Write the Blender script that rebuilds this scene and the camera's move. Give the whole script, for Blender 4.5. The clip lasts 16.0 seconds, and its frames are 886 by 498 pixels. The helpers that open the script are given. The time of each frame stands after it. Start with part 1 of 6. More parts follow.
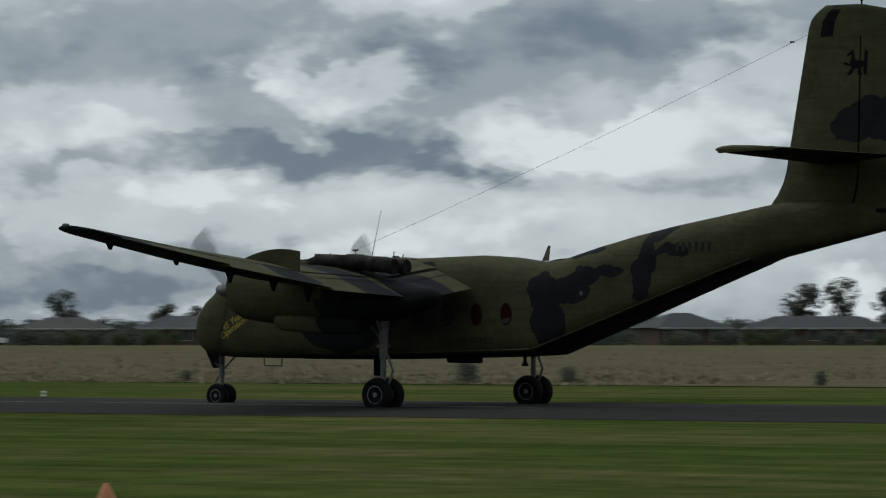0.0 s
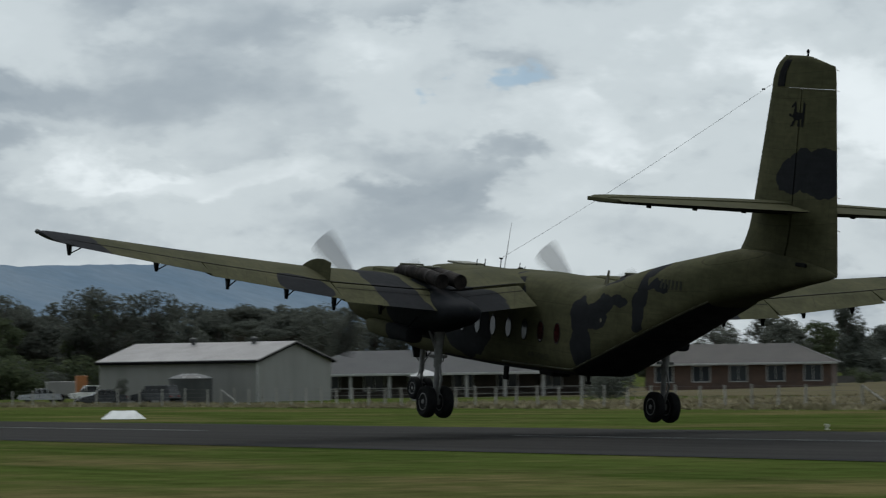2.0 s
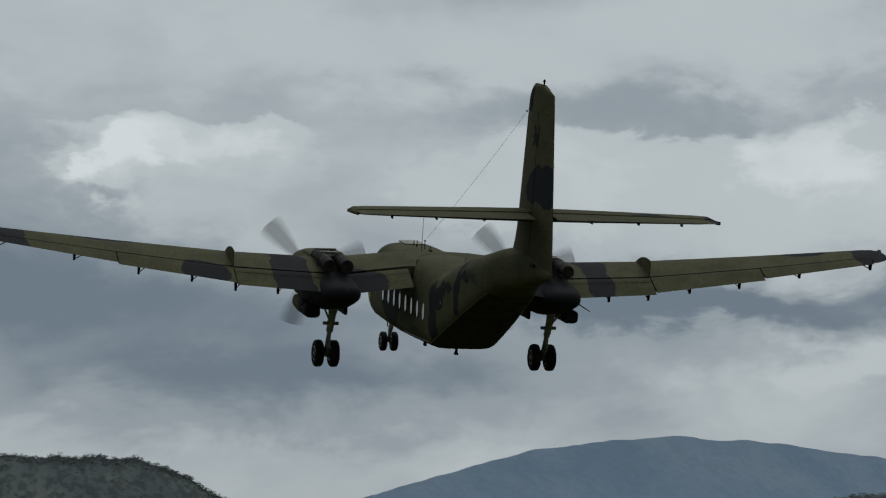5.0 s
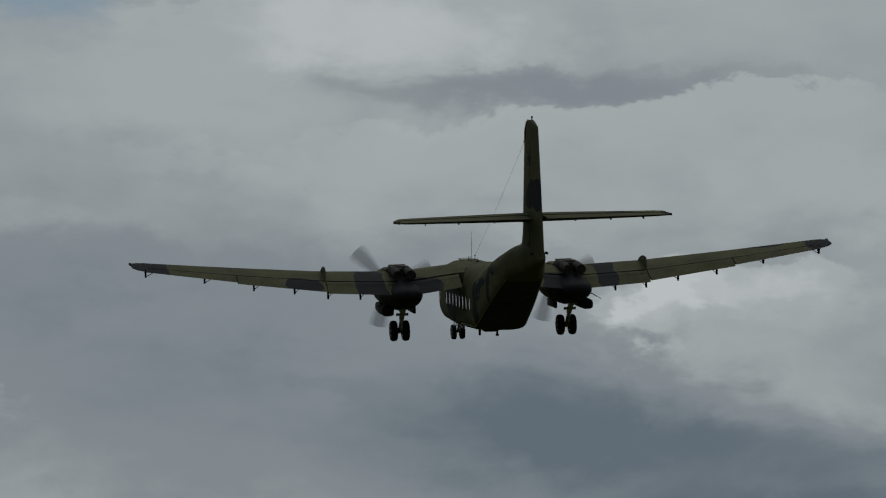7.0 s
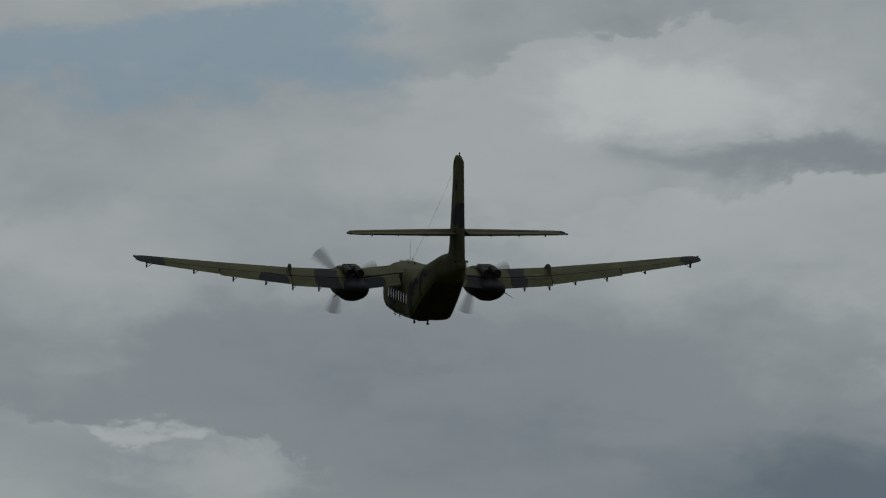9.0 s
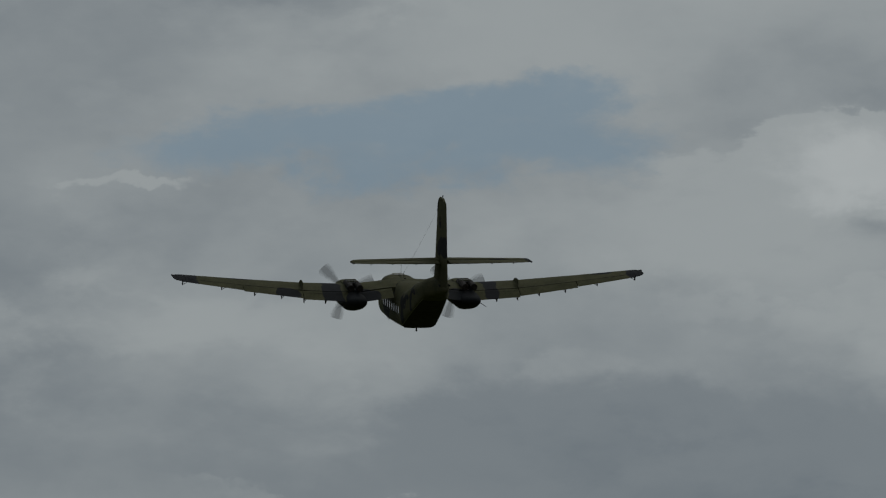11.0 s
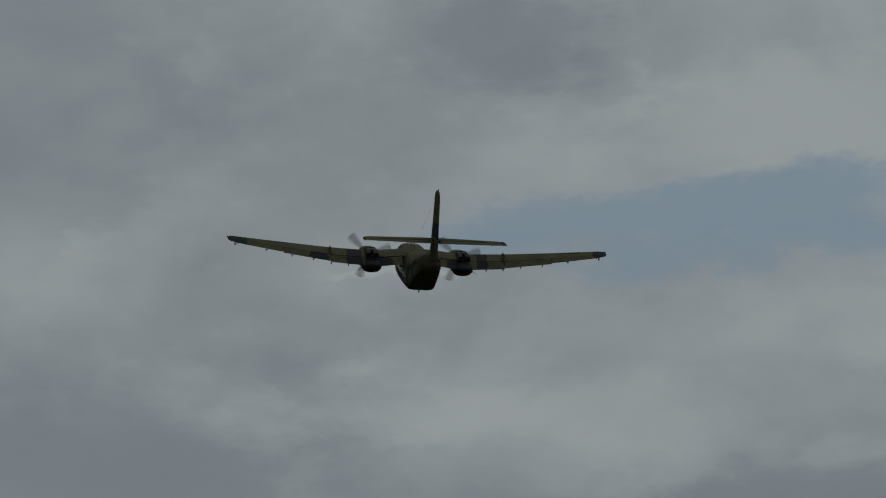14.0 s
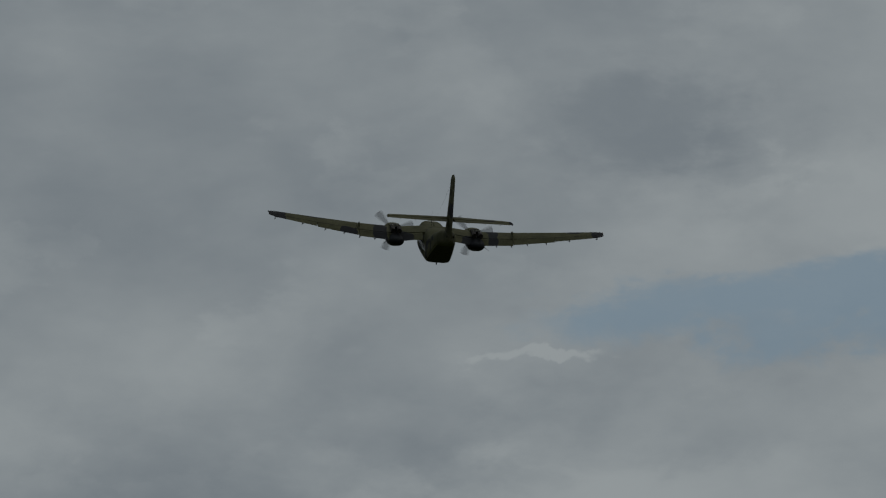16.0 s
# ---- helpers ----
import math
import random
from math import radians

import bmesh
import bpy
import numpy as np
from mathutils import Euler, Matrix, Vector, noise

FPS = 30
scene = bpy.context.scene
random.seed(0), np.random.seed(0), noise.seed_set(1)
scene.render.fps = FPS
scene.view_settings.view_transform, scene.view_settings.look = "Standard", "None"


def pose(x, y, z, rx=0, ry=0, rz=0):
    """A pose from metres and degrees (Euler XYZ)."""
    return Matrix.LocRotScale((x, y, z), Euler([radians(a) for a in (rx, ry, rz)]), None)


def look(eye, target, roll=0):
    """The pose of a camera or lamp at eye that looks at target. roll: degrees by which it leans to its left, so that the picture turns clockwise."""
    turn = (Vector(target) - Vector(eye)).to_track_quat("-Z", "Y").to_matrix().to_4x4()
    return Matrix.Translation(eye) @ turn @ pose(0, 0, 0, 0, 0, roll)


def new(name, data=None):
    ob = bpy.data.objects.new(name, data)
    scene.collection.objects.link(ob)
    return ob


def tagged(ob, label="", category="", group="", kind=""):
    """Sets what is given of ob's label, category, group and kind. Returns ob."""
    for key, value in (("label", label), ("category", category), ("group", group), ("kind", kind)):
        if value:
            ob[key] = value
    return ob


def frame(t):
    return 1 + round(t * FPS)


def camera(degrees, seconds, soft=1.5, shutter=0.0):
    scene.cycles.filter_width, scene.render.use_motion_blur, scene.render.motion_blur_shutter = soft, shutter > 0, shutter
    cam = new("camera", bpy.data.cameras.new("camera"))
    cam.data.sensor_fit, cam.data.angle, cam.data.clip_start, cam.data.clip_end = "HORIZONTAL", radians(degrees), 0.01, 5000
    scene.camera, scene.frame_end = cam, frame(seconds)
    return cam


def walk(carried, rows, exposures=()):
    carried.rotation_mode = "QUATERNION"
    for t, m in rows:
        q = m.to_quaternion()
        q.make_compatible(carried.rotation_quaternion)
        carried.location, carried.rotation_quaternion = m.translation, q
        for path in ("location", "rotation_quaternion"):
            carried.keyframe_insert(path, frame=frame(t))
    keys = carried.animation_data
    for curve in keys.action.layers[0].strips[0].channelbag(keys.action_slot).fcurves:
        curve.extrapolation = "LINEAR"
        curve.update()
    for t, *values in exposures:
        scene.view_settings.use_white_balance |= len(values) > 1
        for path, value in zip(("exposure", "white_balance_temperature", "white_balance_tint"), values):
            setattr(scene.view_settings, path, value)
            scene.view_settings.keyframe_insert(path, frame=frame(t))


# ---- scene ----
# ---- camera ----
CAMERA_ROWS = [  # seconds, x, y, z, heading, tilt, lean
    (0, -9.66, -5.81, 1.75, 58.78, 1.46, -0.01),
    (0.2, -8.62, -6.11, 1.75, 54.22, 1.43, -0.08),
    (0.4, -6.54, -5.33, 1.75, 50.45, 1.33, -0.14),
    (0.6, -3.66, -3.38, 1.75, 47.08, 1.29, -0.19),
    (0.8, -0.27, -0.28, 1.75, 44.05, 1.28, -0.26),
    (1, 3.37, 3.84, 1.75, 41.09, 1.39, -0.31),
    (1.2, 7.08, 8.82, 1.75, 38.39, 1.38, -0.38),
    (1.4, 10.7, 14.47, 1.75, 36.12, 1.41, -0.36),
    (1.5, 12.45, 17.5, 1.75, 35, 1.44, -0.49),
    (1.6, 14.14, 20.64, 1.75, 34.24, 1.45, -0.53),
    (1.7, 15.77, 23.86, 1.75, 33.04, 1.57, -0.58),
    (1.8, 17.33, 27.16, 1.75, 31.72, 1.68, -0.67),
    (1.9, 18.83, 30.51, 1.75, 30.34, 1.87, -0.76),
    (2, 20.26, 33.91, 1.75, 29.12, 2, -0.78),
    (2.1, 21.61, 37.33, 1.75, 28, 2.14, -0.85),
    (2.2, 22.9, 40.78, 1.75, 27.02, 2.28, -0.9),
    (2.4, 25.25, 47.69, 1.75, 25.24, 2.44, -0.96),
    (2.5, 26.33, 51.13, 1.75, 24.65, 2.58, -0.81),
    (2.7, 28.28, 57.96, 1.75, 23.59, 2.76, -0.9),
    (3, 30.74, 67.95, 1.75, 21.85, 2.91, -0.93),
    (3.2, 32.09, 74.37, 1.75, 20.43, 3, -0.88),
    (3.5, 33.71, 82.9, 1.75, 18.09, 3.43, -0.51),
    (3.8, 34.65, 87.89, 1.75, 15.46, 3.8, -0.22),
    (4, 34.89, 89.14, 1.75, 13.69, 4.06, 0),
    (4.2, 34.9, 89.19, 1.75, 12.23, 4.43, -0.01),
    (4.5, 34.9, 89.19, 1.75, 10.22, 4.95, 0.02),
    (4.8, 34.9, 89.19, 1.75, 8.44, 5.49, -0),
    (5, 34.9, 89.19, 1.75, 7.14, 5.77, 0),
    (5.2, 34.9, 89.19, 1.75, 5.89, 6.11, -0),
    (7.3, 34.9, 89.19, 1.75, -2.3, 8.2, 0),
    (8, 34.9, 89.19, 1.75, -4, 8.53, 0),
    (8.5, 34.9, 89.19, 1.75, -5.27, 8.83, 0),
    (9, 34.9, 89.19, 1.75, -6.3, 9.15, 0),
    (11.5, 34.9, 89.19, 1.75, -11.3, 10.7, 0),
    (12, 34.9, 89.19, 1.75, -12.3, 11, 0),
    (12.5, 34.9, 89.19, 1.75, -13.1, 11.24, 0),
    (13, 34.9, 89.19, 1.75, -13.65, 11.45, 0),
    (13.5, 34.9, 89.19, 1.75, -14.2, 11.6, 0),
    (14, 34.9, 89.19, 1.75, -14.7, 11.8, 0),
    (14.5, 34.9, 89.19, 1.75, -15.2, 11.97, 0),
    (15, 34.9, 89.19, 1.75, -15.7, 12.2, 0),
    (15.5, 34.9, 89.19, 1.75, -16.3, 12.63, 0),
    (16, 34.9, 89.19, 1.75, -16.9, 13.1, 0),
]

def camera_pose(x, y, z, heading, tilt, lean):
    return pose(x, y, z, 90 + tilt, 0, -heading) @ pose(0, 0, 0, 0, 0, lean)


cam = camera(14.0, 16.0, soft=1.2, shutter=0.13)
walk(cam, [(row[0], camera_pose(*row[1:])) for row in CAMERA_ROWS],
     exposures=[(0, -0.1, 6420, 9), (0.5, 0.0, 6330, 8), (1.0, 0.1, 6330, 8), (2.0, 0.15, 6420, 10), (3.2, 0.22, 6450, 10), (4.2, 0.2, 6500, 10), (5.0, -0.2, 6500, 10), (7.3, -0.6, 6650, 10), (9.2, -0.65, 6700, 10), (11.3, -0.85, 6650, 10), (13.5, -0.87, 6620, 10), (16, -0.9, 6600, 10)])

# ---- sky and light ----
SUN_AZIMUTH, SUN_ELEVATION = 20.0, 58.0


# banks of cloud: azimuth, elevation, half breadth, half height, how much lighter, and 1 where the edge is crisp
CLOUDS_OVER_HOUSES = [
    (55.0, 4.7, 6.0, 0.8, -0.14, 0), (55.6, 2.95, 4.6, 0.40, -0.24, 1), (57.1, 3.9, 1.1, 0.55, 0.26, 1), (63.5, 4.4, 1.3, 0.70, 0.20, 1), (58.7, 2.8, 1.1, 0.22, -0.15, 1),
    (57.0, 1.9, 7.0, 0.60, 0.18, 1), (61.5, 3.0, 2.5, 0.50, 0.14, 1), (53.2, 0.75, 2.2, 0.40, -0.18, 1), (61.5, 5.0, 2.0, 0.70, -0.12, 0), (64.2, 2.2, 2.0, 0.5, 0.06, 0)]
CLOUDS_OVER_PADDOCK = [
    (36.3, 4.4, 2.6, 0.90, 0.20, 1), (44.2, 4.2, 1.5, 0.60, -0.13, 1), (47.5, 4.1, 1.1, 0.50, 0.20, 1), (40.5, 2.15, 5.0, 0.42, -0.03, 1), (43.5, 1.9, 1.6, 0.30, -0.06, 1),
    (47.3, 1.3, 2.0, 0.40, 0.16, 1), (49.5, 3.0, 2.0, 0.50, 0.14, 1), (40.8, 3.4, 2.6, 0.60, 0.12, 1), (36.0, 1.2, 2.5, 0.35, -0.10, 0), (51.0, 4.6, 2.0, 0.5, -0.10, 1), (40.8, 4.3, 3.0, 0.8, 0.09, 0)]
CLOUDS_OVER_SHED = [
    (23.8, 4.5, 2.4, 0.75, -0.08, 1), (25.5, 3.2, 2.6, 0.40, 0.16, 1), (31.2, 3.9, 1.5, 0.80, 0.18, 1), (34.5, 5.2, 1.6, 0.60, 0.12, 0), (33.0, 2.6, 3.0, 0.50, 0.10, 0), (32.8, 4.0, 2.0, 0.9, 0.15, 0), (29.0, 4.6, 1.5, 0.7, 0.10, 0),
    (28.5, 2.9, 1.6, 0.40, -0.08, 1), (28.0, 5.2, 1.5, 0.5, 0.08, 0), (22.4, 5.4, 1.8, 0.6, 0.08, 0), (30.0, 1.7, 2.5, 0.5, 0.06, 0), (26.5, 2.6, 1.5, 0.5, 0.06, 0), (24.0, 5.0, 2.0, 0.7, 0.06, 0)]
CLOUDS_OVER_HILLS = [
    (20.0, 4.4, 3.2, 0.34, -0.16, 0), (24.5, 5.3, 3.0, 0.30, -0.03, 0), (13.5, 5.0, 4.5, 0.40, -0.18, 0), (17.0, 6.6, 6.0, 0.80, 0.13, 0), (16.0, 4.0, 4.0, 0.50, 0.12, 1),
    (23.7, 3.45, 1.0, 0.28, 0.10, 1), (21.5, 3.7, 1.6, 0.20, -0.08, 0), (10.0, 7.9, 3.5, 0.50, -0.10, 0), (8.5, 6.7, 1.8, 0.70, 0.10, 1), (2.6, 7.3, 1.5, 0.50, 0.14, 1),
    (0.8, 5.6, 2.4, 1.00, -0.08, 0), (12.9, 7.3, 1.4, 0.60, 0.13, 1), (11.0, 5.0, 3.2, 0.50, -0.12, 0), (12.3, 3.4, 2.2, 0.70, 0.03, 0)]
CLOUDS_HIGH = [
    (3.0, 4.3, 8.0, 1.4, -0.13, 0), (12.5, 9.3, 2.6, 0.8, 0.10, 0), (-8.0, 6.6, 7.0, 1.4, -0.10, 0), (-4.0, 5.2, 7.0, 1.2, -0.07, 0), (6.0, 8.9, 4.0, 0.7, 0.06, 0), (-1.0, 7.6, 3.5, 0.8, -0.05, 0),
    (-2.7, 11.5, 2.6, 0.75, 0.20, 0), (-0.5, 10.55, 4.2, 0.36, -0.08, 0), (2.2, 7.0, 0.9, 0.70, 0.14, 1), (-10.8, 6.40, 0.8, 0.30, 0.13, 1), (-9.5, 5.6, 2.0, 0.55, 0.07, 1)]
CLOUDS_FAR_WEST = [
    (4.8, 4.3, 4.2, 0.80, -0.08, 0), (4.6, 3.5, 4.2, 0.70, -0.12, 0), (5.5, 5.0, 6.0, 0.40, -0.05, 0),
    (-2.0, 5.6, 4.5, 1.10, -0.06, 0), (-8.5, 7.6, 3.2, 0.80, -0.07, 0), (-15.2, 11.45, 1.1, 0.12, 0.07, 1), (-13.8, 15.2, 1.8, 0.70, -0.06, 0), (-20.0, 15.5, 9.0, 2.0, -0.05, 0),
    (-20.0, 8.0, 4.0, 1.6, -0.06, 0), (-14.0, 9.2, 4.0, 0.5, 0.045, 0), (-8.0, 14.0, 4.0, 0.8, 0.04, 0), (-19.5, 9.2, 4.0, 1.8, -0.05, 0), (-6.5, 10.6, 3.0, 0.8, 0.05, 0)]
SHELVES = [  # azimuth, half breadth, elevation of the crisp upper edge, its slope, how much lighter: heads of cumulus
    (1.0, 4.2, 10.2, 0.11, 0.13), (-10.8, 3.0, 6.35, -0.12, 0.08), (2.8, 1.7, 7.85, 0.0, 0.16), (11.5, 3.2, 7.6, 0.06, 0.09), (-4.0, 2.6, 12.3, 0.10, 0.08)]
GAPS = [(-10.9, 12.1, 4.6, 0.75), (18.0, 9.5, 2.0, 0.4), (30.1, 4.75, 0.7, 0.32), (-9.5, 12.6, 2.4, 0.6)]  # patches of clear sky


def make_world():
    world = bpy.data.worlds.new("overcast_sky")
    scene.world = world
    world.use_nodes = True
    nt = world.node_tree
    nt.nodes.clear()
    n = nt.nodes.new

    def link(a, b):
        nt.links.new(a, b)

    def math_node(op, a, b=None, clamp=False):
        m = n("ShaderNodeMath")
        m.operation, m.use_clamp = op, clamp
        for i, v in enumerate((a, b)):
            if v is None:
                continue
            if isinstance(v, (int, float)):
                m.inputs[i].default_value = v
            else:
                link(v, m.inputs[i])
        return m.outputs[0]

    def ramp(fac, stops):
        r = n("ShaderNodeValToRGB")
        r.color_ramp.interpolation = "EASE"
        while len(r.color_ramp.elements) < len(stops):
            r.color_ramp.elements.new(0.5)
        for e, (p, c) in zip(r.color_ramp.elements, stops):
            e.position, e.color = p, (*c, 1) if len(c) == 3 else c
        link(fac, r.inputs[0])
        return r.outputs[0]

    def noise_tex(vec, scale, detail, rough, dist=0.0):
        t = n("ShaderNodeTexNoise")
        t.inputs["Scale"].default_value, t.inputs["Detail"].default_value = scale, detail
        t.inputs["Roughness"].default_value, t.inputs["Distortion"].default_value = rough, dist
        link(vec, t.inputs["Vector"])
        return t.outputs["Fac"]

    def mix(fac, a, b):
        m = n("ShaderNodeMix")
        m.data_type = "RGBA"
        for i, v in ((0, fac), (6, a), (7, b)):
            if isinstance(v, tuple):
                m.inputs[i].default_value = (*v, 1)
            elif isinstance(v, (int, float)):
                m.inputs[i].default_value = v
            else:
                link(v, m.inputs[i])
        return m.outputs[2]

    co = n("ShaderNodeTexCoord").outputs["Generated"]
    sep = n("ShaderNodeSeparateXYZ")
    link(co, sep.inputs[0])
    azimuth = math_node("MULTIPLY", math_node("ARCTAN2", sep.outputs[0], sep.outputs[1]), 57.29578)
    elevation = math_node("MULTIPLY", math_node("ARCSINE", sep.outputs[2]), 57.29578)
    stretch = n("ShaderNodeMapping")
    stretch.inputs["Scale"].default_value = (1, 1, 1.9)
    link(co, stretch.inputs[0])
    v = stretch.outputs[0]
    warp = noise_tex(v, 30.0, 5, 0.6)
    warp_b = noise_tex(v, 24.0, 5, 0.6, 0.3)
    az = math_node("ADD", azimuth, math_node("MULTIPLY", math_node("SUBTRACT", warp, 0.5), 5.0))
    el = math_node("ADD", elevation, math_node("MULTIPLY", math_node("SUBTRACT", warp_b, 0.5), 2.2))

    def bank(a0, e0, ra, re):
        """One at the middle of a bank of cloud, falling off with its breadth and height in degrees."""
        p = math_node("DIVIDE", math_node("SUBTRACT", az, a0), ra)
        q = math_node("DIVIDE", math_node("SUBTRACT", el, e0), re)
        d = math_node("ADD", math_node("MULTIPLY", p, p), math_node("MULTIPLY", q, q))
        return math_node("EXPONENT", math_node("MULTIPLY", math_node("POWER", d, 1.7), -1.0))

    big = noise_tex(v, 6.0, 3, 0.5, 0.2)
    puffs = noise_tex(v, 11.0, 9, 0.56, 0.1)
    above = n("ShaderNodeVectorMath")
    above.inputs[1].default_value = (0, 0, 0.045)
    link(v, above.inputs[0])
    over = noise_tex(above.outputs[0], 11.0, 4, 0.56, 0.1)
    # tops catch the light, flat bases lie in shade
    cloud = math_node("ADD", math_node("MULTIPLY", math_node("SUBTRACT", big, 0.5), 0.55), math_node("MULTIPLY", math_node("SUBTRACT", puffs, 0.5), 0.35))
    cloud = math_node("ADD", cloud, math_node("MULTIPLY", math_node("SUBTRACT", puffs, over), 0.95))
    # broken cumulus low over the houses, a smoother deck high over the hills
    lively = n("ShaderNodeMapRange")
    lively.interpolation_type = "SMOOTHSTEP"
    for i, val in enumerate((4.0, 50.0, 0.15, 0.68)):
        lively.inputs[i + 1].default_value = val
    link(azimuth, lively.inputs[0])
    tone = math_node("ADD", math_node("MULTIPLY", cloud, lively.outputs[0]), 0.52)
    # heads of cumulus with crisp edges stand before the softer cloud
    heads = noise_tex(v, 15.0, 11, 0.58, 0.0)
    heads_over = noise_tex(above.outputs[0], 15.0, 5, 0.58, 0.0)
    edge = n("ShaderNodeMapRange")
    edge.interpolation_type = "SMOOTHSTEP"
    for i, val in enumerate((0.485, 0.535, 0.0, 1.0)):
        edge.inputs[i + 1].default_value = val
    link(heads, edge.inputs[0])
    broken = n("ShaderNodeMapRange")
    broken.interpolation_type = "SMOOTHSTEP"
    for i, val in enumerate((18.0, 48.0, 0.08, 0.80)):
        broken.inputs[i + 1].default_value = val
    link(azimuth, broken.inputs[0])
    lit = math_node("ADD", math_node("MULTIPLY", math_node("SUBTRACT", heads, heads_over), 1.45), 0.03)
    tone = math_node("ADD", tone, math_node("MULTIPLY", math_node("MULTIPLY", lit, edge.outputs[0]), broken.outputs[0]))
    frayed = math_node("MULTIPLY", math_node("SUBTRACT", noise_tex(v, 44.0, 8, 0.62, 0.1), 0.5), 1.1)
    for a0, e0, ra, re, amount, crisp in CLOUDS_OVER_HOUSES + CLOUDS_OVER_PADDOCK + CLOUDS_OVER_SHED + CLOUDS_OVER_HILLS + CLOUDS_HIGH + CLOUDS_FAR_WEST:
        body = bank(a0, e0, ra, re)
        if crisp:
            cut = n("ShaderNodeMapRange")
            cut.interpolation_type = "SMOOTHSTEP"
            for i, val in enumerate((0.12, 0.92, 0.0, 1.0)):
                cut.inputs[i + 1].default_value = val
            link(math_node("ADD", body, math_node("MULTIPLY", frayed, math_node("MULTIPLY", body, 0.9))), cut.inputs[0])
            body = math_node("MULTIPLY", cut.outputs[0], math_node("ADD", math_node("MULTIPLY", body, 0.5), 0.5))
        tone = math_node("ADD", tone, math_node("MULTIPLY", body, amount))
    for a0, ra, e0, slope, amount in SHELVES:
        top = math_node("ADD", math_node("MULTIPLY", math_node("SUBTRACT", az, a0), slope), e0)
        d = math_node("SUBTRACT", el, top)
        rim = n("ShaderNodeMapRange")
        rim.interpolation_type = "SMOOTHSTEP"
        for i, val in enumerate((-0.06, 0.10, 1.0, 0.0)):
            rim.inputs[i + 1].default_value = val
        link(d, rim.inputs[0])
        fade = math_node("EXPONENT", math_node("MULTIPLY", math_node("MINIMUM", d, 0.0), 1.1))
        p = math_node("DIVIDE", math_node("SUBTRACT", az, a0), ra)
        within = math_node("EXPONENT", math_node("MULTIPLY", math_node("POWER", math_node("MULTIPLY", p, p), 2.0), -1.0))
        tone = math_node("ADD", tone, math_node("MULTIPLY", math_node("MULTIPLY", math_node("MULTIPLY", rim.outputs[0], fade), within), amount))
    tone = ramp(tone, [(0.22, (0.165, 0.215, 0.268)), (0.42, (0.32, 0.372, 0.412)), (0.60, (0.54, 0.598, 0.62)), (0.84, (0.74, 0.80, 0.82))])
    gap = None
    for a0, e0, ra, re in GAPS:
        g = bank(a0, e0, ra, re)
        gap = g if gap is None else math_node("MAXIMUM", gap, g)
    overhead = n("ShaderNodeMapRange")
    overhead.interpolation_type = "SMOOTHSTEP"
    for i, val in enumerate((18.0, 60.0, 1.0, 1.9)):
        overhead.inputs[i + 1].default_value = val
    link(elevation, overhead.inputs[0])
    veil = math_node("ADD", gap, math_node("MULTIPLY", math_node("SUBTRACT", noise_tex(v, 22.0, 7, 0.62, 0.3), 0.5), 1.3))
    clear = mix(math_node("MULTIPLY", ramp(math_node("MULTIPLY", veil, ramp(gap, [(0.02, (0, 0, 0)), (0.25, (1, 1, 1))])), [(0.22, (0, 0, 0)), (0.95, (1, 1, 1))]), 0.78), tone, (0.31, 0.44, 0.555))
    sky = n("ShaderNodeTexSky")
    sky.sky_type, sky.sun_disc = "NISHITA", False
    sky.sun_elevation, sky.sun_rotation = radians(SUN_ELEVATION), radians(SUN_AZIMUTH)
    blue = n("ShaderNodeBackground")
    link(sky.outputs[0], blue.inputs[0])
    blue.inputs[1].default_value = 0.05
    grey = n("ShaderNodeBackground")
    link(clear, grey.inputs[0])
    # unseen sky away from the sun is dimmed to darken camera-facing sides
    toward = math_node("ADD", math_node("MULTIPLY", sep.outputs[0], math.sin(radians(SUN_AZIMUTH))), math_node("MULTIPLY", sep.outputs[1], math.cos(radians(SUN_AZIMUTH))))
    lee = n("ShaderNodeMapRange")
    lee.interpolation_type = "SMOOTHSTEP"
    for i, val in enumerate((-0.75, -0.08, 0.50, 1.0)):
        lee.inputs[i + 1].default_value = val
    link(toward, lee.inputs[0])
    link(math_node("MULTIPLY", overhead.outputs[0], lee.outputs[0]), grey.inputs[1])
    both = n("ShaderNodeMixShader")
    both.inputs[0].default_value = 0.94
    link(blue.outputs[0], both.inputs[1])
    link(grey.outputs[0], both.inputs[2])
    out = n("ShaderNodeOutputWorld")
    link(both.outputs[0], out.inputs[0])


make_world()
sun_data = bpy.data.lights.new("sun", "SUN")
sun_data.energy, sun_data.angle, sun_data.color = 0.7, radians(25), (1.0, 0.96, 0.9)
sun = new("sun", sun_data)
sun.matrix_world = look((0, 0, 0), tuple(-1 * v for v in (
    math.sin(radians(SUN_AZIMUTH)) * math.cos(radians(SUN_ELEVATION)),
    math.cos(radians(SUN_AZIMUTH)) * math.cos(radians(SUN_ELEVATION)), math.sin(radians(SUN_ELEVATION)))))


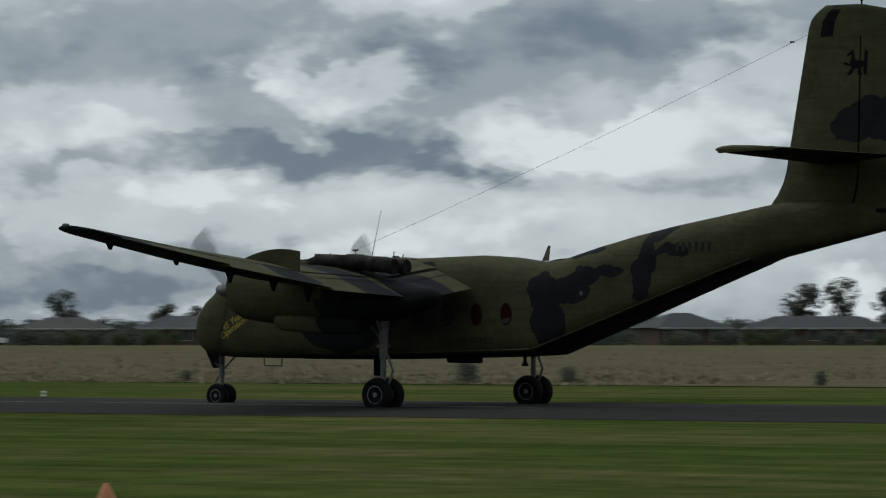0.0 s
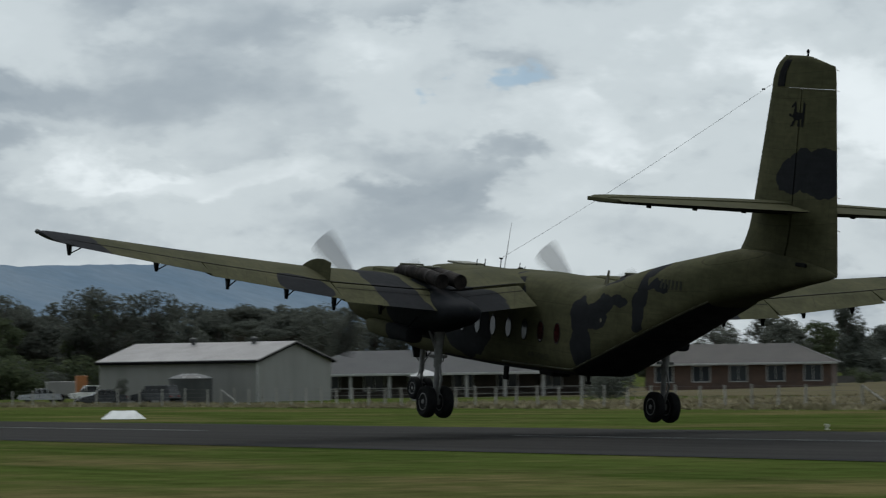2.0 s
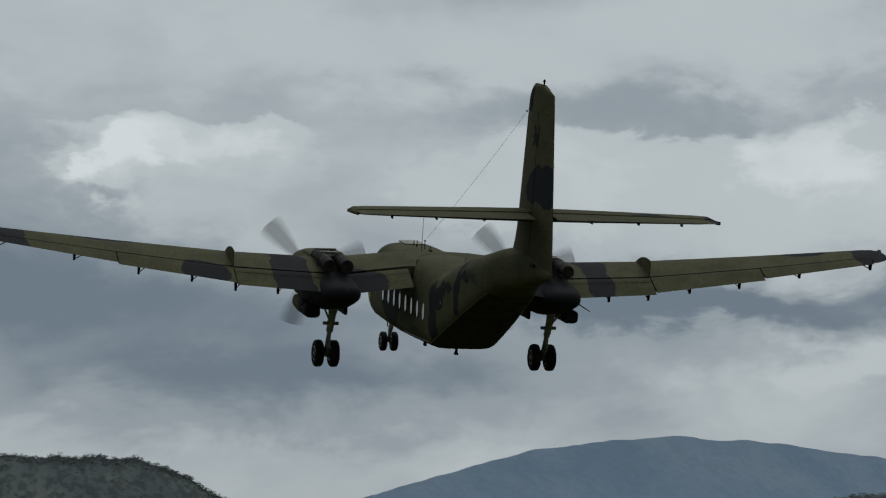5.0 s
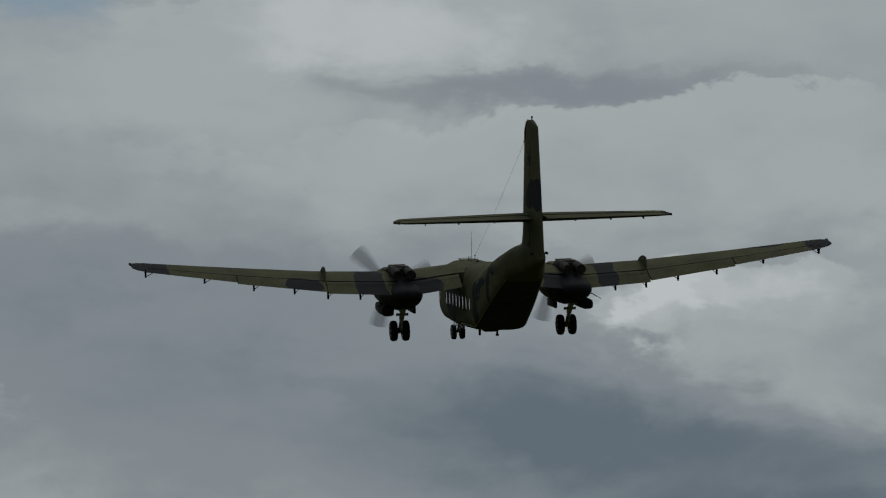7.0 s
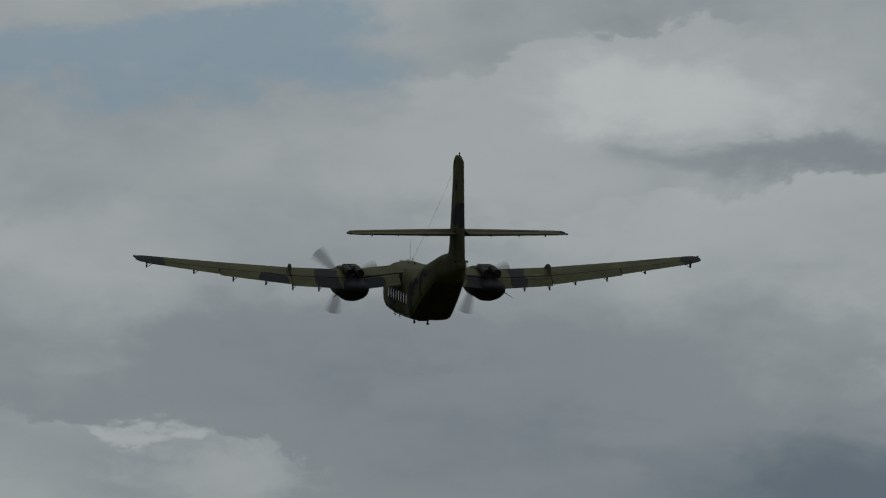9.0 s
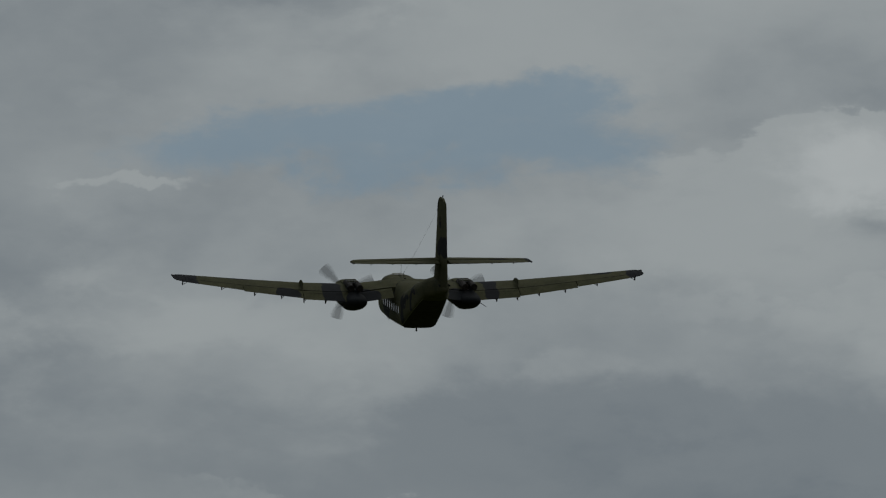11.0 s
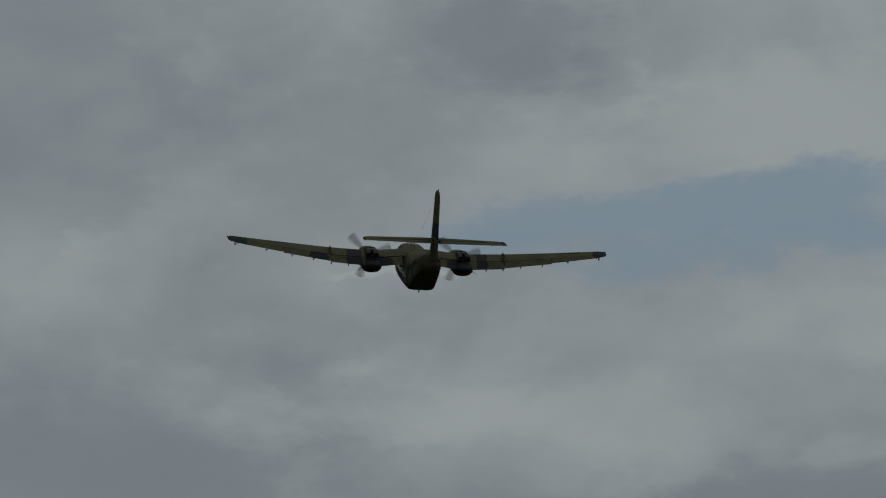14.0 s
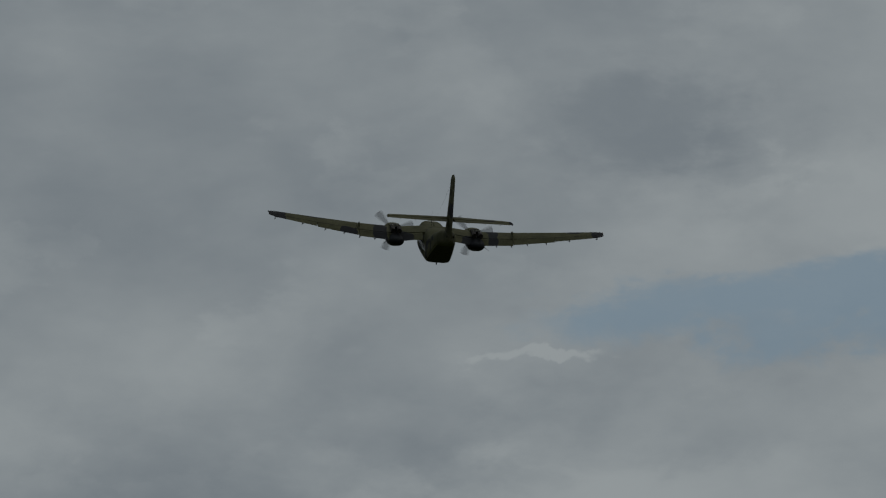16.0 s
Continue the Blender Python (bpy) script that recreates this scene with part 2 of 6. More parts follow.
# ---- materials ----
class Nodes:
    """A short hand for building a node tree."""

    def __init__(self, name):
        self.mat = bpy.data.materials.new(name)
        self.mat.use_nodes = True
        self.t = self.mat.node_tree
        self.bsdf = self.t.nodes["Principled BSDF"]

    def node(self, kind, **inputs):
        nd = self.t.nodes.new(kind)
        return nd

    def link(self, a, b):
        self.t.links.new(a, b)

    def set(self, socket, v):
        if isinstance(v, tuple) and len(v) == 3 and socket.type == "RGBA":
            socket.default_value = (*v, 1)
        elif isinstance(v, (int, float, tuple)):
            socket.default_value = v
        else:
            self.link(v, socket)

    def coord(self, which="Object", scale=(1, 1, 1)):
        c = self.node("ShaderNodeTexCoord").outputs[which]
        if scale == (1, 1, 1):
            return c
        m = self.node("ShaderNodeMapping")
        m.inputs["Scale"].default_value = scale
        self.link(c, m.inputs[0])
        return m.outputs[0]

    def noise(self, vec, scale, detail=4, rough=0.55, colour=False):
        x = self.node("ShaderNodeTexNoise")
        x.inputs["Scale"].default_value, x.inputs["Detail"].default_value, x.inputs["Roughness"].default_value = scale, detail, rough
        self.link(vec, x.inputs["Vector"])
        return x.outputs["Color" if colour else "Fac"]

    def ramp(self, fac, stops):
        r = self.node("ShaderNodeValToRGB")
        while len(r.color_ramp.elements) < len(stops):
            r.color_ramp.elements.new(0.5)
        for e, (p, c) in zip(r.color_ramp.elements, stops):
            e.position = p
            e.color = (c, c, c, 1) if isinstance(c, (int, float)) else (*c, 1)
        self.link(fac, r.inputs[0])
        return r.outputs[0]

    def mix(self, fac, a, b, blend="MIX"):
        m = self.node("ShaderNodeMix")
        m.data_type, m.blend_type = "RGBA", blend
        for i, v in ((0, fac), (6, a), (7, b)):
            self.set(m.inputs[i], v)
        return m.outputs[2]

    def math(self, op, a, b=0.0):
        m = self.node("ShaderNodeMath")
        m.operation = op
        self.set(m.inputs[0], a)
        self.set(m.inputs[1], b)
        return m.outputs[0]

    def bump(self, height, strength=0.3, distance=0.02):
        b = self.node("ShaderNodeBump")
        b.inputs["Strength"].default_value, b.inputs["Distance"].default_value = strength, distance
        self.link(height, b.inputs["Height"])
        self.link(b.outputs[0], self.bsdf.inputs["Normal"])

    def done(self, colour, rough=0.6, metal=0.0, spec=None):
        self.set(self.bsdf.inputs["Base Color"], colour)
        self.set(self.bsdf.inputs["Roughness"], rough)
        self.bsdf.inputs["Metallic"].default_value = metal
        if spec is not None:
            self.bsdf.inputs["Specular IOR Level"].default_value = spec
        return self.mat


def plain(name, a, b=None, scale=3.0, rough=0.6, metal=0.0, bump=0.15, fine=40.0, coord="Object", stretch=(1, 1, 1), spec=None):
    """Two shades in large stains, a fine grain and a light relief."""
    k = Nodes(name)
    v = k.coord(coord, stretch)
    b = b or tuple(c * 0.75 for c in a)
    c = k.mix(k.ramp(k.noise(v, scale), [(0.35, 0.0), (0.65, 1.0)]), a, b)
    g = k.noise(v, fine, 3)
    c = k.mix(0.25, c, k.ramp(g, [(0.3, 0.25), (0.7, 0.75)]), "OVERLAY")
    if bump:
        k.bump(g, bump, 0.01)
    r = k.ramp(k.noise(v, scale * 2.3), [(0.3, max(0.02, rough - 0.1)), (0.7, min(1, rough + 0.1))])
    return k.done(c, r, metal, spec)


OLIVE, OLIVE_PALE, DARK_GREY = (0.052, 0.052, 0.028), (0.076, 0.073, 0.040), (0.016, 0.017, 0.019)


def camouflage(name, spots, grow=0.22, freq=1.3):
    """Matt olive paint with dark grey patches at the given places (centre, radii, in the aircraft's space)."""
    k = Nodes(name)
    v = k.coord("Object")
    wob = k.node("ShaderNodeVectorMath")
    wob.operation = "SUBTRACT"
    k.link(k.noise(v, freq, 2, 0.45, True), wob.inputs[0])
    wob.inputs[1].default_value = (0.5, 0.5, 0.5)
    sc = k.node("ShaderNodeVectorMath")
    sc.operation = "MULTIPLY_ADD"
    k.link(wob.outputs[0], sc.inputs[0])
    sc.inputs[1].default_value = (grow * 4, grow * 4, grow * 4)
    k.link(v, sc.inputs[2])
    low = None
    for centre, radii in spots:
        m = k.node("ShaderNodeMapping")
        m.inputs["Scale"].default_value = tuple(1 / r for r in radii)
        m.inputs["Location"].default_value = tuple(-c / r for c, r in zip(centre, radii))
        k.link(sc.outputs[0], m.inputs[0])
        ln = k.node("ShaderNodeVectorMath")
        ln.operation = "LENGTH"
        k.link(m.outputs[0], ln.inputs[0])
        low = ln.outputs["Value"] if low is None else k.math("MINIMUM", low, ln.outputs["Value"])
    fade = k.mix(k.ramp(k.noise(v, 0.9, 5), [(0.35, 0.0), (0.7, 1.0)]), OLIVE, OLIVE_PALE)
    dark = k.mix(k.ramp(k.noise(v, 2.2, 4), [(0.4, 0.0), (0.7, 1.0)]), DARK_GREY, (0.019, 0.020, 0.022))
    c = k.mix(k.ramp(low, [(0.97, 1.0), (1.03, 0.0)]), fade, dark) if low is not None else fade
    # rain streaks and grime run with the airflow, chips show as fine grain
    streak = k.noise(k.coord("Object", (0.5, 5, 5)), 2.2, 5)
    c = k.mix(0.38, c, k.ramp(streak, [(0.3, 0.28), (0.7, 0.68)]), "OVERLAY")
    blotch = k.noise(v, 5.5, 5, 0.65)
    c = k.mix(0.30, c, k.ramp(blotch, [(0.3, 0.30), (0.7, 0.70)]), "OVERLAY")
    # riveted skin panels: narrow dirty seams
    flat = k.node("ShaderNodeSeparateXYZ")
    k.link(v, flat.inputs[0])
    lay = k.node("ShaderNodeCombineXYZ")
    k.link(flat.outputs[0], lay.inputs[0])
    k.link(k.math("ADD", flat.outputs[2], flat.outputs[1]), lay.inputs[1])
    panel = k.node("ShaderNodeTexBrick")
    for key, val in (("Scale", 1.0), ("Mortar Size", 0.007), ("Mortar Smooth", 0.3), ("Brick Width", 1.35), ("Row Height", 0.62)):
        panel.inputs[key].default_value = val
    k.link(lay.outputs[0], panel.inputs["Vector"])
    c = k.mix(k.math("MULTIPLY", panel.outputs["Fac"], 0.35), c, (0.012, 0.012, 0.010))
    grain = k.noise(v, 60, 2)
    c = k.mix(0.12, c, grain, "OVERLAY")
    k.bump(k.noise(v, 3.5, 3), 0.12, 0.03)
    return k.done(c, k.ramp(streak, [(0.3, 0.70), (0.7, 0.88)]), 0.0, 0.035)


BIG = 50
# the last two spots, by the front windows, join dark paint with wing shade
PAINT_BODY = camouflage("camouflage_body_with_wing_shade", [((-3.5, 0, 2.40), (0.62, BIG, 0.42)), ((-3.62, 0, 1.62), (0.50, BIG, 0.62)), ((-4.3, 0, 2.46), (0.60, BIG, 0.36)), ((-5.1, 0, 2.92), (0.75, BIG, 0.15)), ((-4.7, 0, 2.75), (0.45, BIG, 0.2)), ((-6.30, 0, 2.70), (0.24, BIG, 0.60)), ((-6.50, 0, 3.45), (0.22, BIG, 0.60)), ((-6.75, 0, 3.92), (0.48, BIG, 0.17)), ((-7.15, 0, 3.46), (0.55, BIG, 0.14)), ((-4.4, 0, 3.45), (0.75, BIG, 0.18)), ((2.9, 0, 1.55), (1.5, BIG, 0.85)), ((1.2, 0, 2.7), (1.5, BIG, 0.5))], 0.13, 1.6)
PAINT_FIN = camouflage("camouflage_fin", [((-13.1, 0, 6.74), (1.0, BIG, 0.60)), ((-11.85, 0, 6.56), (0.60, BIG, 0.42)), ((-12.4, 0, 6.95), (0.6, BIG, 0.36))], 0.10, 2.0)
PAINT_WING = camouflage("camouflage_wing", [((0.4, 5.0, 2.6), (BIG, 0.62, BIG)), ((-0.5, 7.9, 2.7), (0.9, 0.85, BIG)), ((1.8, 11.0, 3), (0.5, 1.1, BIG)), ((1.6, 14.6, 3), (BIG, 1.15, BIG)), ((-1.1, 3.15, 2.5), (1.3, 1.1, BIG)), ((0.6, -5.1, 2.6), (BIG, 0.45, BIG)), ((1.6, -12.5, 3), (0.6, 0.9, BIG)), ((1.6, -14.7, 3), (BIG, 0.7, BIG)), ((-1.1, -3.15, 2.5), (1.3, 1.0, BIG))], 0.18, 0.9)
PAINT_TAIL = camouflage("camouflage_tail", [((-12.6, 4.6, 5.8), (0.5, 1.1, BIG)), ((-12.4, -3.4, 5.8), (0.8, 0.7, BIG)), ((-11.0, -5.4, 5.8), (BIG, 0.35, BIG))], 0.15)
PAINT_NACELLE = camouflage("camouflage_nacelle", [((-0.3, 0, 2.0), (1.7, BIG, 1.4))], 0.2)
# dark paint; on belly, wings and tailplane it also holds the underside shade
PAINT_DARK = plain("dark_paint_and_underside_shade", (0.009, 0.009, 0.010), (0.015, 0.015, 0.015), 1.2, 0.7, spec=0.10)
RUBBER = plain("tyre_rubber", (0.008, 0.008, 0.009), (0.015, 0.015, 0.015), 6, 0.85, spec=0.08)
ALLOY = plain("wheel_alloy", (0.22, 0.22, 0.215), (0.12, 0.12, 0.118), 9, 0.45, 0.6)
STEEL = plain("leg_steel", (0.20, 0.20, 0.195), (0.12, 0.12, 0.118), 5, 0.55, 0.2)
SOOT_LIGHT = plain("worn_exhaust_steel", (0.026, 0.021, 0.019), (0.016, 0.013, 0.012), 7, 0.6, 0.3, spec=0.15)
SOOT = plain("sooty_exhaust_steel", (0.009, 0.008, 0.008), (0.030, 0.025, 0.022), 4, 0.8, 0.0, spec=0.08)
EDGE = plain("worn_olive_edge_paint", (0.10, 0.10, 0.06), (0.06, 0.06, 0.035), 5, 0.5)
PAINT_FADED = plain("faded_dark_marking", (0.022, 0.024, 0.018), (0.034, 0.035, 0.022), 5, 0.7, spec=0.08)
BLACK = plain("black_paint", (0.006, 0.006, 0.007), (0.010, 0.010, 0.010), 4, 0.7, spec=0.04)
BLADE = plain("propeller_blade_paint", (0.050, 0.050, 0.050), (0.075, 0.075, 0.075), 4, 0.8, spec=0.05)
_blade = BLADE.node_tree
_mix, _clear = _blade.nodes.new("ShaderNodeMixShader"), _blade.nodes.new("ShaderNodeBsdfTransparent")
_mix.inputs[0].default_value = 0.30
_blade.links.new(_clear.outputs[0], _mix.inputs[1])
_blade.links.new(_blade.nodes["Principled BSDF"].outputs[0], _mix.inputs[2])
_blade.links.new(_mix.outputs[0], _blade.nodes["Material Output"].inputs[0])
YELLOW = plain("yellow_lettering_paint", (0.55, 0.40, 0.05), (0.45, 0.33, 0.05), 8, 0.6, bump=0)
PALE = plain("pale_marking_paint", (0.11, 0.10, 0.06), (0.08, 0.07, 0.045), 12, 0.6, bump=0)


def window_glass(name, tint):
    k = Nodes(name)
    v = k.coord("Object")
    k.bsdf.inputs["IOR"].default_value = 1.5
    return k.done(k.mix(k.noise(v, 4), tint, tuple(c * 1.6 for c in tint)), 0.08, 0.0, 0.38)


CAR_GLASS = plain("car_window_glass", (0.012, 0.013, 0.014), (0.018, 0.019, 0.02), 2, 0.15, bump=0, spec=0.25)
GLASS = window_glass("cabin_window_glass", (0.03, 0.033, 0.036))
GLASS_RED = window_glass("window_glass_red_cover", (0.021, 0.005, 0.005))


# ---- mesh tools ----
def part(name, bm, material, parent=None, label="", smooth=False):
    """Link a bmesh as one mesh object, under a thing or a part."""
    bmesh.ops.recalc_face_normals(bm, faces=bm.faces)
    me = bpy.data.meshes.new(name)
    bm.to_mesh(me)
    bm.free()
    for m in (material if isinstance(material, (list, tuple)) else [material]):
        me.materials.append(m)
    if isinstance(material, list):  # the second material puts underside shade into the faces that look down
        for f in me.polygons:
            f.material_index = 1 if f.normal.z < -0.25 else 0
    if smooth:
        me.shade_smooth()
        me.set_sharp_from_angle(angle=radians(38))
    ob = new(name, me)
    if parent is not None:
        ob.parent = parent
    if label:
        ob["label"] = label
    return ob


def thing(name, label, category, group="", m=None):
    ob = new(name)
    ob.empty_display_size = 0.3
    if m is not None:
        ob.matrix_basis = m
    return tagged(ob, label, category, group)


def loft(rings, caps=True, bm=None, closed=True):
    """A skin over rings of equally many points."""
    bm = bm or bmesh.new()
    vs = [[bm.verts.new(p) for p in ring] for ring in rings]
    n = len(vs[0])
    for a, b in zip(vs, vs[1:]):
        for i in range(n if closed else n - 1):
            j = (i + 1) % n
            bm.faces.new((a[i], a[j], b[j], b[i]))
    if caps and closed:
        bm.faces.new(vs[0][::-1])
        bm.faces.new(vs[-1])
    return bm


def tube(bm, p0, p1, r0, r1=None, seg=10, caps=True):
    p0, p1 = Vector(p0), Vector(p1)
    q = (p1 - p0).to_track_quat("Z", "Y")
    rings = []
    for p, r in ((p0, r0), (p1, r0 if r1 is None else r1)):
        rings.append([p + q @ Vector((r * math.cos(a), r * math.sin(a), 0)) for a in np.linspace(0, 2 * math.pi, seg, endpoint=False)])
    return loft(rings, caps, bm)


def turned(bm, profile, seg=24, m=None):
    """A shape turned about y from (radius, y) pairs."""
    rings = []
    for r, y in profile:
        ring = [Vector((r * math.cos(a), y, r * math.sin(a))) for a in np.linspace(0, 2 * math.pi, seg, endpoint=False)]
        rings.append([m @ p for p in ring] if m is not None else ring)
    return loft(rings, True, bm)


def block(bm, lo, hi, bevel=0.0, m=None):
    """A box from corner to corner with softened edges."""
    got = bmesh.ops.create_cube(bm, size=1.0)["verts"]
    for v in got:
        v.co = Vector([(a + b) / 2 + c * (b - a) for a, b, c in zip(lo, hi, v.co)])
    if bevel:
        edges = list({e for v in got for e in v.link_edges})
        got = bmesh.ops.bevel(bm, geom=edges, offset=bevel, segments=2, affect="EDGES", profile=0.5)["verts"]
    if m is not None:
        for v in {v for v in got}:
            v.co = m @ v.co
    return bm


def foil(chord, thick, n=10):
    """Points of a wing section from trailing edge over the top to the nose and back below; x forward from the trailing edge at 0."""
    out = []
    for side in (1, -1):
        for i in range(n + 1):
            s = i / n if side == 1 else 1 - i / n
            if side == -1 and i in (0, n):
                continue
            u = 0.5 - 0.5 * math.cos(math.pi * (1 - s))  # 1 at the trailing edge
            h = 5 * thick * (0.2969 * math.sqrt(u) - 0.126 * u - 0.3516 * u * u + 0.2843 * u ** 3 - 0.1015 * u ** 4)
            out.append(((1 - u) * chord, side * h * (1.15 if side == 1 else 0.85) * chord))
    return out


# ---- aircraft ----
aircraft = thing("transport_aircraft", "twin-engined high-wing military transport aircraft in olive and dark grey camouflage", "aircraft")

# x, underside, top, half width, squareness above and below
NOSE = [(8.48, 1.15, 1.32, 0.08, 2.0, 2.0), (8.41, 0.88, 1.64, 0.40, 2.1, 2.2), (8.22, 0.68, 1.92, 0.66, 2.2, 2.4), (7.92, 0.56, 2.18, 0.88, 2.4, 2.8),
        (7.5, 0.52, 2.46, 1.00, 2.6, 3.2), (7.05, 0.50, 2.82, 1.06, 2.8, 3.8), (6.5, 0.50, 3.08, 1.10, 3.0, 4.5)]
CABIN = [(5.6, 0.50, 3.17, 1.13, 3.3, 4.6), (4.4, 0.51, 3.18, 1.15, 3.5, 4.8), (2.0, 0.54, 3.22, 1.15, 3.5, 5.2), (0.0, 0.60, 3.30, 1.15, 3.4, 5.2), (-1.0, 0.64, 3.34, 1.15, 3.3, 5.2),
         (-1.8, 0.67, 3.30, 1.15, 3.3, 5.2), (-2.6, 0.71, 3.20, 1.15, 3.3, 5.2), (-3.07, 0.74, 3.18, 1.15, 3.2, 5.2)]
TAIL = [(-3.6, 0.95, 3.24, 1.14, 3.1, 5.2), (-4.8, 1.41, 3.60, 1.10, 2.9, 5.2), (-5.8, 1.80, 3.86, 1.06, 2.8, 5.2), (-7.0, 2.27, 4.13, 1.00, 2.7, 4.8), (-8.4, 2.81, 4.40, 0.91, 2.5, 4.4),
        (-9.3, 3.14, 4.58, 0.83, 2.4, 4.0), (-9.8, 3.30, 4.67, 0.74, 2.4, 3.4), (-11.2, 3.62, 4.74, 0.50, 2.3, 3.0), (-12.6, 3.94, 4.62, 0.30, 2.2, 2.6), (-13.6, 4.14, 4.44, 0.12, 2.0, 2.2), (-13.95, 4.24, 4.34, 0.04, 2.0, 2.0)]
BODY = NOSE + CABIN + TAIL


def body_at(x):
    """Underside, top, half width and the two squarenesses of the body at x."""
    for a, b in zip(BODY, BODY[1:]):
        if a[0] >= x >= b[0]:
            f = (a[0] - x) / (a[0] - b[0])
            return tuple(p + f * (q - p) for p, q in zip(a[1:], b[1:]))
    return BODY[0][1:] if x > 0 else BODY[-1][1:]


def body_point(x, angle, off=0.0):
    lo, hi, hw, up, down = body_at(x)
    c, s = math.cos(angle), math.sin(angle)
    sq = up if s > 0 else down
    y = math.copysign(abs(c) ** (2 / sq), c) * (hw + off)
    z = (lo + hi) / 2 + math.copysign(abs(s) ** (2 / sq), s) * ((hi - lo) / 2 + off)
    return Vector((x, y, z))


def body_side(x, z, off=0.01, side=1):
    """The point of the body's flank at x and height z."""
    lo, hi, hw, up, down = body_at(x)
    s = max(-0.999, min(0.999, (z - (lo + hi) / 2) / ((hi - lo) / 2)))
    sq = up if s > 0 else down
    y = (1 - abs(s) ** sq) ** (1 / sq) * hw + off
    return Vector((x, side * y, z))


def make_body():
    xs = []
    for a, b in zip(BODY, BODY[1:]):
        n = max(1, round((a[0] - b[0]) / 0.45))
        xs += [a[0] + (b[0] - a[0]) * i / n for i in range(n)]
    xs.append(BODY[-1][0])
    angles = np.linspace(0, 2 * math.pi, 56, endpoint=False)
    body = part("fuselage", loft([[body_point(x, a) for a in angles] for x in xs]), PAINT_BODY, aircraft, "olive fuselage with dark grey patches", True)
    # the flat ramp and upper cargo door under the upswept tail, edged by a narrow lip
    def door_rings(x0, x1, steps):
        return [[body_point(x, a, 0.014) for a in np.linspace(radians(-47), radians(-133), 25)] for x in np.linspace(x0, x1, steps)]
    part("cargo_ramp", loft(door_rings(-3.1, -6.4, 14), False, None, False), PAINT_DARK, aircraft, "dark loading ramp", True)
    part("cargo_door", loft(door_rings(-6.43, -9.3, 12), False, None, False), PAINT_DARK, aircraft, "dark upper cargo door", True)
    # the belly's near-black includes the shade beneath the body
    part("belly_panel", loft([[body_point(x, a, 0.008) for a in np.linspace(radians(-52), radians(-128), 21)] for x in np.linspace(4.6, -3.0, 14)], False, None, False), PAINT_DARK, aircraft, "dark belly with underside shade in its colour", True)
    for side in (1, -1):
        lip = radians(-43) if side == 1 else radians(-137)
        for name, x0, x1, n in (("door_edge", -3.05, -9.3, 22), ("sill_strip", 0.9, -3.0, 10)):
            bm = bmesh.new()
            pts = [body_point(x, lip, 0.006) for x in np.linspace(x0, x1, n)]
            loft([[p + Vector((0, 0, 0.025)), p + Vector((0, side * 0.03, 0.0)), p - Vector((0, 0, 0.025))] for p in pts], True, bm)
            part(name, bm, EDGE, aircraft)
    # belly details
    bm = bmesh.new()
    tube(bm, (-2.2, 0, 0.74), (-2.2, 0, 0.47), 0.05, 0.045)
    block(bm, (-2.28, -0.06, 0.43), (-2.12, 0.06, 0.51), 0.02)
    part("tail_bumper", bm, PAINT_DARK, aircraft)
    bm = bmesh.new()
    block(bm, (2.42, -0.04, 0.08), (2.64, 0.04, 0.60), 0.02)
    part("belly_blade_aerial", bm, BLACK, aircraft)
    bm = bmesh.new()
    block(bm, (-0.7, -0.3, 0.48), (0.1, 0.3, 0.66), 0.05)
    part("belly_fairing", bm, PAINT_DARK, aircraft)
    bm = bmesh.new()
    for a, b in (((5.9, 0.6, 0.5), (5.9, 0.6, 0.3)), ((5.9, 0.6, 0.3), (5.3, 0.6, 0.3)), ((5.3, 0.6, 0.3), (5.3, 0.6, 0.5))):
        tube(bm, a, b, 0.022, None, 6)
    part("entry_step", bm, STEEL, aircraft)
    # oval cabin windows, each in its own rim; the rear two have red covers behind the glass
    for side in (1, -1):
        for i in range(8):
            x = -2.33 + 0.925 * i
            zw = 1.80 - 0.026 * (x + 2.33)
            bm = bmesh.new()
            ring = [body_side(x + 0.15 * math.cos(a), zw + 0.265 * math.sin(a), 0.014, side) for a in np.linspace(0, 2 * math.pi, 20, endpoint=False)]
            bm.faces.new([bm.verts.new(p) for p in ring])
            pane = part("cabin_window", bm, GLASS_RED if i < 2 and side == 1 else GLASS, aircraft, "oval window with a red cover" if i < 2 and side == 1 else "")
            bm = bmesh.new()
            rings = [[body_side(x + (0.15 + k * 0.035) * math.cos(a), zw + (0.265 + k * 0.035) * math.sin(a), 0.006 + 0.014 * (1 - abs(1 - 2 * k)), side) for k in (0, 0.5, 1)] for a in np.linspace(0, 2 * math.pi, 20, endpoint=False)]
            loft(rings + rings[:1], False, bm, False)
            part("window_rim", bm, PAINT_DARK, pane)
        # flight deck glazing
        for x0, x1, z0, z1 in ((6.75, 7.25, 2.28, 2.78), (6.05, 6.65, 2.3, 2.95), (7.35, 7.75, 2.15, 2.42)):
            bm = bmesh.new()
            bm.faces.new([bm.verts.new(body_side(x, z, 0.012, side)) for x, z in ((x0, z0), (x1, z0), (x1, z1 - 0.1), (x0 + 0.06, z1))])
            part("flight_deck_window", bm, GLASS, aircraft)
    for y0, y1 in ((-0.62, -0.04), (0.04, 0.62)):
        bm = bmesh.new()
        loft([[body_point(x, math.acos(max(-1, min(1, math.copysign((abs(y) / body_at(x)[2]) ** (body_at(x)[3] / 2), y)))), 0.012) for y in (y0, (y0 + y1) / 2, y1)] for x in (7.65, 7.4, 7.12, 6.85)], False, bm, False)
        part("windscreen", bm, GLASS, aircraft)
    # roof aerials and hatch
    bm = bmesh.new()
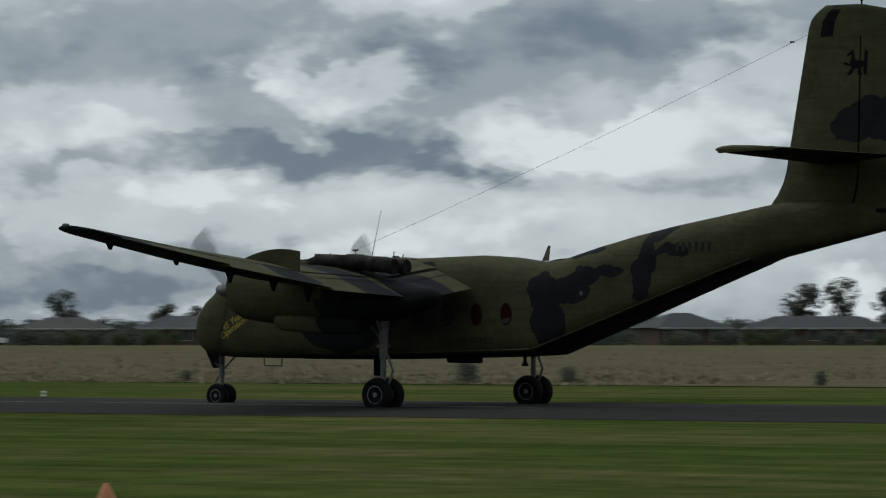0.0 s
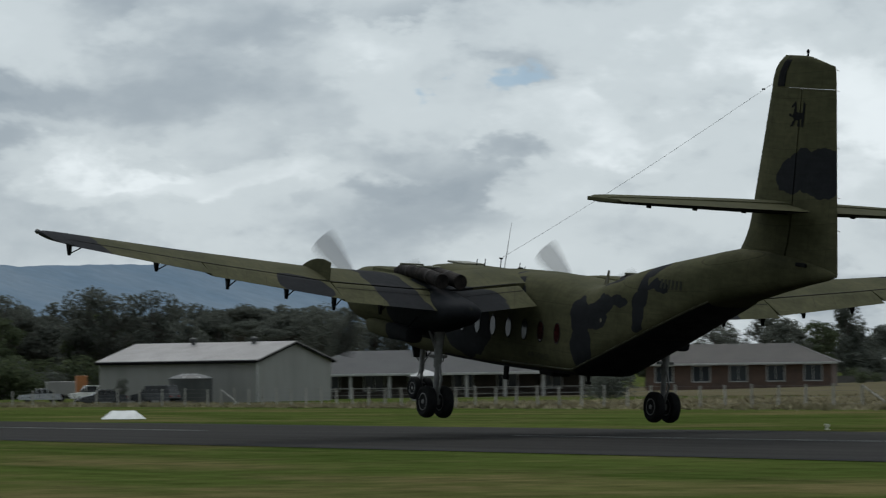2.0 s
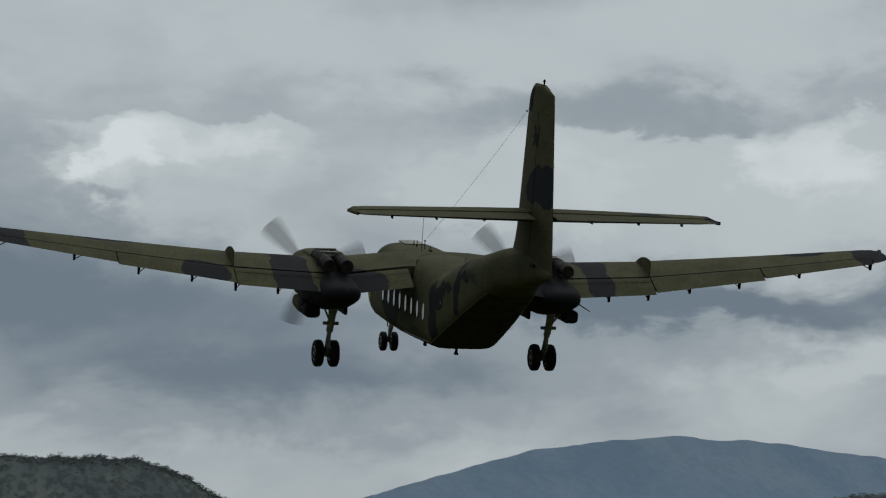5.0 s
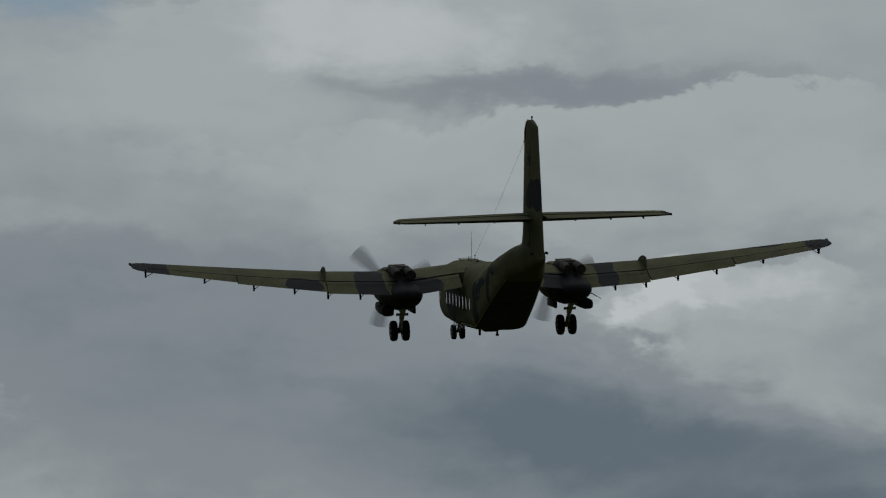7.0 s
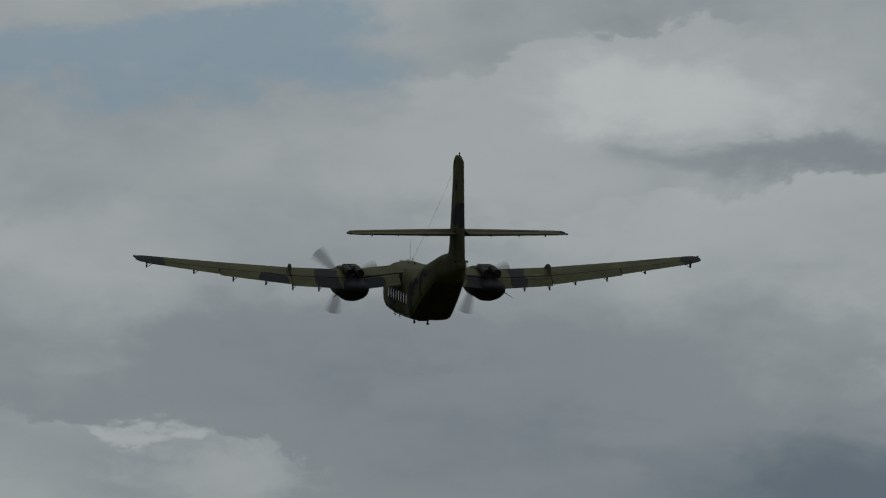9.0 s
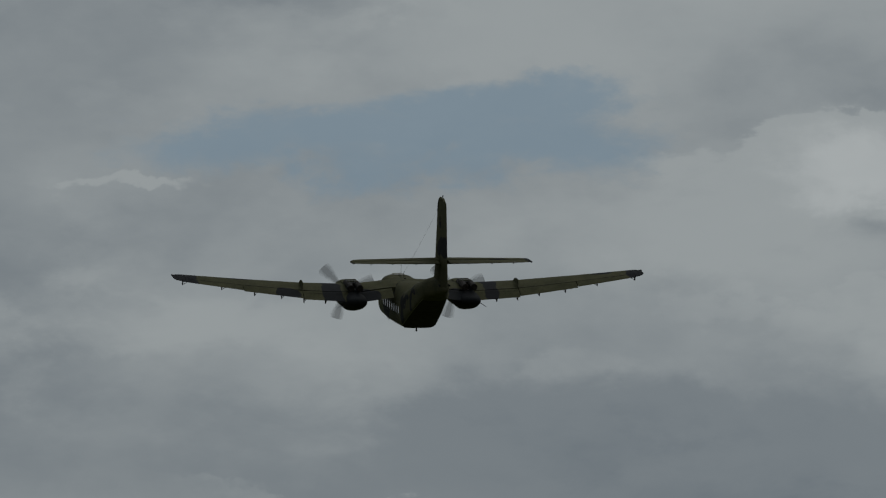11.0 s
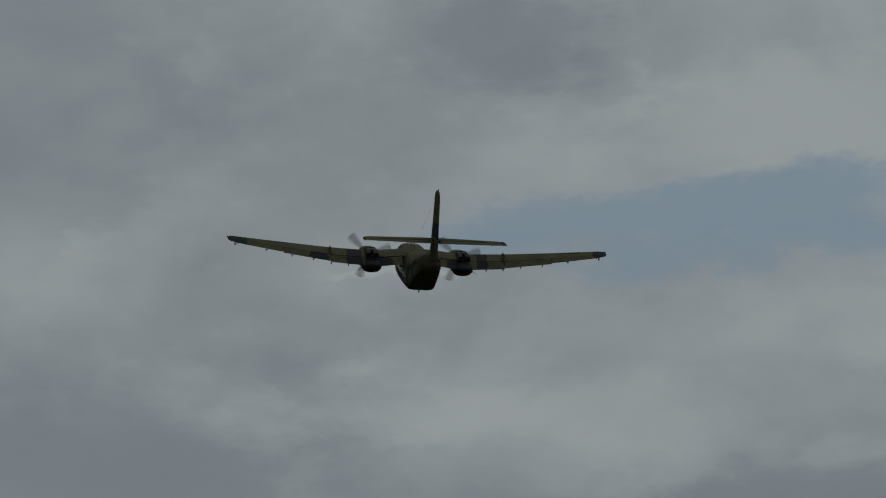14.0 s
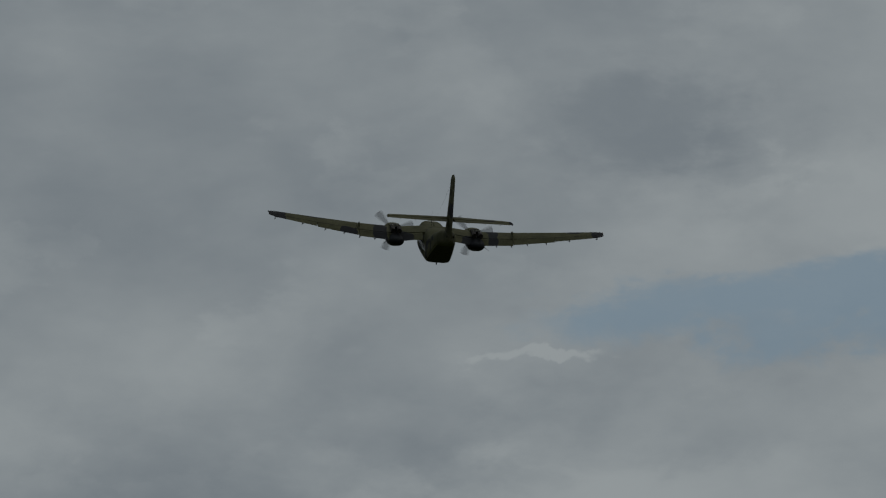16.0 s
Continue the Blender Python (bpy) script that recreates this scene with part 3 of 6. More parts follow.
    tube(bm, (2.62, 0.25, 3.16), (2.26, 0.3, 4.55), 0.011, 0.005, 6)
    part("whip_aerial", bm, BLACK, aircraft)
    bm = bmesh.new()
    tube(bm, (3.3, 0, 3.18), (3.3, 0, 3.46), 0.014, None, 6)
    block(bm, (3.22, -0.02, 3.455), (3.4, 0.02, 3.495), 0.008)
    part("aerial_mast", bm, BLACK, aircraft)
    for x, h in ((4.6, 0.12), (4.1, 0.16), (2.0, 0.2), (1.7, 0.12)):
        bm = bmesh.new()
        tube(bm, (x, 0.1, 3.15), (x - 0.04, 0.1, 3.24 + h), 0.02, 0.012, 6)
        part("stub_aerial", bm, BLACK, aircraft)
    bm = bmesh.new()
    loft([[(x - 0.1, -0.015, 3.2), (x - 0.1, 0.015, 3.2), (x + 0.1, 0.015, 3.2), (x + 0.1, -0.015, 3.2)] if k == 0 else [(x - 0.15, -0.01, 3.6), (x - 0.15, 0.01, 3.6), (x - 0.08, 0.01, 3.6), (x - 0.08, -0.01, 3.6)] for k, x in ((0, -2.8), (1, -2.8))], True, bm)
    part("roof_blade_aerial", bm, PALE, aircraft)
    bm = bmesh.new()
    block(bm, (4.9, -0.34, 3.16), (6.0, 0.34, 3.215), 0.02)
    part("roof_hatch", bm, EDGE, aircraft, "", True)
    bm = bmesh.new()
    block(bm, (1.80, 0.05, 3.16), (1.98, 0.17, 3.32), 0.03)
    part("roof_beacon", bm, BLACK, aircraft)
    # long wire from the roof mast to the fin
    bm = bmesh.new()
    a, b = Vector((3.3, 0, 3.48)), Vector((-10.76, 0, 9.0))
    pts = [a.lerp(b, i / 16) - Vector((0, 0, 0.10 * math.sin(math.pi * i / 16))) for i in range(17)]
    for p, q in zip(pts, pts[1:]):
        tube(bm, p, q, 0.0042, None, 5, False)
    block(bm, b.lerp(a, 0.05) - Vector((0.06, 0.02, 0.02)), b.lerp(a, 0.05) + Vector((0.06, 0.02, 0.02)), 0.008)
    part("aerial_wire", bm, BLACK, aircraft, "thin wire aerial")


WING = [  # y, leading edge x, chord, height of the leading edge, height of the trailing edge, thickness
    (0.0, 2.55, 3.72, 3.04, 2.76, 0.15), (1.2, 2.55, 3.72, 3.00, 2.70, 0.15), (3.6, 2.55, 3.72, 2.74, 2.38, 0.16),
    (6.85, 2.42, 3.25, 2.92, 2.52, 0.15), (10.7, 2.02, 2.55, 3.28, 2.97, 0.14), (14.45, 1.52, 1.80, 3.68, 3.50, 0.125),
    (14.75, 1.42, 1.62, 3.71, 3.56, 0.115), (14.92, 1.20, 1.25, 3.73, 3.62, 0.10), (14.98, 0.95, 0.80, 3.74, 3.67, 0.07)]


def wing_at(y):
    y = abs(y)
    for a, b in zip(WING, WING[1:]):
        if a[0] <= y <= b[0]:
            f = (y - a[0]) / (b[0] - a[0])
            return tuple(p + f * (q - p) for p, q in zip(a[1:], b[1:]))
    return WING[-1][1:]


def wing_ring(y, cut0, cut1, side, drop=0.0, shift=0.0):
    """The wing's section at y between two shares of the chord (0 nose, 1 tail), turned down by drop degrees about its front."""
    le, ch, zl, zt, th = wing_at(y)
    pts = []
    base = foil(1.0, th, 12)
    sel = []
    for fx, fz in base:
        u = 1 - fx
        uc = min(max(u, cut0), cut1)
        if uc != u:
            s = math.copysign(1, fz)
            h = 5 * th * (0.2969 * math.sqrt(uc) - 0.126 * uc - 0.3516 * uc ** 2 + 0.2843 * uc ** 3 - 0.1015 * uc ** 4)
            fz = s * h * (1.15 if s > 0 else 0.85)
        sel.append((uc, fz))
    hinge_u, d = cut0, radians(drop)
    for u, fz in sel:
        x, z = -(u - hinge_u) * ch, fz * ch
        if drop:
            x, z = x * math.cos(d) - 0 + z * math.sin(d) * -1 * 0 + 0, z + x * math.sin(d)
        x -= shift * ch
        pts.append(Vector((le - hinge_u * ch + x, side * y, zl + (zt - zl) * u + z - shift * ch * 0.25)))
    return pts


def make_wings():
    for side in (1, -1):
        ys = [0.0, 0.6, 1.2, 1.9, 2.7, 3.6, 4.6, 5.7, 6.85, 8.2, 9.4, 10.7, 12, 13.3, 14.4, 14.45, 14.6, 14.75, 14.85, 14.92, 14.98]
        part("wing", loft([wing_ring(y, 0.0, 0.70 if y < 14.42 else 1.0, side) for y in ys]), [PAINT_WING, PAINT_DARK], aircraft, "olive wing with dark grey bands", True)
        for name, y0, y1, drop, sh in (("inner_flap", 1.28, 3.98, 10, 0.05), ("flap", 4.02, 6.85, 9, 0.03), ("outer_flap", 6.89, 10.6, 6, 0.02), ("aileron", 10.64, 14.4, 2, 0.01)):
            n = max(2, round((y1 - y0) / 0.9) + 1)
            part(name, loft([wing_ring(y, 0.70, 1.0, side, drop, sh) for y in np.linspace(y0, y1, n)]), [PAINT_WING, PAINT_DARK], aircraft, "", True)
        # dark slot line along the flaps
        bm = bmesh.new()
        pts = []
        for y in np.linspace(1.3, 14.3, 14):
            le, ch, zl, zt, th = wing_at(y)
            u = 0.70
            h = 5 * th * (0.2969 * math.sqrt(u) - 0.126 * u - 0.3516 * u ** 2 + 0.2843 * u ** 3 - 0.1015 * u ** 4) * 1.15 * ch
            pts.append(Vector((le - u * ch, side * y, zl + (zt - zl) * u + h + 0.004)))
        loft([[p + Vector((0.03, 0, 0)), p + Vector((0, 0, 0.006)), p - Vector((0.03, 0, 0.004))] for p in pts], True, bm)
        part("flap_slot", bm, BLACK, aircraft)
        # the flaps' own slot, halfway to the trailing edge
        bm = bmesh.new()
        for y0, y1, drop, sh in ((1.3, 3.96, 10, 0.05), (4.04, 6.83, 9, 0.03)):
            pts = []
            for y in np.linspace(y0, y1, 5):
                ring = wing_ring(y, 0.70, 1.0, side, drop, sh)
                le, ch, zl, zt, th = wing_at(y)
                x = le - (0.775 + sh) * ch
                up = [p for p in ring[:13]]
                a, b = min(((p, q) for p, q in zip(up, up[1:]) if min(p.x, q.x) <= x <= max(p.x, q.x)), key=lambda c: -c[0].z, default=(up[3], up[4]))
                f = (x - a.x) / ((b.x - a.x) or 1)
                pts.append(a.lerp(b, f) + Vector((0, 0, 0.003)))
            loft([[p + Vector((0.022, 0, 0)), p + Vector((0, 0, 0.005)), p - Vector((0.022, 0, 0.003))] for p in pts], True, bm)
        part("flap_vane_slot", bm, BLACK, aircraft)
        # wing fence
        bm = bmesh.new()
        y = 6.87
        le, ch, zl, zt, th = wing_at(y)
        rear, front = le - 0.70 * ch, le - 0.16 * ch
        out = [(front, zl + 0.05)] + [(front + (rear - front) * f, zl + 0.10 + 0.36 * math.sin(math.pi * min(1, 0.06 + f * 0.66)) ** 0.75) for f in np.linspace(0.0, 1.0, 13)] + [(rear, zl - 0.12)]
        loft([[Vector((x, side * (y + dy), z)) for x, z in out] for dy in (-0.014, 0.014)], True, bm)
        part("wing_fence", bm, PAINT_WING, aircraft)
        # flap brackets under the trailing edge
        for y in (5.45, 6.8, 8.2, 9.9, 11.95, 14.4):
            le, ch, zl, zt, th = wing_at(y)
            bm = bmesh.new()
            x0, zb = le - 0.76 * ch, zl + (zt - zl) * 0.76 - 0.04
            d = (0.52 if y < 6.9 else 0.42) if y < 10.7 else 0.28
            prof = [(x0 + 0.16, zb), (x0 - 0.14, zb), (x0 - 0.05, zb - d), (x0 + 0.0, zb - d)]
            loft([[Vector((x, side * (y + dy), z)) for x, z in prof] for dy in (-0.035, 0.035)], True, bm)
            tube(bm, (x0 - 0.03, side * (y + 0.04), zb - d * 0.95), (x0 + 0.02, side * (y - 0.38), zb - 0.05), 0.016, None, 6)
            part("flap_bracket", bm, BLACK, aircraft)
        bm = bmesh.new()
        bmesh.ops.create_uvsphere(bm, u_segments=12, v_segments=8, radius=0.07, matrix=Matrix.Translation((1.0, side * 14.98, 3.76)) @ Matrix.Diagonal((1.6, 1, 1, 1)))
        part("wingtip_lamp", bm, GLASS, aircraft)


NACELLE = [  # x, half width, top, bottom
    (4.55, 0.50, 2.82, 1.90), (4.42, 0.72, 2.98, 1.70), (4.1, 0.84, 3.06, 1.56), (3.4, 0.90, 3.10, 1.48), (2.6, 0.90, 3.12, 1.46), (1.6, 0.88, 3.10, 1.46),
    (0.7, 0.84, 2.98, 1.42), (-0.1, 0.78, 2.72, 1.54), (-0.7, 0.72, 2.62, 1.68), (-1.2, 0.64, 2.54, 1.80), (-1.5, 0.55, 2.48, 1.92), (-1.68, 0.40, 2.40, 2.04), (-1.75, 0.18, 2.30, 2.14)]
ENGINE_Y = 3.6
propellers, main_gears, gear_doors, wheels, nose_gear = [], [], [], [], None


def make_engines():
    for side in (1, -1):
        y = side * ENGINE_Y
        rings = []
        for x, hw, top, bot in NACELLE:
            zc, hz = (top + bot) / 2, (top - bot) / 2
            rings.append([Vector((x, y + hw * math.copysign(abs(math.cos(a)) ** 0.85, math.cos(a)), zc + hz * math.copysign(abs(math.sin(a)) ** 0.85, math.sin(a)))) for a in np.linspace(0, 2 * math.pi, 32, endpoint=False)])
        part("engine_nacelle", loft(rings), PAINT_NACELLE, aircraft, "olive and dark grey engine nacelle", True)
        bm = bmesh.new()
        turned(bm, [(0.46, 4.50), (0.46, 4.58), (0.2, 4.60), (0.2, 4.8)], 24, Matrix.Translation((0, y, 2.35)) @ Matrix.Rotation(radians(-90), 4, "Z"))
        part("engine_front", bm, SOOT, aircraft)
        # twin exhaust pipes with augmenter rings on top of the nacelle
        for dy in (-side * 0.26, side * 0.30):
            bm = bmesh.new()
            path = [(2.3, 2.94, 0.15), (1.8, 3.08, 0.175), (1.1, 3.11, 0.185), (0.2, 3.07, 0.19), (-0.7, 2.98, 0.20)]
            def pipe_at(x):
                return [float(np.interp(-x, [-p[0] for p in path], [p[k] for p in path])) for k in (1, 2)]
            def pipe_ring(x, r):
                return [Vector((x, y + dy + r * math.cos(a), pipe_at(x)[0] + r * math.sin(a))) for a in np.linspace(0, 2 * math.pi, 18, endpoint=False)]
            loft([pipe_ring(x, r) for x, z, r in path] + [pipe_ring(-0.7, 0.17), pipe_ring(-0.2, 0.15)], True, bm)
            pipe = part("exhaust_pipe", bm, SOOT, aircraft, "sooty exhaust pipe", True)
            for i, x in enumerate((1.75, 1.2, 0.6, -0.0, -0.63)):
                bm = bmesh.new()
                r = pipe_at(x)[1]
                loft([pipe_ring(x + dx, r + rr) for dx, rr in ((0.06, 0.002), (0.05, 0.010), (-0.05, 0.010), (-0.06, 0.002))], True, bm)
                part("exhaust_band", bm, SOOT_LIGHT if i % 2 else SOOT, pipe)
        # the dark slot between the pipes and its pale bracket
        bm = bmesh.new()
        block(bm, (0.6, y - 0.16, 3.0), (2.3, y + 0.20, 3.17), 0.03)
        part("augmentor_slot", bm, BLACK, aircraft)
        for x in (1.75, 0.75):
            bm = bmesh.new()
            block(bm, (x - 0.05, y - 0.34, 3.24), (x + 0.05, y + 0.38, 3.31), 0.02)
            part("augmentor_bracket", bm, EDGE, aircraft)
        bm = bmesh.new()
        block(bm, (1.9, y - 0.52, 2.84), (3.3, y + 0.52, 3.12), 0.12)
        part("exhaust_fairing", bm, PAINT_NACELLE, aircraft, "", True)
        bm = bmesh.new()
        tube(bm, (-0.2, y + side * 0.75, 1.95), (-0.5, y + side * 1.15, 1.7), 0.025, 0.012, 6)
        part("drain_pipe", bm, BLACK, aircraft)
        # gear doors beside the leg bay
        bm = bmesh.new()
        loft([[Vector((x, y + side * (0.66 + hw * math.copysign(abs(math.cos(a)) ** 0.6, math.cos(a))), zc + hz * math.copysign(abs(math.sin(a)) ** 0.6, math.sin(a)))) for a in np.linspace(0, 2 * math.pi, 20, endpoint=False)] for x, hw, hz, zc in ((0.02, 0.20, 0.17, 1.44), (0.06, 0.25, 0.21, 1.44), (1.6, 0.26, 0.23, 1.46), (2.5, 0.24, 0.20, 1.50), (2.75, 0.16, 0.12, 1.55))], True, bm)
        gear_doors.append((part("outer_gear_door", bm, PAINT_NACELLE, aircraft, "open dark undercarriage door", True), side))
        bm = bmesh.new()
        block(bm, (0.75, min(y - side * 0.62, y - side * 0.5), 1.25), (2.6, max(y - side * 0.62, y - side * 0.5), 1.6), 0.05)
        gear_doors.append((part("inner_gear_door", bm, PAINT_DARK, aircraft, "", True), -side))
        # propeller: spins about its own axis, which points forward
        hub = bmesh.new()
        m = Matrix.Rotation(radians(-90), 4, "Z")
        turned(hub, [(0.03, 0.42), (0.12, 0.36), (0.19, 0.18), (0.21, 0.0), (0.2, -0.12)], 20, m)
        prop = part("propeller", hub, ALLOY, aircraft, "three-bladed propeller turning", True)
        prop.matrix_basis = pose(4.85, y, 2.35)
        for i in range(3):
            bm = bmesh.new()
            rings = []
            for r, c, tw, th in ((0.15, 0.14, 40, 0.12), (0.45, 0.26, 32, 0.08), (0.9, 0.42, 24, 0.05), (1.4, 0.60, 18, 0.035), (1.8, 0.68, 14, 0.026), (1.95, 0.60, 12, 0.018), (1.99, 0.44, 12, 0.012)):
                ring = []
                for a in np.linspace(0, 2 * math.pi, 10, endpoint=False):
                    px, py = c / 2 * math.cos(a), th / 2 * math.sin(a)
                    t = radians(tw)
                    ring.append(Vector((py * math.cos(t) + px * math.sin(t), px * math.cos(t) - py * math.sin(t), r)))
                rings.append(ring)
            loft(rings, True, bm)
            blade = part("blade", bm, BLADE, prop, "", True)
            blade.matrix_basis = pose(0, 0, 0, 120 * i)
        propellers.append((prop, (4.85, y, 2.35), side))


def tyre_and_rim(bmt, bmr, y, r, w):
    h = w / 2
    turned(bmt, [(r * 0.52, y - h * 0.8), (r * 0.80, y - h), (r * 0.94, y - h * 0.78), (r, y - h * 0.35), (r, y + h * 0.35), (r * 0.94, y + h * 0.78), (r * 0.80, y + h), (r * 0.52, y + h * 0.8)], 28)
    turned(bmr, [(r * 0.10, y - h * 0.90), (r * 0.16, y - h * 0.95), (r * 0.20, y - h * 0.72), (r * 0.42, y - h * 0.60), (r * 0.50, y - h * 0.88), (r * 0.54, y - h * 0.84), (r * 0.54, y + h * 0.84), (r * 0.50, y + h * 0.88), (r * 0.42, y + h * 0.60), (r * 0.20, y + h * 0.72), (r * 0.10, y + h * 0.90)], 28)


def make_gear():
    global nose_gear
    for side in (1, -1):
        # the leg hangs from its pivot in the nacelle
        py, pz = side * 3.6, 1.95
        hz = -0.24 - pz
        bm = bmesh.new()
        tube(bm, (0, 0, 0.0), (0, 0, -0.55), 0.20, 0.13, 14)
        tube(bm, (0, 0, -0.5), (0, 0, -1.25), 0.125, 0.11, 14)
        tube(bm, (0, 0, -1.25), (0, 0, hz + 0.02), 0.075, None, 12)
        tube(bm, (0, -0.40, hz), (0, 0.40, hz), 0.055, None, 10)
        block(bm, (-0.10, -0.12, hz - 0.08), (0.10, 0.12, hz + 0.10), 0.03)
        for a, b in (((-0.12, 0, -1.15), (-0.30, 0, -1.55)), ((-0.30, 0, -1.55), (-0.10, 0, hz + 0.05)), ((0.1, 0, -0.75), (0.75, 0, -0.05)), ((0, side * 0.1, -0.72), (0, side * 0.42, -0.05))):
            tube(bm, a, b, 0.035, 0.03, 8)
        block(bm, (-0.05, -0.26, -0.98), (0.05, 0.26, -0.90), 0.015)
        leg = part("main_undercarriage_leg", bm, STEEL, aircraft, "grey oleo leg with twin wheels", True)
        leg.matrix_basis = pose(-0.17, py, pz)
        for k in (-1, 1):
            bt, br = bmesh.new(), bmesh.new()
            tyre_and_rim(bt, br, 0, 0.44, 0.30)
            for nm, b, mat in (("tyre", bt, RUBBER), ("wheel_rim", br, ALLOY)):
                o = part(nm, b, mat, leg, "", True)
                o.matrix_basis = pose(0, k * 0.255, hz)
                wheels.append((o, (0, k * 0.255, hz)))
        main_gears.append((leg, (-0.17, py, pz)))
    bm = bmesh.new()
    hz = -0.42 - 0.9
    tube(bm, (0, 0, 0), (0, 0, -0.8), 0.085, None, 12)
    tube(bm, (0, 0, -0.8), (0, 0, hz), 0.055, None, 10)
    tube(bm, (0, -0.26, hz), (0, 0.26, hz), 0.04, None, 8)
    for a, b in (((0.08, 0, -0.75), (0.24, 0, -1.0)), ((0.24, 0, -1.0), (0.06, 0, hz + 0.05)), ((-0.05, 0, -0.6), (-0.6, 0, -0.1)), ((0.05, 0.1, -0.5), (0.4, 0.14, -0.2))):
        tube(bm, a, b, 0.025, None, 8)
    nose = part("nose_undercarriage_leg", bm, STEEL, aircraft, "grey nose leg with twin wheels", True)
    nose.matrix_basis = pose(7.82, 0, 0.84)
    for k in (-1, 1):
        bt, br = bmesh.new(), bmesh.new()
        tyre_and_rim(bt, br, 0, 0.335, 0.22)
        for nm, b, mat in (("tyre", bt, RUBBER), ("wheel_rim", br, ALLOY)):
            o = part(nm, b, mat, nose, "", True)
            o.matrix_basis = pose(0, k * 0.19, hz)
            wheels.append((o, (0, k * 0.19, hz)))
    nose_gear = (nose, (7.82, 0, 0.84))
    bm = bmesh.new()
    block(bm, (-0.04, -0.24, -0.62), (0.04, 0.24, 0.0), 0.03, pose(8.22, 0, 0.74, 0, 28))
    part("nose_gear_door", bm, PAINT_DARK, aircraft, "open dark nose wheel door")


FIN_Z = (4.3, 4.6, 4.9, 5.2, 5.5, 6.8, 8.2, 8.80)


def fin_at(z):
    f = (z - 4.4) / (9.8 - 4.4)
    le = -9.76 - 0.90 * f + 0.45 * max(0, (5.5 - z) / 1.1) ** 2 - 0.40 * max(0, (z - 9.0) / 0.61) ** 2.6
    te = -14.00 + 0.76 * f
    return le, te, 0.50 - 0.24 * f


def fin_ring(z, u0, u1, round_front=False, gap=0.0, shrink=1.0):
    le, te, th = fin_at(z)
    ch = le - te
    pts = []
    for s in (1, -1):
        us = np.linspace(u0, u1, 9)
        for u in (us if s == 1 else us[::-1]):
            h = 5 * (th / ch) * (0.2969 * math.sqrt(max(u, 0)) - 0.126 * u - 0.3516 * u * u + 0.2843 * u ** 3 - 0.1015 * u ** 4) * ch * shrink
            h = max(h, 0.012)
            pts.append(Vector((le - u * ch, s * h, z)))
    return pts


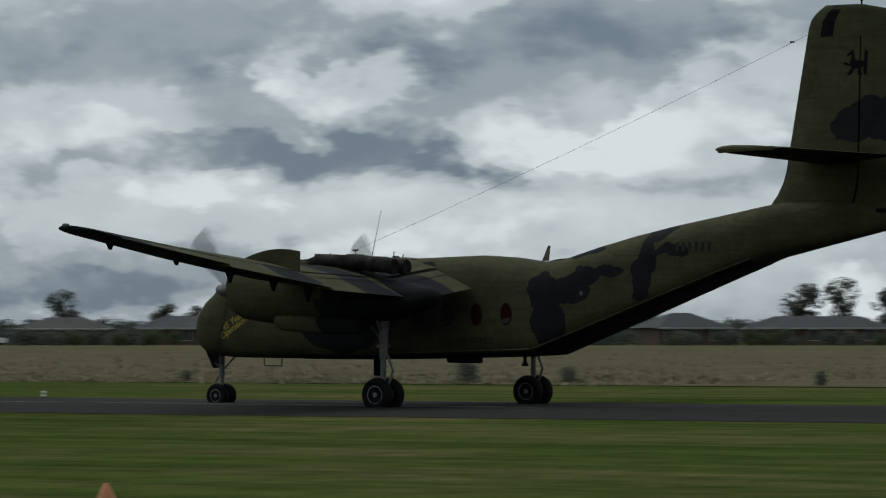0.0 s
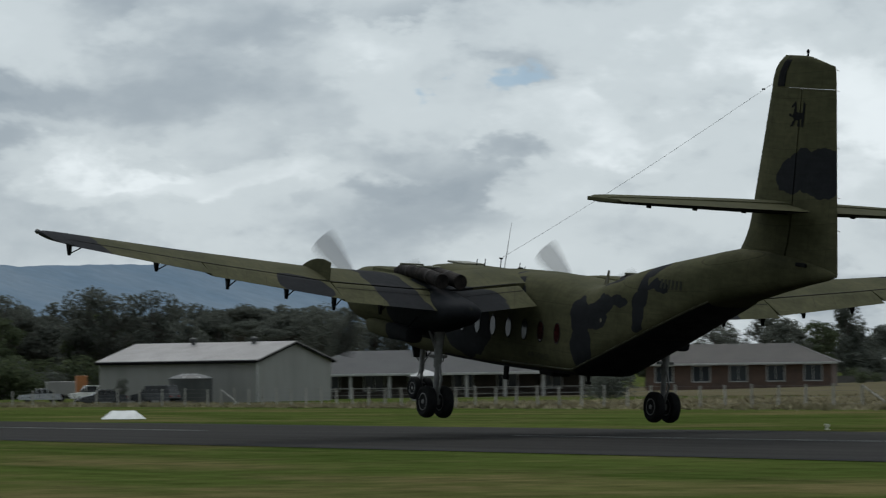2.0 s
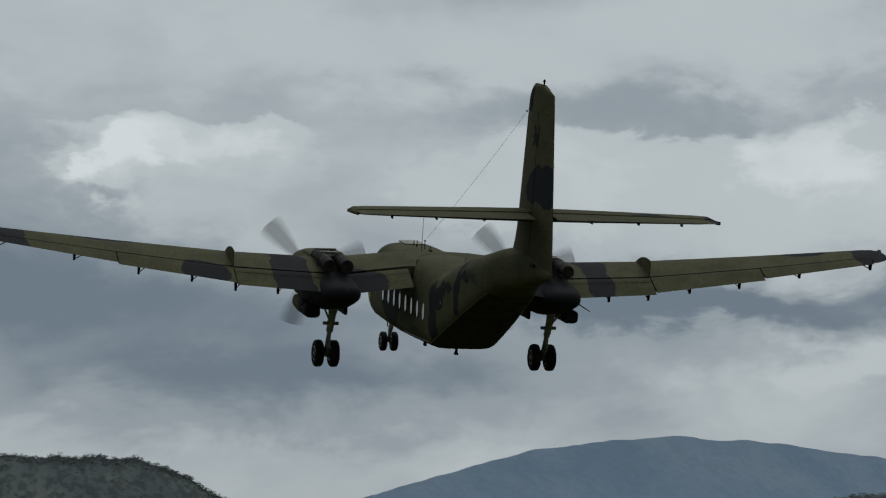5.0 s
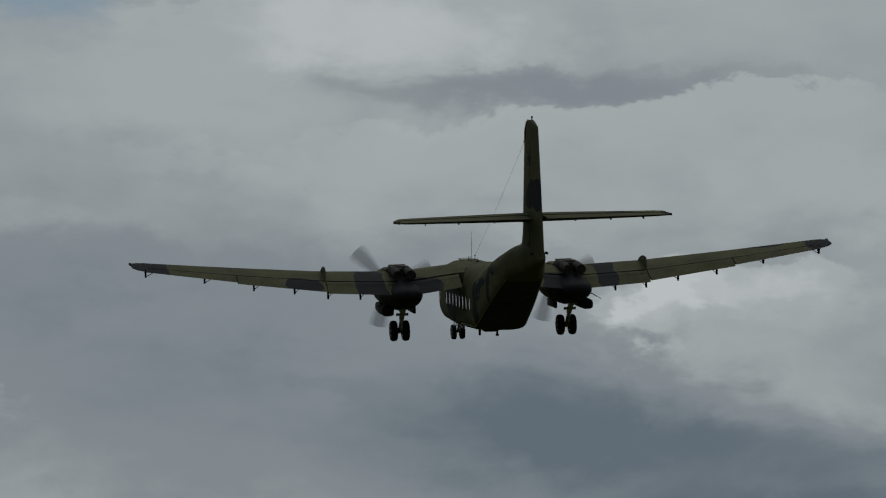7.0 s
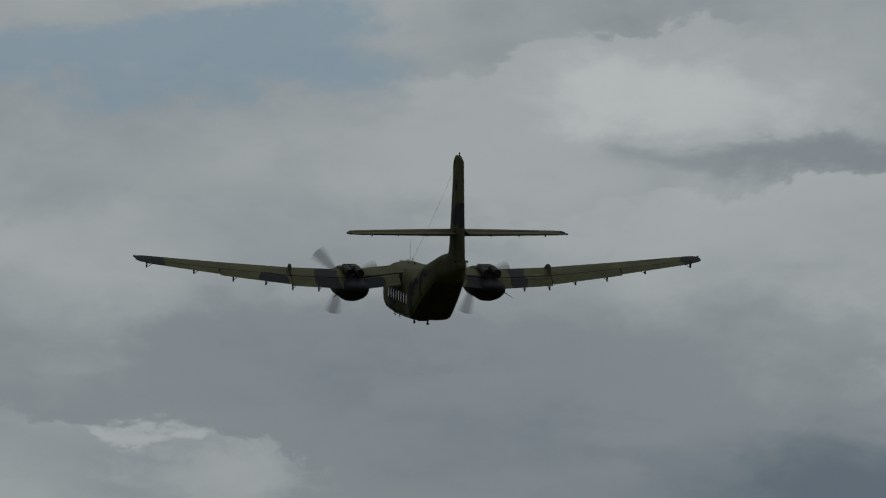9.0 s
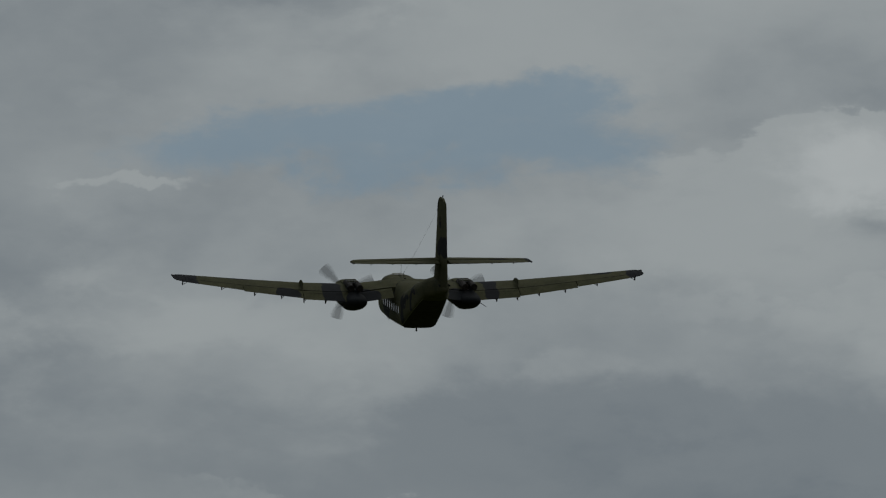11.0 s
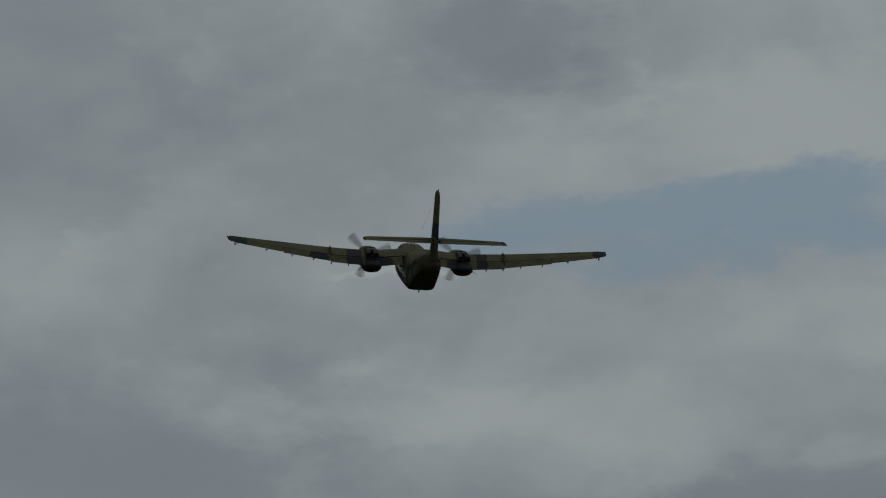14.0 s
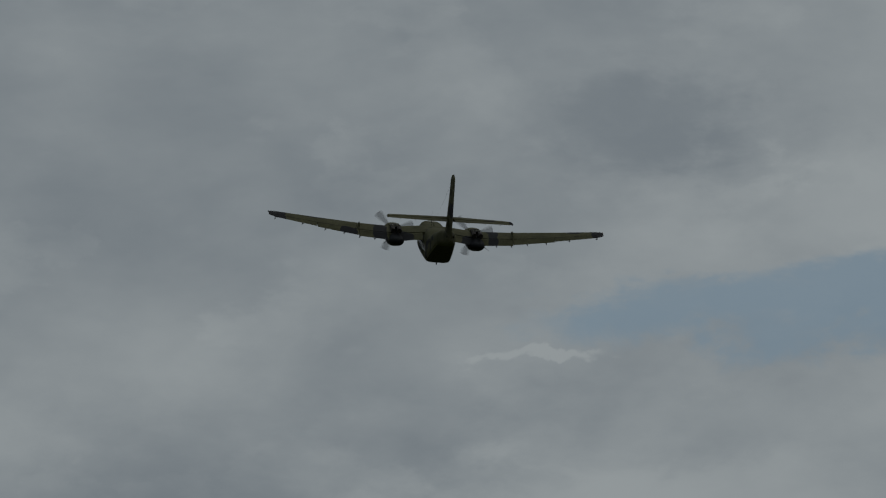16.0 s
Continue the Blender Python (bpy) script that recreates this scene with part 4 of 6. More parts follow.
def make_tail():
    part("fin", loft([fin_ring(z, 0.0, 0.53) for z in FIN_Z]), PAINT_FIN, aircraft, "tall olive fin with a dark patch", True)
    part("rudder", loft([fin_ring(z, 0.545, 1.0) for z in FIN_Z]), PAINT_FIN, aircraft, "", True)
    part("fin_tip", loft([fin_ring(z, 0.0, 0.17, shrink=s) for z, s in ((8.803, 1), (9.05, 1), (9.25, 1), (9.40, 0.95), (9.52, 0.8), (9.59, 0.55), (9.61, 0.3))]), PAINT_FIN, aircraft, "", True)
    bm = loft([fin_ring(z, 0.185, 1.0, shrink=s) for z, s in ((8.806, 1), (9.05, 1), (9.25, 1), (9.40, 0.95), (9.52, 0.85), (9.59, 0.65), (9.61, 0.4))])
    for v in bm.verts:
        le, te, th = fin_at(min(v.co.z, 9.8))
        u = (le - v.co.x) / (le - te)
        v.co.z -= 0.24 * max(0, u - 0.45) * 1.8 * max(0, (v.co.z - 9.1) / 0.51)
    part("rudder_horn", bm, PAINT_FIN, aircraft, "", True)
    bm = loft([fin_ring(z, 0.15, 0.27, shrink=sh) for z, sh in ((8.83, 1.12), (9.2, 1.12), (9.45, 1.0), (9.58, 0.6))])
    part("rudder_gap", bm, BLACK, aircraft)
    bm = bmesh.new()
    tube(bm, (-12.0, 0, 9.5), (-12.0, 0, 9.76), 0.025, None, 6)
    bmesh.ops.create_uvsphere(bm, u_segments=10, v_segments=6, radius=0.04, matrix=Matrix.Translation((-12.0, 0, 9.72)) @ Matrix.Diagonal((1, 1, 1.3, 1)))
    part("beacon", bm, BLACK, aircraft)
    for z in (9.3, 8.8, 7.4, 6.2, 5.4):
        te = fin_at(z)[1]
        bm = bmesh.new()
        tube(bm, (te + 0.03, 0, z), (te - 0.14, 0, z - 0.03), 0.010, 0.006, 5)
        part("static_wick", bm, PALE, aircraft)
    for side in (1, -1):
        bm = bmesh.new()
        block(bm, (-13.05, side * 0.30 - 0.03, 4.42), (-12.6, side * 0.30 + 0.03, 4.52), 0.02)
        part("tail_fitting", bm, BLACK, aircraft)
    for side in (1, -1):
        rings, erings = [], []
        for y, le, ch, th in ((0.0, -10.55, 2.65, 0.13), (1.5, -10.62, 2.48, 0.13), (3.3, -10.72, 2.22, 0.12), (4.85, -10.80, 1.98, 0.11), (5.26, -10.86, 1.86, 0.10), (5.38, -11.05, 1.5, 0.06)):
            rings.append([Vector((le - ch + x if (le - ch + x) > le - 0.56 * ch else le - 0.56 * ch, side * y, 5.78 + z)) for x, z in foil(ch, th, 9)])
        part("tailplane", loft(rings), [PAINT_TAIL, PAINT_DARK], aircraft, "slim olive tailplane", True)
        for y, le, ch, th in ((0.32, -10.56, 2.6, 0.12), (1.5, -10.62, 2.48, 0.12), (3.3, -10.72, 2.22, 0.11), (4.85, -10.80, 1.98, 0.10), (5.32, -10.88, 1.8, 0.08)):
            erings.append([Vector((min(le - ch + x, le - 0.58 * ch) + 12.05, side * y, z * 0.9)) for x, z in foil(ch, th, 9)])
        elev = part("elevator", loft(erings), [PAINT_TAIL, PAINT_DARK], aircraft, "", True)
        elev.matrix_basis = pose(-12.05, 0, 5.78)
        elevators.append(elev)
        bm = bmesh.new()
        block(bm, (-0.42, side * 5.35 - 0.02, -0.05), (1.05, side * 5.35 + 0.06, 0.05), 0.02)
        part("elevator_horn", bm, PAINT_TAIL, elev)
        for y in (1.6, 3.0, 4.3):
            bm = bmesh.new()
            block(bm, (-12.2, side * y - 0.02, 5.64), (-12.0, side * y + 0.02, 5.76), 0.01)
            part("elevator_hinge", bm, BLACK, aircraft)


elevators = []


def flat_mark(name, polys, where, material, label=""):
    """Painted marks: outlines given in x and z, laid on the surface that where(x, z) tells."""
    bm = bmesh.new()
    for poly in polys:
        f = bm.faces.new([bm.verts.new(where(x, z)) for x, z in poly])
    bmesh.ops.triangulate(bm, faces=bm.faces[:])
    return part(name, bm, material, aircraft, label)


def make_markings():
    def bars(x, z, w, h, n, gap, slope=0.0):
        return [[(x - i * (w + gap), z + slope * i), (x - i * (w + gap) - w, z + slope * i), (x - i * (w + gap) - w, z + h + slope * i), (x - i * (w + gap), z + h + slope * i)] for i in range(n)]
    flank = lambda x, z: body_side(x, z, 0.014, 1)
    flat_mark("serial_bars", bars(-7.30, 3.44, 0.10, 0.24, 6, 0.08), flank, PAINT_FADED, "dark serial marking")
    disc = [[(-4.60 + 0.05 * math.cos(a), 2.36 + 0.06 * math.sin(a)) for a in np.linspace(0, 2 * math.pi, 12, endpoint=False)]]
    flat_mark("national_marking", disc, flank, PALE, "small pale round marking")
    def on_fin(x, z):
        le, te, th = fin_at(z)
        ch = le - te
        u = (le - x) / ch
        h = 5 * (th / ch) * (0.2969 * math.sqrt(u) - 0.126 * u - 0.3516 * u * u + 0.2843 * u ** 3 - 0.1015 * u ** 4) * ch
        return Vector((x, h + 0.012, z))
    # a prowling animal with a raised forepaw and upright tail
    shapes = [[(256, 293), (268, 288), (298, 292), (299, 306), (282, 311), (262, 316)], [(258, 294), (262, 270), (250, 276), (250, 270), (262, 256), (266, 255), (270, 290)],
              [(241, 296), (246, 293), (258, 300), (258, 306), (244, 302)], [(262, 314), (256, 318), (254, 328), (248, 334), (260, 333), (268, 314)], [(276, 308), (282, 308), (286, 333), (276, 333)],
              [(289, 306), (299, 300), (297, 334), (290, 334)], [(291, 294), (298, 294), (300, 262), (292, 254), (296, 276)]]
    animal = [[(-12.40 + (312 - a) * 0.0114, 8.95 - (b - 195) * 0.008) for a, b in poly] for poly in shapes]
    flat_mark("fin_emblem", animal, on_fin, BLACK, "black animal silhouette emblem")
    for text, x, z, size, mat in (("45 Years of", 6.95, 1.22, 0.25, YELLOW), ("Operations", 7.02, 0.98, 0.25, YELLOW), ("AIR FORCE", -0.75, 1.02, 0.24, PAINT_FADED)):
        cu = bpy.data.curves.new("lettering", "FONT")
        cu.body, cu.size, cu.shear = text, size, 0.25 if mat is YELLOW else 0.0
        tmp = bpy.data.objects.new("lettering", cu)
        me = bpy.data.meshes.new_from_object(tmp)
        tilt = radians(31) if mat is YELLOW else 0.0
        for v in me.vertices:
            a, b = v.co.x * math.cos(tilt) - v.co.y * math.sin(tilt), v.co.x * math.sin(tilt) + v.co.y * math.cos(tilt)
            v.co = body_side(x - a, z + b, 0.015, 1)
        bm = bmesh.new()
        bm.from_mesh(me)
        seen = set()
        for start in bm.verts[:]:
            if start in seen:
                continue
            island, stack = [], [start]
            seen.add(start)
            while stack:
                v = stack.pop()
                island.append(v)
                for e in v.link_edges:
                    o = e.other_vert(v)
                    if o not in seen:
                        seen.add(o)
                        stack.append(o)
            one = bmesh.new()
            made = {v: one.verts.new(v.co) for v in island}
            for f in {f for v in island for f in v.link_faces}:
                one.faces.new([made[v] for v in f.verts])
            part("letter", one, mat, aircraft, ("yellow script letter of " if mat is YELLOW else "dark letter of ") + text)
        bm.free()


make_body()
make_wings()
make_engines()
make_gear()
make_tail()
make_markings()


# ---- ground ----
def smooth(a, b, v):
    t = min(1, max(0, (v - a) / (b - a)))
    return t * t * (3 - 2 * t)


def ground_z(x, y):
    """The field beyond the runway rises gently toward the houses and lies level near the shed."""
    return 1.2 * smooth(125, 250, x) * (1 - smooth(0.55, 1.15, y / max(x, 1) - 0.5)) if x > 125 else 0.0


def ground_material():
    k = Nodes("mown_airfield_grass")
    v = k.coord("Object")
    streaky = k.coord("Object", (0.5, 0.06, 1))
    patches = k.noise(k.coord("Object", (1, 0.6, 1)), 0.11, 6, 0.65)
    rows = k.noise(streaky, 1.0, 4, 0.6)
    green = k.mix(k.ramp(rows, [(0.36, 0.0), (0.64, 1.0)]), (0.036, 0.054, 0.013), (0.065, 0.083, 0.022))
    dry = k.mix(k.ramp(k.noise(v, 0.8, 4), [(0.4, 0.0), (0.7, 1.0)]), (0.138, 0.110, 0.053), (0.080, 0.069, 0.031))
    c = k.mix(k.ramp(patches, [(0.49, 0.0), (0.66, 0.75)]), green, dry)
    worn = k.noise(k.coord("Object", (1, 0.4, 1)), 0.55, 5, 0.7)
    c = k.mix(k.ramp(worn, [(0.56, 0.0), (0.72, 0.6)]), c, dry)
    tufts = k.noise(v, 0.9, 5, 0.65)
    c = k.mix(0.45, c, k.ramp(tufts, [(0.3, 0.22), (0.7, 0.78)]), "OVERLAY")
    grain = k.noise(v, 14, 4, 0.7)
    c = k.mix(0.5, c, k.ramp(grain, [(0.25, 0.25), (0.75, 0.75)]), "OVERLAY")
    k.bump(grain, 0.6, 0.05)
    return k.done(c, 0.95, 0, 0.0)


GRASS = ground_material()
DRY_BLADE = plain("dry_grass_blades", (0.265, 0.230, 0.145), (0.205, 0.182, 0.115), 0.3, 0.95, fine=6, bump=0, spec=0.0)
DRY_SOIL = plain("dry_paddock_turf", (0.122, 0.104, 0.066), (0.084, 0.076, 0.046), 0.25, 0.95, fine=4, bump=0.3, spec=0.0)
ASPHALT_K = Nodes("runway_asphalt")
_v = ASPHALT_K.coord("Object")
_s = ASPHALT_K.noise(ASPHALT_K.coord("Object", (0.9, 0.03, 1)), 1.0, 4)
_c = ASPHALT_K.mix(ASPHALT_K.ramp(_s, [(0.35, 0.0), (0.7, 1.0)]), (0.0165, 0.0155, 0.0145), (0.030, 0.0285, 0.0265))
_g = ASPHALT_K.noise(_v, 25, 3, 0.7)
ASPHALT_K.bump(_g, 0.4, 0.01)
ASPHALT = ASPHALT_K.done(ASPHALT_K.mix(0.4, _c, ASPHALT_K.ramp(_g, [(0.3, 0.3), (0.7, 0.7)]), "OVERLAY"), 0.9, 0, 0.04)
WORN_WHITE = plain("worn_white_line", (0.13, 0.13, 0.125), (0.06, 0.06, 0.06), 0.8, 0.8)
WHITE = plain("white_painted_metal", (0.74, 0.74, 0.72), (0.62, 0.62, 0.60), 1.5, 0.5, bump=0.05)
RUNWAY_X0, RUNWAY_X1 = 60.5, 79.3


def make_ground():
    xs = [-5000, -2000, -600, -150, -40, 0, 30, 59, 80, 100, 112] + [125 + 12 * i for i in range(14)] + [320, 400, 600, 1000, 2000, 5000]
    ys = [-5000, -2000, -600, -200] + [-100 + 25 * i for i in range(28)] + [700, 1000, 2000, 5000]
    bm = bmesh.new()
    grid = [[bm.verts.new((x, y, ground_z(x, y))) for y in ys] for x in xs]
    for a, b in zip(grid, grid[1:]):
        for i in range(len(ys) - 1):
            bm.faces.new((a[i], b[i], b[i + 1], a[i + 1]))
    tagged(part("ground", bm, GRASS), "mown green airfield grass with dry brown patches", "grass", kind="structure")
    bm = bmesh.new()
    # an uneven edge where the grass creeps over the asphalt
    ys = np.arange(-700, 901, 4.0)
    loft([[(RUNWAY_X0 + 0.25 * noise.noise((y * 0.11, 1, 0)), y, 0.012), (RUNWAY_X0 + 3, y, 0.03), ((RUNWAY_X0 + RUNWAY_X1) / 2, y, 0.05), (RUNWAY_X1 - 3, y, 0.03), (RUNWAY_X1 + 0.25 * noise.noise((y * 0.11, 9, 0)), y, 0.012)] for y in ys], False, bm, False)
    runway = tagged(part("runway", bm, ASPHALT), "dark grey asphalt runway", "runway", kind="structure")
    for i in range(12):
        bm = bmesh.new()
        y = -60 + 50 * i
        block(bm, (70.35, y, 0.03), (70.55, y + 30, 0.062))
        part("centre_line", bm, WORN_WHITE, runway)


make_ground()


# ---- runway furniture ----
def runway_lamp(x, y, tint):
    lamp = thing("runway_lamp", "low white runway edge lamp in the grass", "lamp", "runway edge lamps", pose(x, y, 0))
    bm = bmesh.new()
    turned(bm, [(0.16, 0), (0.16, 0.05), (0.07, 0.08), (0.06, 0.2)], 12, Matrix.Rotation(radians(90), 4, "X"))
    part("base", bm, tint, lamp, "", True)
    bm = bmesh.new()
    turned(bm, [(0.09, 0.2), (0.12, 0.23), (0.12, 0.34), (0.07, 0.4), (0.01, 0.42)], 12, Matrix.Rotation(radians(90), 4, "X"))
    part("lens", bm, WHITE, lamp, "", True)
    lamp.scale = (0.42, 0.42, 0.42)
    return lamp


def gable_marker(x, y, turn, length=1.9):
    marker = thing("runway_marker", "white painted gable-shaped runway marker on the grass", "marker", "runway markers", pose(x, y, 0, 0, 0, turn))
    bm = bmesh.new()
    l, w, h = length / 2, 0.42, 0.40
    base = [(-l, -w), (l, -w), (l, w), (-l, w)]
    lo = [bm.verts.new((a, b, 0.02)) for a, b in base]
    t0, t1 = bm.verts.new((-l + 0.32, 0, h)), bm.verts.new((l - 0.32, 0, h))
    for f in ((lo[0], lo[1], t1, t0), (lo[2], lo[3], t0, t1), (lo[1], lo[2], t1), (lo[3], lo[0], t0), lo[::-1]):
        bm.faces.new(f)
    bmesh.ops.bevel(bm, geom=bm.edges[:], offset=0.012, segments=1, affect="EDGES")
    part("cover", bm, WHITE, marker)
    return marker


ORANGE = plain("faded_orange_paint", (0.42, 0.16, 0.05), (0.33, 0.13, 0.05), 5, 0.6)
for lx, ly in ((81.6, 64.3), (81.3, 120.6), (81.2, 186.9), (81.2, 245)):
    runway_lamp(lx, ly, WHITE)
for lx, ly in ((58.3, 24), (58.3, 78.2), (58.0, 149)):
    runway_lamp(lx, ly, ORANGE)
gable_marker(84.5, 178.0, 118)
gable_marker(34.0, 61.1, 153, 1.84)

cone = thing("field_cone", "small faded orange cone standing in the grass", "cone", "", pose(19.9, 16.1, 0))
bm = bmesh.new()
turned(bm, [(0.16, 0.02), (0.15, 0.05), (0.03, 0.30), (0.02, 0.31)], 16, Matrix.Rotation(radians(90), 4, "X"))
part("body", bm, ORANGE, cone, "", True)
bm = bmesh.new()
block(bm, (-0.2, -0.2, 0), (0.2, 0.2, 0.03), 0.01)
part("foot", bm, ORANGE, cone)

# ---- walls, roofs and vehicles: materials ----
def cladding(name, a, b, ribs):
    """Ribbed sheet metal."""
    k = Nodes(name)
    v = k.coord("Object")
    w = k.node("ShaderNodeTexWave")
    w.inputs["Scale"].default_value = ribs
    w.inputs["Distortion"].default_value = 0.0
    k.link(v, w.inputs["Vector"])
    c = k.mix(k.ramp(k.noise(k.coord("Object", (1, 1, 0.25)), 0.7, 5), [(0.35, 0.0), (0.7, 1.0)]), a, b)
    k.bump(w.outputs["Fac"], 0.5, 0.02)
    return k.done(c, 0.5, 0.0, 0.4)


SHED_WALL = cladding("pale_shed_cladding", (0.255, 0.252, 0.236), (0.205, 0.202, 0.190), 3.0)
SHED_ROOF = cladding("pale_shed_roofing", (0.24, 0.225, 0.22), (0.165, 0.152, 0.148), 3.0)
ROOF_GREY = cladding("grey_house_roofing", (0.062, 0.064, 0.066), (0.044, 0.046, 0.048), 2.2)
ROOF_PALE = cladding("pale_house_roofing", (0.36, 0.36, 0.355), (0.28, 0.285, 0.29), 2.2)
ROOF_BROWN = cladding("brown_house_roofing", (0.072, 0.062, 0.056), (0.052, 0.046, 0.043), 2.2)
BRICK = plain("red_brown_brickwork", (0.115, 0.072, 0.053), (0.085, 0.057, 0.045), 1.5, 0.85, fine=9)
RENDERED = plain("cream_render", (0.42, 0.40, 0.36), (0.34, 0.33, 0.30), 0.6, 0.85, fine=12)
# walls under verandah and eaves: their shade is mixed into this brown
SHADY_WALL = plain("dark_brown_wall_in_shade", (0.075, 0.060, 0.050), (0.050, 0.042, 0.036), 1.0, 0.85, fine=9)
TRIM = plain("white_trim_paint", (0.42, 0.42, 0.40), (0.32, 0.32, 0.305), 2, 0.6)
SHADE_GLASS = window_glass("house_window_glass", (0.03, 0.035, 0.04))
TIMBER = plain("weathered_post_timber", (0.36, 0.35, 0.32), (0.24, 0.23, 0.21), 4, 0.9, stretch=(1, 1, 0.2))
TIMBER_DARK = plain("dark_weathered_palings", (0.135, 0.130, 0.120), (0.086, 0.082, 0.075), 1.2, 0.9)
TANK_DARK = plain("dark_tank_plastic", (0.035, 0.038, 0.04), (0.05, 0.052, 0.05), 2, 0.6)
TAIL_RED = plain("red_lamp_plastic", (0.20, 0.02, 0.015), (0.15, 0.015, 0.012), 3, 0.3, bump=0)
SILVER = plain("silver_car_paint", (0.38, 0.39, 0.41), (0.33, 0.34, 0.36), 2, 0.3, 0.3, bump=0)
DARK_CAR = plain("dark_car_paint", (0.025, 0.027, 0.03), (0.035, 0.036, 0.04), 2, 0.3, bump=0)
WIRE = plain("galvanised_wire", (0.25, 0.25, 0.25), (0.18, 0.18, 0.18), 6, 0.5, 0.6)


def make_shed():
    shed = thing("shed", "large pale metal-clad shed with a low gable roof", "shed", "", pose(134.1, 265.8, 0, 0, 0, 119.7))
    # x runs along the long wall, y away from the viewer across the gable
    L, W, E, R = 14.0, 9.7, 2.95, 4.25
    def wall(name, pts, thick):
        bm = bmesh.new()
        loft([[Vector(p) for p in pts], [Vector(p) + Vector(thick) for p in pts]], True, bm)
        return part(name, bm, SHED_WALL, shed)
    wall("wall", [(0, 0, 0), (L, 0, 0), (L, 0, E), (0, 0, E)], (0, -0.12, 0))
    wall("wall", [(0, -W, 0), (L, -W, 0), (L, -W, E), (0, -W, E)], (0, 0.12, 0))
    wall("gable_wall", [(0, -0.12, 0), (0, -W + 0.12, 0), (0, -W + 0.12, E), (0, -W / 2, R - 0.05), (0, -0.12, E)], (0.12, 0, 0))
    wall("gable_wall", [(L, -0.12, 0), (L, -W + 0.12, 0), (L, -W + 0.12, E), (L, -W / 2, R - 0.05), (L, -0.12, E)], (-0.12, 0, 0))
    for s in (0, 1):
        bm = bmesh.new()
        y0, y1 = (0.25, -W / 2) if s == 0 else (-W - 0.25, -W / 2)
        loft([[Vector((x, y0, E + 0.0)), Vector((x, y1, R + 0.05)), Vector((x, y1, R + 0.13)), Vector((x, y0, E + 0.08))] for x in (-0.2, L + 0.2)], True, bm)
        part("roof", bm, SHED_ROOF, shed, "pale ribbed metal roof")
        bm = bmesh.new()
        block(bm, (-0.2, (0.25 if s == 0 else -W - 0.37), E - 0.16), (L + 0.2, (0.37 if s == 0 else -W - 0.25), E + 0.03), 0.02)
        part("gutter", bm, BLACK, shed)
        bm = bmesh.new()
        loft([[Vector((x, y0, E - 0.14)), Vector((x, y1, R - 0.09)), Vector((x, y1, R + 0.04)), Vector((x, y0, E - 0.01))] for x in (-0.24, -0.2)], True, bm)
        part("barge_board", bm, BLACK, shed)
        bm = bmesh.new()
        loft([[Vector((x, y0, E - 0.14)), Vector((x, y1, R - 0.09)), Vector((x, y1, R + 0.14)), Vector((x, y0, E + 0.09))] for x in (L + 0.2, L + 0.24)], True, bm)
        part("barge_board", bm, BLACK, shed)
    bm = bmesh.new()
    tube(bm, (-0.08, 0.12, 0), (-0.08, 0.12, E - 0.1), 0.06, None, 8)
    part("downpipe", bm, TRIM, shed)
    for x in (3.2, 8.6):
        bm = bmesh.new()
        turned(bm, [(0.16, 0), (0.16, 0.28), (0.26, 0.34), (0.24, 0.48), (0.06, 0.56)], 14, pose(x, -W / 2 + 0.5, R - 0.06) @ Matrix.Rotation(radians(90), 4, "X"))
        part("roof_vent", bm, TANK_DARK, shed, "dark round roof vent", True)
    return shed


make_shed()


def water_tank(x, y, r=1.55, h=1.65):
    tank = thing("water_tank", "dark round water tank with a ribbed domed lid beside the shed", "water tank", "", pose(x, y, 0))
    up = Matrix.Rotation(radians(90), 4, "X")
    bm = bmesh.new()
    turned(bm, [(r, 0)] + [(r + 0.03 * (i % 2), h * i / 12) for i in range(1, 12)] + [(r, h)], 32, up)
    part("barrel", bm, TANK_DARK, tank, "", True)
    bm = bmesh.new()
    turned(bm, [(r + 0.05, h), (r + 0.05, h + 0.1), (r * 0.7, h + 0.32), (r * 0.3, h + 0.42), (0.05, h + 0.44)], 32, up)
    lid = part("lid", bm, TANK_DARK, tank, "dark domed lid", True)
    for i in range(8):
        bm = bmesh.new()
        a = math.pi / 4 * i
        tube(bm, (r * 1.02 * math.cos(a), r * 1.02 * math.sin(a), h + 0.12), (r * 0.3 * math.cos(a), r * 0.3 * math.sin(a), h + 0.45), 0.035, None, 6)
        part("rib", bm, ROOF_PALE, lid)
    return tank


water_tank(129.6, 267.4)


